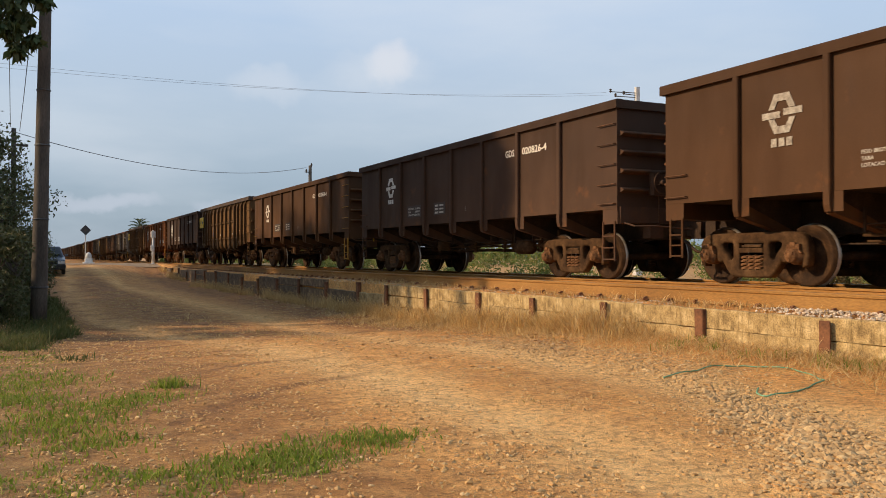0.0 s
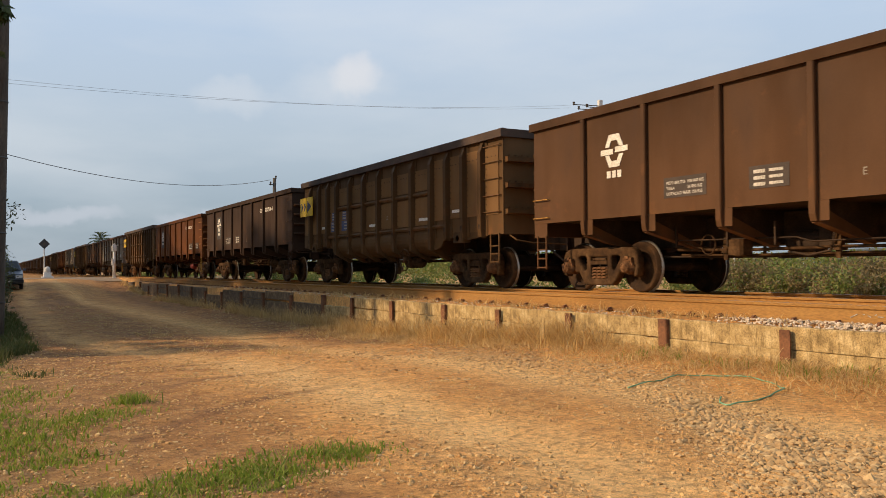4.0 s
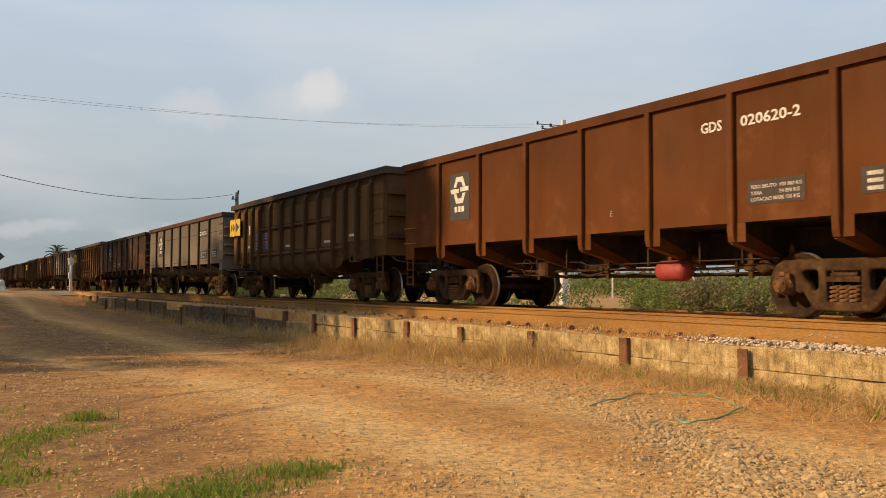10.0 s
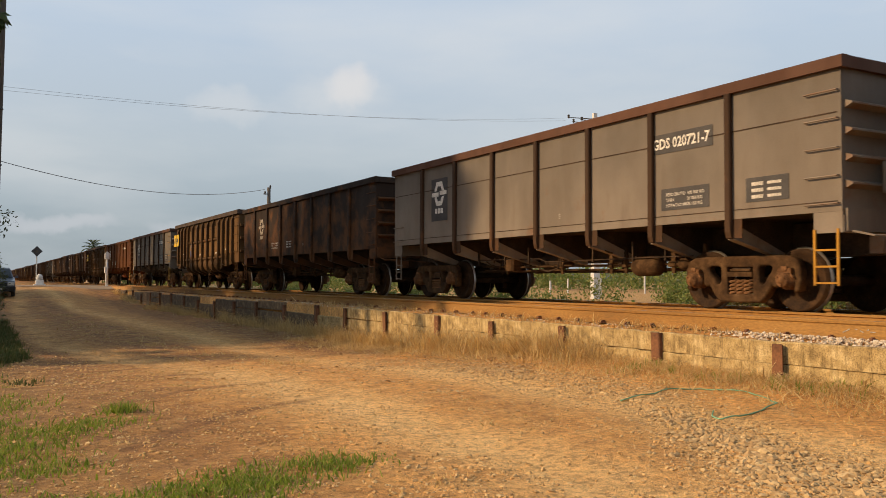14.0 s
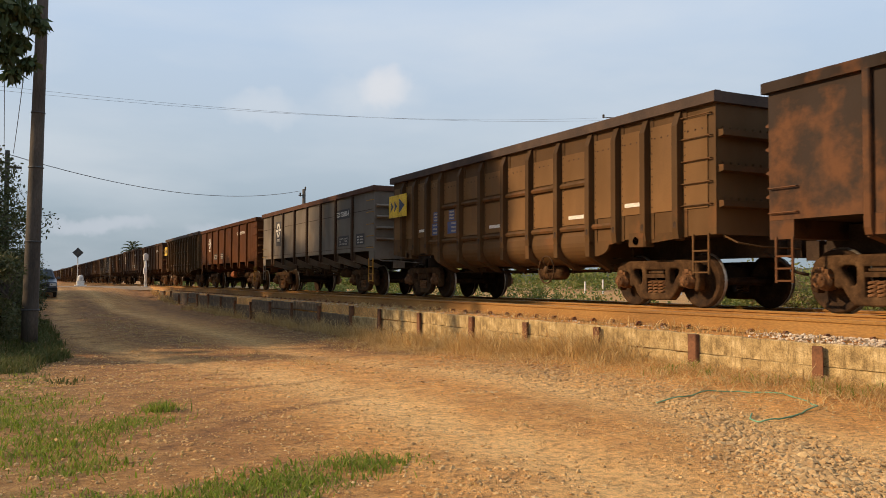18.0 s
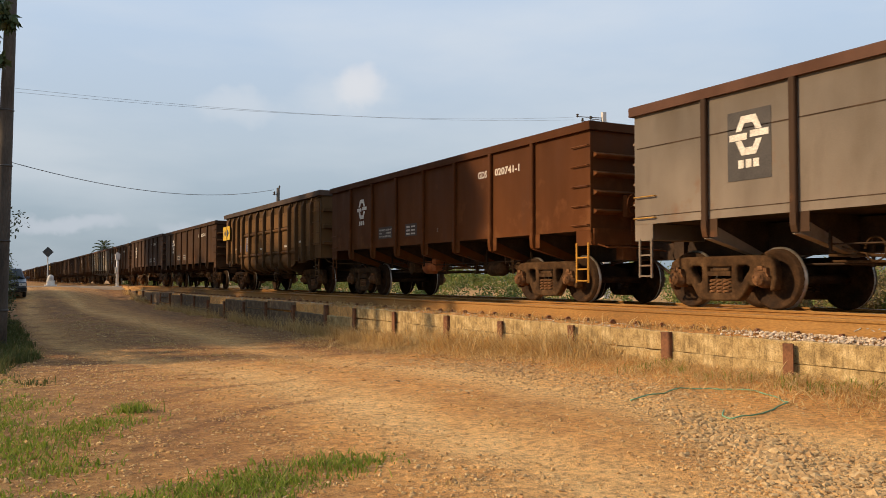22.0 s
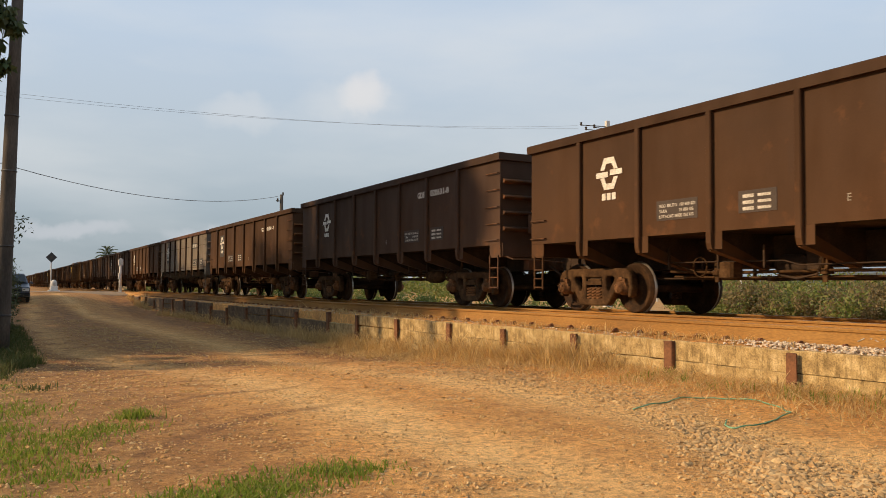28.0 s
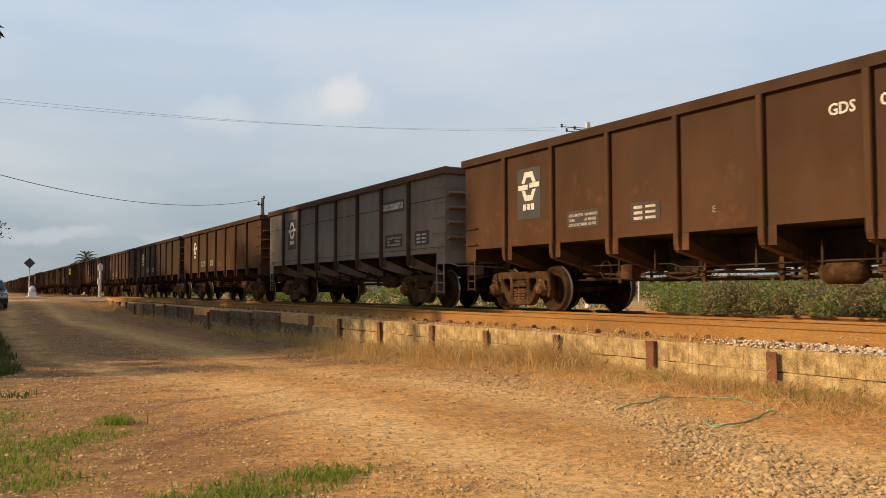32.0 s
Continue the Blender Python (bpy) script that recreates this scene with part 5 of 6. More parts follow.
LETTERING = {"plate_seam", "code_mark", "emblem_arch", "emblem_bar", "letter_bar", "emblem_panel", "data_panel", "weight_line", "size_bar", "number_panel", "raised_letters", "paper_patch", "wagon_number"}
build_train()


# ---- loose things on the ground ----
ICO = [(0, 0, -1), (0.72, -0.53, -0.45), (-0.28, -0.85, -0.45), (-0.89, 0, -0.45), (-0.28, 0.85, -0.45), (0.72, 0.53, -0.45),
       (0.28, -0.85, 0.45), (-0.72, -0.53, 0.45), (-0.72, 0.53, 0.45), (0.28, 0.85, 0.45), (0.89, 0, 0.45), (0, 0, 1)]
ICO_F = [(0, 1, 2), (1, 0, 5), (0, 2, 3), (0, 3, 4), (0, 4, 5), (1, 5, 10), (2, 1, 6), (3, 2, 7), (4, 3, 8), (5, 4, 9),
         (1, 10, 6), (2, 6, 7), (3, 7, 8), (4, 8, 9), (5, 9, 10), (6, 10, 11), (7, 6, 11), (8, 7, 11), (9, 8, 11), (10, 9, 11)]


def stones(name, spots, mat, seed):
    """Angular stones at (x, y, z, size)."""
    r = np.random.RandomState(seed)
    ico, fi = np.array(ICO), np.array(ICO_F)
    n = len(spots)
    sp = np.array(spots)
    shape = ico[None] * r.uniform(0.62, 1.25, (n, 12, 1)) * (sp[:, 3] * 0.5)[:, None, None] * r.uniform([0.8, 0.7, 0.45], [1.3, 1.1, 0.85], (n, 1, 3))
    a = r.uniform(0, 6.28, n)
    c, s = np.cos(a)[:, None], np.sin(a)[:, None]
    x, y = shape[..., 0] * c - shape[..., 1] * s, shape[..., 0] * s + shape[..., 1] * c
    v = np.stack([x, y, shape[..., 2]], -1) + sp[:, None, :3]
    f = fi[None] + (np.arange(n) * 12)[:, None, None]
    return cloud_mesh(name, v.reshape(-1, 3).tolist(), f.reshape(-1, 3).tolist(), mat)


def scatter_stones():
    r = random.Random(4)
    spots = []
    while len(spots) < 11000:
        y = 3.0 + 17 * r.random() ** 1.9
        x = r.uniform(-1.5, 8.3)
        turf, gravel, track, dark = cover(x, y)
        a, b = lanes(y)
        bank = pile(x, y) * (0.45 + 0.55 * smooth(-0.3, 0.3, hill_noise(x, y, 2.2, 33.0)))
        if r.random() < 0.012 + 0.95 * bank:
            size = (0.011 + 0.030 * r.random() ** 2.0) * (0.75 + 1.15 * bank * (0.4 + 0.6 * r.random()))
            spots.append((x, y, ground_z(x, y) + size * 0.04, size * 1.5))
    crumbs = []
    while len(crumbs) < 9500:
        y = 3.0 + 11 * r.random() ** 1.7
        x = r.uniform(-1.5, 8.2)
        if r.random() < 1 - 0.6 * cover(x, y)[2] and hill_noise(x, y, 1.3, 40.0) > r.uniform(-0.6, 0.5):
            size = 0.006 + 0.018 * r.random() ** 3
            crumbs.append((x, y, ground_z(x, y) + size * 0.15, size * 1.4))
    for k in range(5200):
        y, x = 3.6 + 7.5 * r.random() ** 1.3, r.uniform(-1.3, 3.6)
        if hill_noise(x, y, 1.7, 44.0) > r.uniform(-0.4, 0.3):
            size = 0.011 + 0.024 * r.random() ** 2.5
            crumbs.append((x, y, ground_z(x, y) + size * 0.02, size * 1.4))
    for k in range(9000):
        y, x = 11.5 + 24 * r.random() ** 1.6, r.uniform(-0.6, 8.3)
        a, b = lanes(y)
        if r.random() < 0.35 + 0.6 * cover(x, y)[3] and min(abs(x - a), abs(x - b)) > 0.5 * r.random():
            size = 0.014 + 0.030 * r.random() ** 3
            crumbs.append((x, y, ground_z(x, y) + size * 0.12, size * 1.4))
    tagged(new("dirt_crumbs", stones("dirt_crumbs", crumbs, "clod", 9)), "crumbs of dirt and fine grit on the road", "grit", kind="stuff")
    tagged(new("loose_gravel", stones("loose_gravel", spots, "pebble", 1)), "loose pale gravel and small stones on the dirt road", "gravel", kind="stuff")
    spots = []
    while len(spots) < 1900:
        y, x = r.uniform(2.0, 10.5), r.uniform(8.58, 9.0)
        if r.random() < 1.1 - 1.1 * smooth(6.6, 8.8, y):
            spots.append((x, y, ground_z(x, y) + 0.012 + 0.03 * r.random(), r.uniform(0.028, 0.06)))
    for k in range(3500):
        y, x = 2.0 + 45 * r.random() ** 1.5, r.uniform(9.12, 12.9)
        spots.append((x, y, ground_z(x, y) + 0.012, r.uniform(0.03, 0.06)))
    for k in range(900):
        y = 10 + 50 * r.random() ** 1.4
        x = r.uniform(8.58, 9.0)
        spots.append((x, y, ground_z(x, y) + 0.01, r.uniform(0.02, 0.045)))
    tagged(new("track_ballast", stones("track_ballast", spots, "ballast", 2)), "grey and white crushed ballast beside the rails", "ballast", kind="stuff")
    spots = []
    for k in range(420):
        y = 3.2 + 9 * r.random() ** 1.4
        x = r.uniform(-1.2, 7.8)
        size = r.uniform(0.014, 0.032) + 0.03 * r.random() ** 5
        spots.append((x, y, ground_z(x, y) + size * 0.12, size))
    tagged(new("scattered_stones", stones("scattered_stones", spots, "clod", 3)), "scattered fist-sized stones on dry dirt", "stones", kind="stuff")


scatter_stones()


def blades(name, spots, mat, seed, wide=0.006, lean=0.5):
    """Grass blades at (x, y, z, height): a bent strip of three triangles each."""
    r = np.random.RandomState(seed)
    sp = np.array(spots)
    n = len(sp)
    a, h = r.uniform(0, 6.28, n), sp[:, 3]
    l = r.normal(0, lean, (n, 2)) * h[:, None]
    w = wide * r.uniform(0.6, 1.5, n)
    side = np.stack([np.cos(a) * w, np.sin(a) * w, 0 * w], -1)
    base = sp[:, :3]
    mid = base + np.stack([l[:, 0] * 0.35, l[:, 1] * 0.35, h * 0.62], -1)
    tip = base + np.stack([l[:, 0], l[:, 1], h * r.uniform(0.75, 1.05, n)], -1)
    v = np.stack([base - side, base + side, mid + side * 0.7, mid - side * 0.7, tip], 1)
    f = []
    for i in range(n):
        k = 5 * i
        f += [(k, k + 1, k + 2, k + 3), (k + 3, k + 2, k + 4)]
    return cloud_mesh(name, v.reshape(-1, 3).tolist(), f, mat)


def scatter_grass():
    r = random.Random(8)
    green, dry = [], []

    def tuft(x, y, n, spread_m, high, out):
        for k in range(n):
            u, v = r.gauss(x, spread_m), r.gauss(y, spread_m)
            out.append((u, v, ground_z(u, v) - 0.005, high * r.uniform(0.45, 1.15)))
    tuft(1.22, 8.5, 190, 0.085, 0.12, green)
    for x, y, n, sp, hi in ((0.95, 7.9, 350, 0.20, 0.06), (0.55, 7.5, 500, 0.22, 0.055), (1.45, 5.15, 700, 0.18, 0.07), (2.05, 5.45, 420, 0.16, 0.07), (1.0, 4.9, 500, 0.2, 0.06),
                            (2.35, 5.5, 160, 0.10, 0.05), (0.15, 6.9, 700, 0.25, 0.07), (-0.3, 8.2, 800, 0.3, 0.08), (0.0, 9.5, 500, 0.35, 0.07), (0.4, 6.2, 400, 0.2, 0.06)):
        tuft(x, y, n, sp, hi, green)
    while len(green) < 23000:
        y = 3.4 + 12 * r.random() ** 1.3
        x = r.uniform(-2.5, 2.6)
        t = cover(x, y)[0]
        if r.random() < 0.9 * max(0, t - 0.36) ** 1.3 and hill_noise(x, y, 2.6, 71.0) > r.uniform(-0.35, 0.25):
            tuft(x, y, 14, 0.05, r.uniform(0.025, 0.06), green)
    for k in range(520):
        y = 2.0 + 22 * r.random()
        x = 8.40 - abs(r.gauss(0, 0.16 + 0.10 * (y < 11)))
        rank = smooth(-0.35, 0.3, hill_noise(x, y, 0.9, 60.0)) * (0.32 + 0.68 * smooth(8.5, 11.5, y))
        if r.random() > 0.15 + rank:
            continue
        tuft(x, y, int(14 + 40 * r.random() * rank), 0.05 + 0.05 * r.random(), (0.12 + 0.42 * r.random() ** 1.5) * (0.55 + 0.45 * rank), dry)
    for k in range(1500):
        y = 2.0 + 22 * r.random()
        x = 8.42 - abs(r.gauss(0, 0.42)) - (0.3 if y < 12 else 0.0) * r.random()
        if hill_noise(x, y, 1.3, 62.0) > r.uniform(-0.3, 0.4):
            tuft(x, y, 8, 0.07, r.uniform(0.03, 0.12), dry)
    for k in range(560):
        y = 21 + 42 * r.random() ** 1.2
        x = 8.42 - abs(r.gauss(0, 0.22))
        if hill_noise(x, y, 0.7, 64.0) > r.uniform(-0.4, 0.3):
            tuft(x, y, int(8 + 14 * r.random()), 0.10, r.uniform(0.15, 0.6), dry)
    for k in range(150):
        y, x = 7 + 16 * r.random(), r.uniform(8.6, 8.95)
        tuft(x, y, 8, 0.05, r.uniform(0.06, 0.2), dry)
    for k in range(170):
        y, x = 4 + 10 * r.random(), r.uniform(0.0, 7.4)
        if cover(x, y)[2] < 0.4:
            tuft(x, y, 12, 0.05, r.uniform(0.015, 0.04), dry)
    for k in range(420):
        y = 14 + 30 * r.random() ** 1.2
        a, b = lanes(y)
        x = r.gauss((a + b) / 2, 0.55)
        if hill_noise(x, y, 0.9, 66.0) > r.uniform(-0.4, 0.3):
            tuft(x, y, 9, 0.08, r.uniform(0.03, 0.10), dry)
    for k in range(260):
        y = 10.5 + 12 * r.random()
        x = 8.38 - abs(r.gauss(0, 0.22))
        if hill_noise(x, y, 1.1, 67.0) > r.uniform(-0.4, 0.25):
            tuft(x, y, int(10 + 22 * r.random()), 0.07, r.uniform(0.25, 0.62), dry)
    for k in range(22):
        tuft(r.gauss(8.0, 0.2), r.uniform(4.5, 9.5), 12, 0.08, 0.16, green)
    tagged(new("green_grass", blades("green_grass", green, "grass", 1, 0.0055, 0.55)), "short green grass tufts on the dirt verge", "grass", kind="stuff")
    flat = []
    for k in range(9500):
        y = 2.0 + 20 * r.random()
        x = 8.4 - abs(r.gauss(0, 0.6))
        flat.append((x, y, ground_z(x, y) + 0.005 + 0.03 * r.random(), r.uniform(0.05, 0.12)))
    tagged(new("fallen_straw", blades("fallen_straw", flat, "straw", 12, 0.005, 2.2)), "flattened dry straw strewn at the foot of the wall", "straw", kind="stuff")
    tagged(new("dry_grass", blades("dry_grass", dry, "straw", 2, 0.0055, 0.75)), "tall dry straw-coloured grass along the retaining wall", "grass", kind="stuff")


scatter_grass()


def leaves(centres, n, spread_m, size, seed, droop=0.0):
    """Leaf blades about clump centres (x, y, z, radius); returns points and faces."""
    r = np.random.RandomState(seed)
    c = np.array(centres)
    k = r.randint(0, len(c), n)
    d = r.normal(0, 1, (n, 3))
    d /= np.linalg.norm(d, axis=1)[:, None]
    p = c[k, :3] + d * (c[k, 3] * r.uniform(0.25, 1.0, n) ** 0.6)[:, None] * spread_m
    u = r.normal(0, 1, (n, 3))
    u[:, 2] -= droop
    u /= np.linalg.norm(u, axis=1)[:, None]
    w = np.cross(u, r.normal(0, 1, (n, 3)))
    w /= np.linalg.norm(w, axis=1)[:, None] + 1e-9
    s = (size * r.uniform(0.6, 1.35, n))[:, None]
    v = np.stack([p, p + u * s * 0.5 + w * s * 0.22, p + u * s, p + u * s * 0.5 - w * s * 0.22], 1)
    f = (np.arange(n) * 4)[:, None] + np.arange(4)
    return v.reshape(-1, 3).tolist(), f.tolist()


def fallen_leaves():
    r = random.Random(12)
    c = []
    for k in range(620):
        y = 10.5 + 22 * r.random() ** 1.2
        x = 8.3 - abs(r.gauss(0, 0.55))
        c.append((x, y, ground_z(x, y) + 0.012, 0.16))
    for k in range(60):
        y, x = 8.5 + 10 * r.random(), r.uniform(4.2, 8.0)
        c.append((x, y, ground_z(x, y) + 0.012, 0.3))
    v, f = leaves(c, 6500, 1.0, 0.085, 5)
    v = [(x, y, ground_z(x, y) + 0.005 + 0.018 * abs(math.sin(37 * x + 11 * i))) for i, (x, y, z) in enumerate(v)]
    tagged(new("fallen_leaves", cloud_mesh("fallen_leaves", v, f, "dry_leaf")), "brown fallen leaves at the foot of the wall", "leaves", kind="stuff")


fallen_leaves()


def hose():
    pts = [(5.95, 6.95), (6.4, 7.1), (6.75, 7.26), (7.1, 7.36), (7.4, 7.25), (7.53, 6.74), (7.42, 6.3), (7.2, 6.0), (6.75, 5.8), (6.3, 5.68), (6.07, 5.68), (6.12, 5.85), (6.33, 6.02)]
    fine = []
    for (a, b), (c, d) in zip(pts, pts[1:]):
        for k in range(4):
            fine.append((a + (c - a) * k / 4, b + (d - b) * k / 4))
    bm = bmesh.new()
    tube(bm, [(x, y, ground_z(x, y) + 0.016 + 0.010 * math.sin(7 * i)) for i, (x, y) in enumerate(fine)], 0.0075, 6)
    thing("hose", "thin faded green plastic hose looped on dry gravel", "hose", me=mesh_of("hose", bm, "hose"))


hose()


# ---- trees, hedge and bushes ----
def tree(name, x, y, high, crown, n, seed, label, mat="leaf", size=0.11, low=0.35, category="tree"):
    r = random.Random(seed)
    z0 = ground_z(x, y) - 0.05
    t = thing(name, label, category, at=pose(x, y, z0))
    bm = bmesh.new()
    trunk = [(0, 0, 0), (r.uniform(-0.1, 0.1), r.uniform(-0.1, 0.1), high * 0.25), (r.uniform(-0.25, 0.25), r.uniform(-0.2, 0.2), high * 0.55), (r.uniform(-0.3, 0.3), r.uniform(-0.3, 0.3), high * 0.85)]
    k = high / 9
    tube(bm, trunk, [0.16 * k + 0.02, 0.13 * k + 0.02, 0.09 * k + 0.01, 0.03 * k], 8)
    clumps = []
    for i in range(int(16 + 4 * high)):
        a, h = r.uniform(0, 6.28), r.uniform(low, 1.0)
        reach = crown * (1.0 - 0.75 * abs(h - 0.6)) * r.uniform(0.45, 1.1)
        tip = (reach * math.cos(a), reach * math.sin(a), high * h)
        b = Vector(trunk[2]) * min(1, h / 0.55)
        b.z = high * h * 0.72
        tube(bm, [b, Vector(b).lerp(Vector(tip), 0.5) + Vector((0, 0, 0.08 * high * r.random())), tip], [0.045 * k + 0.01, 0.03 * k + 0.006, 0.008], 5)
        clumps.append((*tip, crown * r.uniform(0.20, 0.42)))
        clumps.append((tip[0] * 0.6, tip[1] * 0.6, tip[2] * 1.02, crown * r.uniform(0.16, 0.34)))
    part("trunk", mesh_of("trunk", bm, "bark"), t)
    v, f = leaves(clumps, n, 1.0, size, seed, 0.4)
    part("crown", cloud_mesh("crown", v, f, mat), t)
    return t


def overhang():
    """The tree beside the road whose twigs hang into view."""
    t = thing("roadside_tree", "dark leafy tree with twigs hanging over the roadside", "tree", at=pose(-4.7, 20.2, 0))
    bm = bmesh.new()
    tube(bm, [(0, 0, 0), (0.1, 0, 2.2), (0.4, -0.1, 4.6), (0.6, 1.2, 8.5), (0.4, 3.0, 11.5)], [0.2, 0.17, 0.14, 0.10, 0.03], 8)
    for k in range(14):
        a, q = 0.45 * k, 1.4 + 0.5 * (k % 3)
        tube(bm, [(0.55, 1.2, 7.9 + 0.2 * k), (0.5 + 0.5 * q * math.cos(a), 2.6 + 0.5 * q * math.sin(a), 8.9 + 0.17 * k), (0.4 + q * math.cos(a), 3.6 + q * math.sin(a), 9.3 + 0.18 * k)], [0.05, 0.03, 0.01], 5)
    tube(bm, [(0.4, -0.1, 4.6), (2.0, 0.1, 6.6), (3.6, 0.1, 7.4), (4.6, 0.1, 7.2)], [0.09, 0.06, 0.035, 0.01], 6)
    tube(bm, [(3.0, 0.1, 7.2), (4.0, 0.3, 7.0), (4.5, 0.3, 6.3)], [0.03, 0.02, 0.006], 5)
    tube(bm, [(3.4, 0.1, 7.3), (4.1, 0.0, 6.6), (4.3, 0.0, 5.9)], [0.025, 0.014, 0.005], 5)
    part("trunk", mesh_of("trunk", bm, "bark"), t)
    c = [(4.1, 0.1, 7.0, 0.6), (3.8, 0.1, 7.3, 0.8), (4.7, 0.1, 7.1, 0.3), (4.5, 0.3, 6.5, 0.26), (4.3, 0.0, 6.15, 0.22), (3.9, 0.1, 6.6, 0.45), (4.35, 0.2, 7.2, 0.45), (4.45, 0.1, 5.75, 0.16), (4.75, 0.1, 6.0, 0.12), (4.95, 0.1, 6.85, 0.14), (4.2, 0.1, 7.6, 0.7)]
    v, f = leaves(c, 1900, 1.0, 0.22, 31, 1.8)
    # High crown above the view, spread to set the shade on the wagons.
    c = [(0.5 + random.uniform(-2.2, 2.0), 1.6 + random.uniform(-0.3, 2.4), 9.5 + random.uniform(-1.2, 1.9), 0.8) for k in range(40)]
    c += [(0.3 + random.uniform(-2.0, 1.8), random.uniform(2.6, 5.4), random.uniform(8.6, 12.0), 0.85) for k in range(46)]
    v2, f2 = leaves(c, 20000, 1.0, 0.25, 32, 1.2)
    n = len(v)
    part("crown", cloud_mesh("crown", v + v2, f + [tuple(i + n for i in q) for q in f2], "leaf"), t)


overhang()
# Unseen row left of the view, placed to shade road, wall and wagons.
ROW = ((-4.4, 26.3, 12.6, 3.0), (-5.2, 28.6, 13.0, 3.5), (-4.8, 31.5, 11.4, 3.4), (-5.2, 37.0, 9.6, 3.5), (-4.9, 42.5, 8.4, 3.2), (-5.3, 48.0, 9.0, 3.3), (-5.8, 53.5, 9.8, 3.3), (-8.2, 28.0, 14.0, 3.8), (-8.5, 36.0, 10.4, 3.8), (-8.4, 47.0, 9.6, 3.8), (-3.6, 26.0, 4.6, 2.0), (-3.7, 29.0, 5.4, 2.3), (-4.2, 23.6, 2.6, 1.6))
for i, (x, y, h, c) in enumerate(ROW):
    tree("tree", x, y, h, c, 19000, 41 + i, ("tall" if h > 11 else "dense") + " green tree out of view that shades road and wagons", low=(0.66, 0.42, 0.08)[i] if i < 3 else 0.68 if i == 7 else 0.08, size=0.24)
# Out of view: added only to throw shade on the distant wagons.
for i, (x, y, h, c) in enumerate(((-6.2, 59.0, 12.4, 3.5), (-7.2, 86.0, 13.0, 3.8), (-7.0, 93.5, 12.6, 3.8), (-7.4, 101.0, 13.2, 4.0), (-7.2, 109.0, 12.8, 4.0), (-7.6, 117.0, 13.4, 4.0), (-7.8, 126.0, 13.0, 4.2), (-8.0, 135.0, 13.4, 4.2))):
    tree("tree", x, y, h, c, 8000, 71 + i, "unseen green tree added to shade the distant wagons", low=0.08, size=0.42)
# Also unseen: high crowns shade the wagons and leave the crossing sunlit.
for i, (x, y, h, c) in enumerate(((-6.6, 64.0, 13.4, 3.2), (-6.9, 78.5, 13.4, 3.5))):
    tree("tree", x, y, h, c, 7000, 91 + i, "unseen high-crowned tree added to shade wagons near the crossing", low=0.70, size=0.42)
# Unseen and taller still, added to keep the farthest wagons in shade.
for i, y in enumerate((145, 155, 166, 178, 191, 205, 220, 236, 253, 271)):
    tree("tree", -8.4 - 0.012 * (y - 140), y, 17.5, 5.2, 4200, 101 + i, "unseen green tree added to shade the farthest wagons", low=0.1, size=0.7)
tree("tree", -1.25, 26.5, 4.7, 1.5, 6500, 56, "small sparse green tree leaning over the roadside", low=0.15, size=0.12, mat="hedge")
tree("tree", -0.9, 32.0, 4.9, 1.6, 6500, 57, "young sparse tree at the edge of the hedge", low=0.15, size=0.13, mat="hedge")
for i, (x, y, h, c) in enumerate(((-1.9, 18.9, 2.6, 1.1), (-1.5, 20.2, 2.9, 1.2), (-0.85, 21.4, 1.9, 0.9), (-0.5, 24.5, 2.1, 1.0), (-0.2, 28.5, 2.5, 1.2), (-0.1, 32.5, 2.6, 1.3), (-0.4, 37.5, 2.6, 1.4), (-0.6, 43.0, 2.4, 1.4), (-0.9, 49.0, 2.4, 1.5))):
    tree("hedge_bush", x, y, h, c, 5200, 60 + i, "dusty green hedge bush beside the dirt road", low=0.06, size=0.10, category="bush", mat="hedge")


def verge():
    """Rank grass round the foot of the pole and along the hedge, greens darkened for its shade."""
    r = random.Random(17)
    spots = []
    for k in range(2300):
        y = 14.5 + 21 * r.random() ** 1.2
        edge = 0.10 + 0.70 * smooth(15.5, 20, y) + 0.12 * math.sin(y * 1.7)
        x = edge - abs(r.gauss(0, 0.55))
        h = r.uniform(0.07, 0.30) * (0.5 + 0.5 * smooth(14, 18, y))
        for j in range(9):
            u, v = r.gauss(x, 0.08), r.gauss(y, 0.08)
            spots.append((u, v, ground_z(u, v) - 0.01, h * r.uniform(0.5, 1.1)))
    for k in range(240):
        x, y = r.uniform(-1.6, 1.2), r.uniform(11.5, 17.5)
        if hill_noise(x, y, 1.1, 80.0) > r.uniform(-0.05, 0.5) + 0.35 * max(0.0, x):
            for j in range(14):
                u, v = r.gauss(x, 0.12), r.gauss(y, 0.12)
                spots.append((u, v, ground_z(u, v) - 0.01, r.uniform(0.03, 0.13)))
    tagged(new("verge_grass", blades("verge_grass", spots, "rank", 6, 0.008, 0.45)), "rank green grass round the foot of the pole", "grass", kind="stuff")


verge()


def scrub_belt(name, label, spots, n, size, mat, seed):
    """A run of low bushes; each spot is x, y, height, radius."""
    r = random.Random(seed)
    c = []
    for x, y, h, rad in spots:
        for k in range(9):
            a = r.uniform(0, 6.28)
            d = rad * r.random()
            c.append((x + d * math.cos(a), y + d * math.sin(a), ground_z(x, y) + h * r.uniform(0.15, 0.85), 0.35 * h))
    v, f = leaves(c, n, 1.0, size, seed)
    v = [(x, y, max(z, 0.02)) for x, y, z in v]
    tagged(new(name, cloud_mesh(name, v, f, mat)), label, "bushes", kind="stuff")


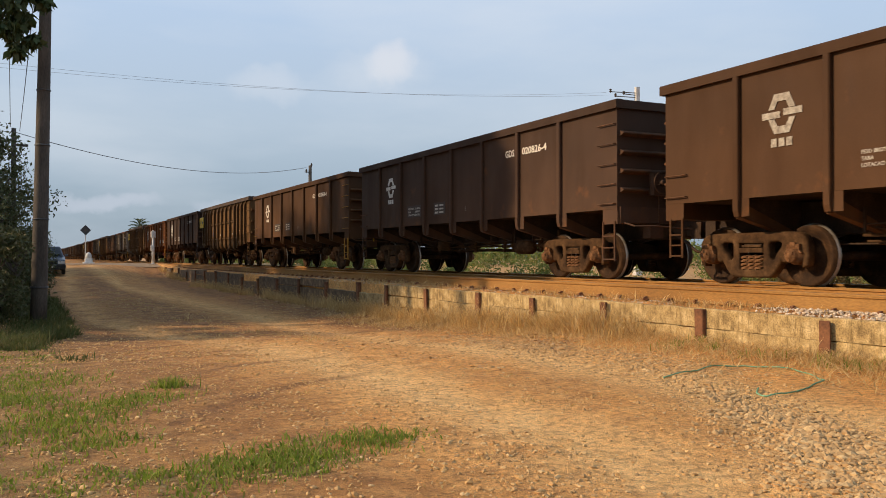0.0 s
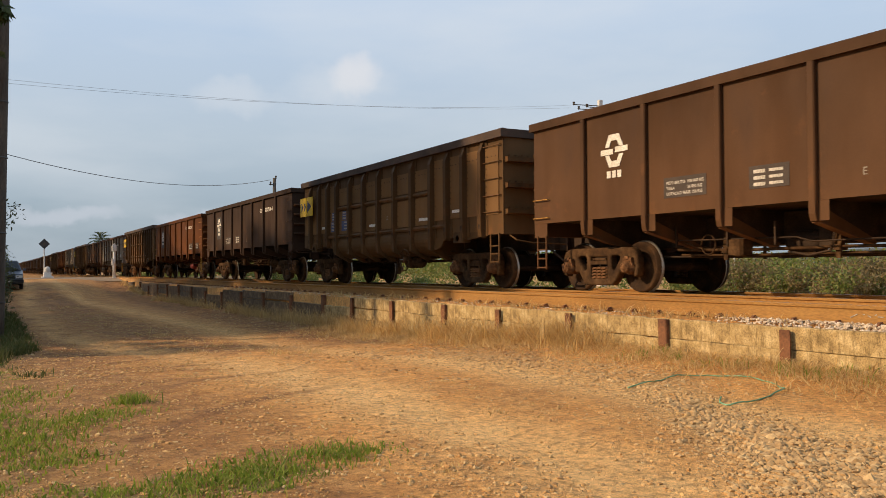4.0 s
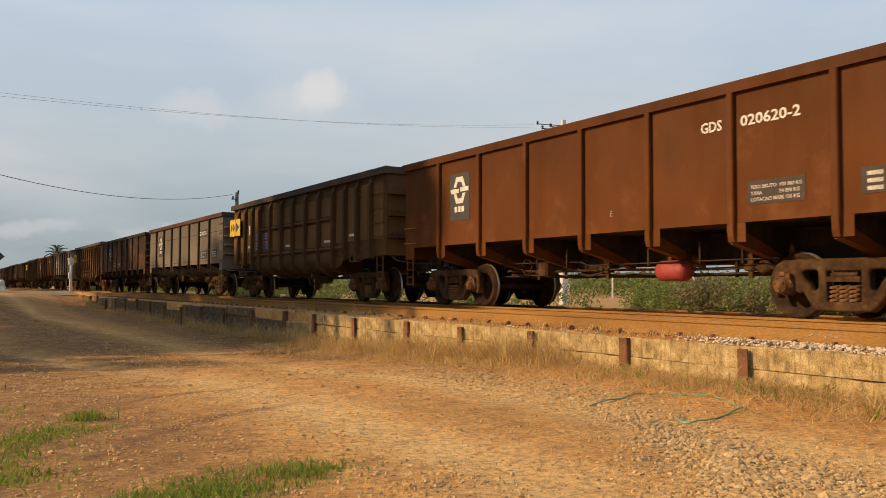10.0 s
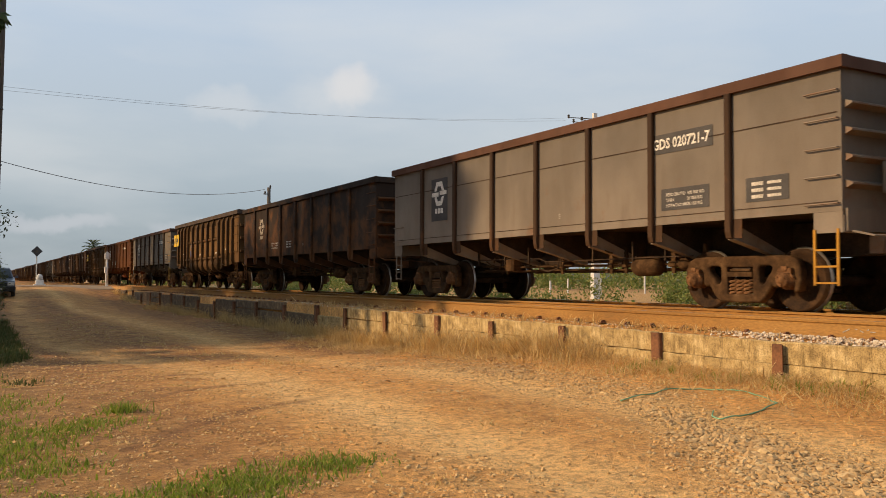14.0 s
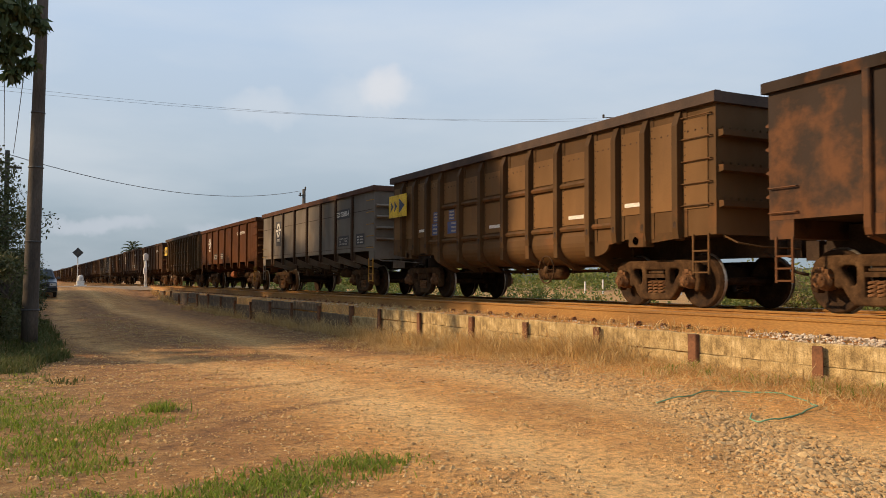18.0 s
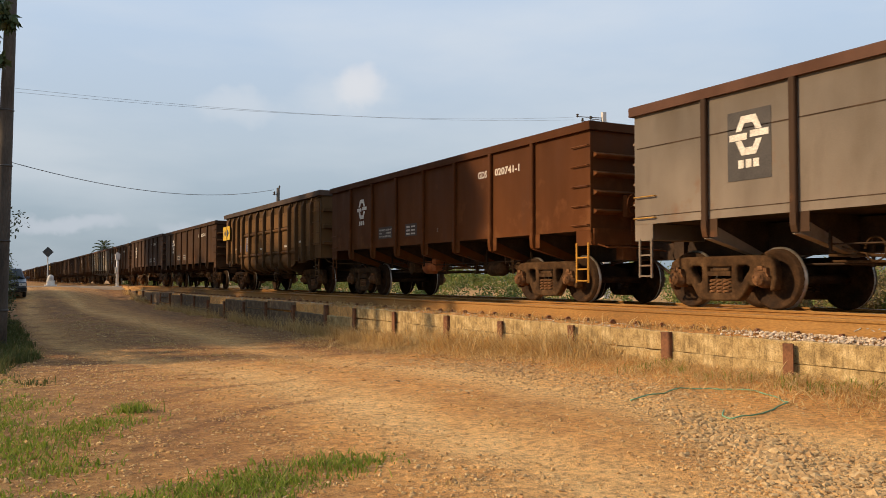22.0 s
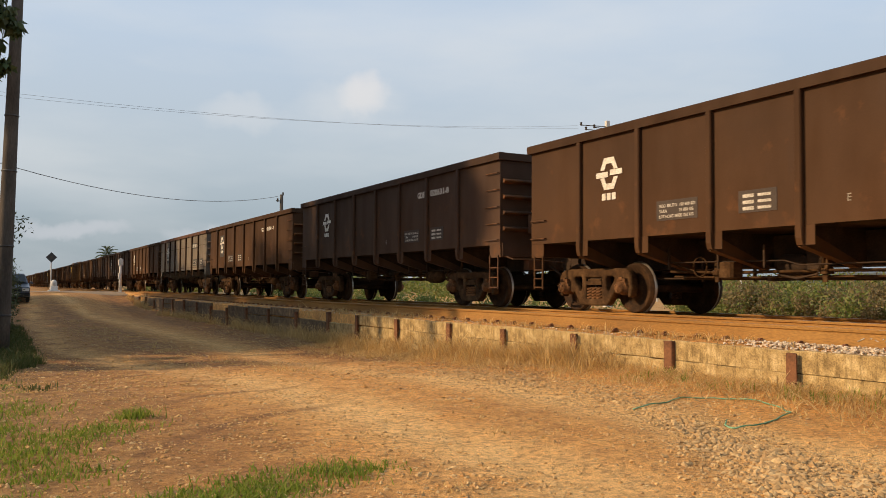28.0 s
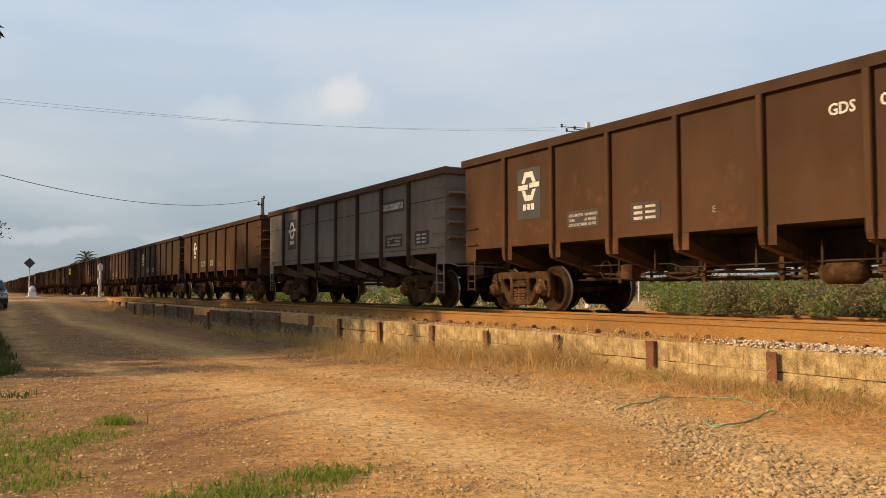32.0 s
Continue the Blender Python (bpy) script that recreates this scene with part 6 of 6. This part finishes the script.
def far_side():
    r = random.Random(23)
    scrub_belt("field_bushes", "bright green bushes in the field beyond the track", [(33 + r.uniform(-2.5, 2.5), 31 + r.uniform(-4, 3.5), r.uniform(0.8, 1.5), 1.4) for k in range(26)], 17000, 0.16, "bush", 51)
    scrub_belt("field_scrub", "tangled brown and green scrub beyond the track", [(29 + r.uniform(-2, 4), 21 + r.uniform(-7, 6), r.uniform(1.0, 1.9), 1.5) for k in range(40)], 26000, 0.15, "scrub", 52)
    scrub_belt("green_scrub", "green scrub mixed into the dry thicket", [(28 + r.uniform(-2, 4), 22 + r.uniform(-8, 6), r.uniform(0.8, 1.6), 1.2) for k in range(26)], 14000, 0.15, "bush", 53)
    scrub_belt("trackside_bushes", "low bushes along the far side of the track", [(19 + r.uniform(-1.5, 3), 26 + 40 * r.random(), r.uniform(0.5, 1.5), 1.2) for k in range(46)], 20000, 0.14, "bush", 54)
    far = []
    for k in range(190):
        a = radians(r.uniform(8, 62))
        d = r.uniform(105, 180)
        far.append((d * math.sin(a), d * math.cos(a), r.uniform(2.0, 4.4), 4.0))
    scrub_belt("tree_line", "distant dull green tree line beyond the dry field", far, 42000, 0.55, "bush", 55)


far_side()


def palm():
    t = thing("palm_tree", "distant palm tree with a round crown of fronds", "palm", at=pose(22.0, 199.0, 0))
    bm = bmesh.new()
    tube(bm, [(0, 0, -0.2), (0.2, 0, 4), (0.1, 0, 7.6)], [0.22, 0.16, 0.14], 8)
    part("trunk", mesh_of("trunk", bm, "bark"), t)
    frond = bmesh.new()
    for k in range(12):
        a, b = 0.16 * k, 0.16 * (k + 1)
        for s in (-1, 1):
            x = 2.6 * k / 12
            z = 0.9 * math.sin(2.2 * k / 12) - 0.75 * (k / 12) ** 2
            quad(frond, [(x, 0, z), (x + 0.25, s * 0.38 * (1 - 0.5 * k / 12), z - 0.22), (x + 0.34, s * 0.36 * (1 - 0.5 * k / 12), z - 0.24), (x + 0.16, 0, z)])
    me = mesh_of("frond", frond, "leaf")
    for k in range(54):
        part("frond", me, t, (0.1, 0, 7.6), turn=pose(0, 0, 0, 0, -60 + 22 * (k % 6), 360 * k / 54 + 7 * (k % 6)))


palm()


# ---- poles, wires and markers ----
def sag_wire(name, a, b, drop, label, r=0.012):
    bm = bmesh.new()
    a, b = Vector(a), Vector(b)
    tube(bm, [a.lerp(b, k / 24) - Vector((0, 0, 4 * drop * (k / 24) * (1 - k / 24))) for k in range(25)], r, 4)
    thing(name, label, "cable", me=mesh_of(name, bm, "wire"))


def poles():
    p = thing("utility_pole", "weathered dark timber utility pole beside the dirt road", "utility pole", at=pose(0.20, 22.1, 0.0, 0, 0.9, 0))
    bm = bmesh.new()
    lathe(bm, [(0.185, -0.4), (0.18, 0.5), (0.165, 2.5), (0.135, 6.5), (0.105, 10.2), (0.0, 10.22)], "z", (0, 0, 0), 14)
    part("shaft", mesh_of("shaft", bm, "pole"), p)
    for z in (0.55, 2.15, 3.9, 5.2):
        bm = bmesh.new()
        r = 0.192 - 0.0085 * z
        lathe(bm, [(r, -0.02), (r + 0.012, -0.015), (r + 0.012, 0.015), (r, 0.02)], "z", (0, 0, z), 14)
        part("band", mesh_of("band", bm, "signback"), p, label="dark metal band")
    bm = bmesh.new()
    box(bm, -0.9, 0.9, -0.05, 0.05, 9.5, 9.62)
    part("crossarm", mesh_of("crossarm", bm, "pole"), p)

    p = thing("utility_pole", "thin grey utility pole rising behind the hedge", "utility pole", at=pose(-0.62, 40.0, 0.0))
    bm = bmesh.new()
    lathe(bm, [(0.13, -0.3), (0.09, 6.7), (0.0, 6.72)], "z", (0, 0, 0), 10)
    part("shaft", mesh_of("shaft", bm, "pole"), p)
    bm = bmesh.new()
    box(bm, -0.1, 0.55, -0.04, 0.04, 5.95, 6.05)
    part("crossarm", mesh_of("crossarm", bm, "pole"), p)

    p = thing("utility_pole", "dark wooden pole with an insulator beyond the track", "utility pole", at=pose(18.2, 59.2, 0.0))
    bm = bmesh.new()
    lathe(bm, [(0.16, -0.3), (0.12, 7.9), (0.0, 7.92)], "z", (0, 0, 0), 10)
    part("shaft", mesh_of("shaft", bm, "pole"), p)
    for x, z in ((-0.28, 7.55), (0.1, 8.0)):
        bm = bmesh.new()
        lathe(bm, [(0.02, -0.2), (0.07, -0.1), (0.05, -0.05), (0.075, 0.0), (0.04, 0.08), (0.0, 0.09)], "z", (x, 0, z), 8)
        part("insulator", mesh_of("insulator", bm, "pole"), p)
    bm = bmesh.new()
    box(bm, -0.4, 0.1, -0.03, 0.03, 7.4, 7.46)
    part("bracket", mesh_of("bracket", bm, "pole"), p)
    bm = bmesh.new()
    tube(bm, [(0.1, 0, 7.0), (0.75, 0, 3.0), (0.75, 0, 0)], 0.02, 4)
    part("stay_wire", mesh_of("stay_wire", bm, "wire"), p)

    p = thing("utility_pole", "tall white concrete power pole in the far field", "utility pole", at=pose(36.6, 45.3, 0.0))
    bm = bmesh.new()
    prism(bm, [(-0.26, -0.2), (0.26, -0.2), (0.26, 0.2), (-0.26, 0.2)], "z", -0.3, 0.1)
    solid(bm, [(-0.26, -0.2, 0.1), (0.26, -0.2, 0.1), (0.26, 0.2, 0.1), (-0.26, 0.2, 0.1)], [(-0.14, -0.1, 12.7), (0.14, -0.1, 12.7), (0.14, 0.1, 12.7), (-0.14, 0.1, 12.7)])
    part("shaft", mesh_of("shaft", bm, "pale"), p)
    for x, z in ((-1.3, 12.1), (-0.8, 12.25), (-1.6, 12.4)):
        bm = bmesh.new()
        tube(bm, [(-0.1, 0, z - 0.1), (x, -x * 0.5, z)], 0.03, 5)
        lathe(bm, [(0.02, -0.16), (0.1, -0.08), (0.05, -0.02), (0.1, 0.05), (0.03, 0.1)], "z", (x, -x * 0.5, z + 0.1), 8)
        part("insulator", mesh_of("insulator", bm, "pole"), p)
    sag_wire("power_line", (34.9, 46.3, 12.2), (-11.0, 38.0, 9.35), 0.9, "thin dark power line crossing the sky", 0.0055)
    sag_wire("power_line", (34.6, 46.0, 12.3), (-11.0, 37.6, 9.0), 0.9, "second thin power line just below the first", 0.0055)
    sag_wire("telephone_cable", (17.9, 59.2, 7.75), (-0.6, 40.0, 6.55), 0.95, "sagging dark cable between two poles", 0.016)
    sag_wire("service_cable", (-0.5, 22.1, 9.6), (-0.75, 40.0, 6.75), 0.1, "thin cable from the near pole to the hedge pole", 0.012)
    sag_wire("service_cable", (0.15, 22.1, 8.4), (-0.4, 40.0, 6.6), 0.2, "lower thin cable between pole and hedge pole", 0.012)
    bm = bmesh.new()
    lathe(bm, [(0.10, -0.3), (0.07, 10.8), (0.0, 10.82)], "z", (0, 0, 0), 8)
    q = thing("utility_pole", "grey pole that carries the power lines behind trees", "utility pole", at=pose(-11.0, 37.8, 0))
    part("shaft", mesh_of("shaft", bm, "pole"), q)
    post = bmesh.new()
    box(post, -0.07, 0.07, -0.07, 0.07, -0.2, 2.2, 0, 0.02)
    me = mesh_of("fence_post", post, "pale")
    for x, y, h in ((57.9, 64.0, 1.25), (57.0, 52.6, 1.1), (49.5, 60.5, 0.7), (53, 70, 0.7), (62.0, 55.5, 0.8), (45, 62, 0.6), (60, 48, 0.8)):
        o = thing("fence_post", "slim white concrete post in the dry field", "post", "field posts", me=me)
        o.matrix_basis = pose(x, y, 0) @ Matrix.Diagonal((1, 1, h, 1))


poles()


def crossing():
    s = thing("warning_sign", "diamond crossing sign seen from its dark back", "road sign", at=pose(4.05, 74.0, 0.74))
    bm = bmesh.new()
    lathe(bm, [(0.045, -0.3), (0.045, 3.0)], "z", (0, 0, 0), 8)
    part("post", mesh_of("post", bm, "pale"), s)
    bm = bmesh.new()
    prism(bm, [(0, -0.42), (0.42, 0), (0, 0.42), (-0.42, 0)], "y", -0.06, -0.045)
    part("plate", mesh_of("plate", bm, "signback"), s, (0, 0, 2.72))
    bm = bmesh.new()
    prism(bm, [(0, -0.14), (0.14, 0), (0, 0.14), (-0.14, 0)], "y", -0.075, -0.062)
    part("stiffener", mesh_of("stiffener", bm, "pole"), s, (0, 0, 2.72))
    b = thing("bell_box", "whitewashed crossing bell on a stepped concrete base", "bell", at=pose(4.25, 73.4, 0.70))
    bm = bmesh.new()
    box(bm, -0.42, 0.42, -0.42, 0.42, -0.2, 0.18, 0, 0.03)
    box(bm, -0.28, 0.28, -0.28, 0.28, 0.18, 0.5, 0, 0.03)
    part("base", mesh_of("base", bm, "whitewash"), b)
    bm = bmesh.new()
    lathe(bm, [(0.0, 0.5), (0.2, 0.5), (0.24, 0.62), (0.2, 0.85), (0.1, 0.95), (0.0, 0.97)], "z", (0, 0, 0), 12)
    part("bell", mesh_of("bell", bm, "pale"), b)
    p = thing("crossing_post", "white crossing signal post on a white footing", "signal post", at=pose(8.25, 66.0, 0.74))
    bm = bmesh.new()
    box(bm, -0.3, 0.3, -0.3, 0.3, -0.4, 0.06, 0, 0.03)
    part("footing", mesh_of("footing", bm, "whitewash"), p)
    bm = bmesh.new()
    lathe(bm, [(0.11, 0.05), (0.085, 2.2)], "z", (0, 0, 0), 10)
    part("post", mesh_of("post", bm, "whitewash"), p)
    bm = bmesh.new()
    box(bm, -0.17, 0.17, -0.14, 0.14, 2.0, 2.38, 0, 0.04)
    prism(bm, [(-0.2, 2.38), (0.2, 2.38), (0.0, 2.55)], "y", -0.14, 0.14)
    part("lamp_head", mesh_of("lamp_head", bm, "pale"), p)
    bm = bmesh.new()
    box(bm, -0.16, -0.09, -0.12, 0.12, 1.0, 1.45)
    part("bracket", mesh_of("bracket", bm, "whitewash"), p)


crossing()


def crossing_road():
    """Pale worn road that climbs over the track at the level crossing."""
    xs, ys = [-9 + 0.6 * k for k in range(30)], [63.0 + 1.1 * k for k in range(11)]
    bm = bmesh.new()
    g = [[bm.verts.new((x, y + 0.25 * math.sin(1.3 * x), ground_z(x, y) + 0.02)) for x in xs] for y in ys]
    for p, q in zip(g, g[1:]):
        for i in range(len(xs) - 1):
            bm.faces.new((p[i], p[i + 1], q[i + 1], q[i]))
    tagged(new("road", mesh_of("road", bm, "worn_road")), "pale worn road rising to the level crossing", "road", kind="structure")


M["worn_road"] = rough_mat("worn_road", (0.19, 0.13, 0.075), (0.27, 0.19, 0.115), (0.35, 0.26, 0.165), 0.8, 0.95, fine=12)
crossing_road()


def car():
    """Small dark pickup, parked facing the eye."""
    c = thing("parked_car", "blue-grey car parked on the dirt road, facing here", "car", at=pose(1.0, 53.5, ground_z(1.0, 54.3) - 0.01, 3.0, 0, 0) @ Matrix.Scale(1.03, 4))
    m, nt, b = material("car_paint", 0.32)
    col = stops(nt, noise_of(nt, 2.0, 4, place(nt)), [(0.3, (0.045, 0.055, 0.075)), (0.7, (0.075, 0.09, 0.12))])
    nt.links.new(col, b.inputs["Base Color"])
    b.inputs["Coat Weight"].default_value = 0.3
    M["car"] = m
    g, nt, b = material("car_glass", 0.08)
    b.inputs["Base Color"].default_value = (0.05, 0.06, 0.07, 1)
    b.inputs["Specular IOR Level"].default_value = 0.9
    M["car_glass"] = g
    M["rubber"] = rough_mat("rubber", (0.012, 0.012, 0.012), (0.02, 0.02, 0.02), (0.03, 0.029, 0.028), 4.0, 0.9)
    bm = bmesh.new()
    prof = [(0.0, 0.38), (0.0, 0.72), (0.08, 0.86), (1.05, 0.98), (1.15, 1.0), (4.1, 1.0), (4.25, 0.9), (4.3, 0.45), (4.1, 0.32), (0.15, 0.30)]
    solid(bm, [(-0.84, y, z) for y, z in prof], [(0.84, y, z) for y, z in prof])
    solid(bm, [(-0.80, 1.05, 0.99), (0.80, 1.05, 0.99), (0.80, 3.6, 0.99), (-0.80, 3.6, 0.99)], [(-0.62, 1.75, 1.50), (0.62, 1.75, 1.50), (0.64, 3.1, 1.50), (-0.64, 3.1, 1.50)])
    bmesh.ops.bevel(bm, geom=bm.edges[:], offset=0.035, segments=2, affect="EDGES")
    part("body", mesh_of("body", bm, "car"), c)
    bm = bmesh.new()
    quad(bm, [(-0.70, 1.10, 1.04), (0.70, 1.10, 1.04), (0.57, 1.66, 1.46), (-0.57, 1.66, 1.46)])
    bmesh.ops.solidify(bm, geom=bm.faces[:], thickness=0.02)
    part("windscreen", mesh_of("windscreen", bm, "car_glass"), c, (0, -0.03, 0.03))
    for s in (-1, 1):
        bm = bmesh.new()
        box(bm, -0.17, 0.17, -0.03, 0.05, -0.08, 0.08, 0, 0.02)
        part("headlight", mesh_of("headlight", bm, "pale"), c, (s * 0.63, 0.0, 0.72), "clear headlight")
        bm = bmesh.new()
        box(bm, -0.09, 0.09, -0.05, 0.05, -0.06, 0.06, 0, 0.02)
        part("mirror", mesh_of("mirror", bm, "car"), c, (s * 0.93, 1.25, 1.05))
        for y in (0.75, 3.45):
            bm = bmesh.new()
            lathe(bm, [(0.0, -0.1), (0.2, -0.1), (0.3, -0.095), (0.33, -0.06), (0.33, 0.06), (0.3, 0.095), (0.2, 0.1), (0.0, 0.1)], "x", (0, 0, 0), 20)
            part("wheel", mesh_of("wheel", bm, "rubber"), c, (s * 0.76, y, 0.32))
    bm = bmesh.new()
    box(bm, -0.42, 0.42, -0.02, 0.03, 0.62, 0.78)
    part("grille", mesh_of("grille", bm, "rubber"), c, (0, -0.01, 0))
    bm = bmesh.new()
    box(bm, -0.86, 0.86, -0.10, 0.05, 0.36, 0.55, 0, 0.04)
    part("bumper", mesh_of("bumper", bm, "rubber"), c)
    bm = bmesh.new()
    box(bm, -0.2, 0.2, -0.115, -0.1, 0.42, 0.53)
    part("plate", mesh_of("plate", bm, "pale"), c)


car()


def distance():
    """Low hills on the horizon; their blue is haze put into the colour."""
    bm = bmesh.new()
    prev = None
    for k in range(121):
        a = radians(-30 + k)
        h = 12 + 26 * max(0, hill_noise(k, 0, 0.06, 3.0) + 0.3) + 20 * smooth(62, 78, k) * (1 - smooth(86, 105, k))
        d = 2300
        cur = (bm.verts.new((d * math.sin(a), d * math.cos(a), -5)), bm.verts.new((d * math.sin(a), d * math.cos(a), h)), bm.verts.new((1.3 * d * math.sin(a), 1.3 * d * math.cos(a), -5)))
        if prev:
            bm.faces.new((prev[0], cur[0], cur[1], prev[1]))
            bm.faces.new((prev[1], cur[1], cur[2], prev[2]))
        prev = cur
    tagged(new("backdrop_hills", mesh_of("backdrop_hills", bm, "hill")), "low hills on the horizon, coloured blue for haze", "hills", kind="structure")


distance()


# ---- what moves ----
# seconds, metres that the train has rolled towards the eye
ROLLED = [
    (0, -0.00), (1, 6.48), (2, 12.95), (3, 19.37), (4, 25.76), (4.5, 28.95), (6.5, 41.72), (7, 44.92),
    (8, 51.28), (9, 57.63), (10, 64.01), (11, 70.42), (12, 76.86), (13, 83.25), (14, 89.70), (15, 96.12),
    (15.5, 99.31), (17.5, 111.96), (18, 115.13), (19, 121.58), (20, 128.05), (21, 134.48), (22, 140.92), (23, 147.33),
    (24, 153.78), (25, 160.26), (25.5, 163.58), (27.5, 177.09), (28, 180.43), (29, 187.04), (30, 193.71), (31, 200.33),
    (32, 206.91),
]


def rolled(t):
    for (a, u), (b, v) in zip(ROLLED, ROLLED[1:]):
        if t <= b:
            break
    return u + (v - u) * (t - a) / (b - a)


def motions():
    for w, y in WAGONS:
        walk(w, [(t, pose(11.05, y - s, RAIL_TOP)) for t, s in ROLLED])
    ticks = [i / 15 for i in range(481)]
    turns = [(t, math.degrees(rolled(t) / AXLE_R)) for t in ticks]
    for w, y in WAGONS[:18]:
        for b in w.children:
            if b.name.startswith("bogie"):
                for o in b.children:
                    if o.name.startswith("wheelset"):
                        p = o.location.copy()
                        walk(o, [(t, pose(p.x, p.y, p.z, a, 0, 0)) for t, a in turns])


motions()
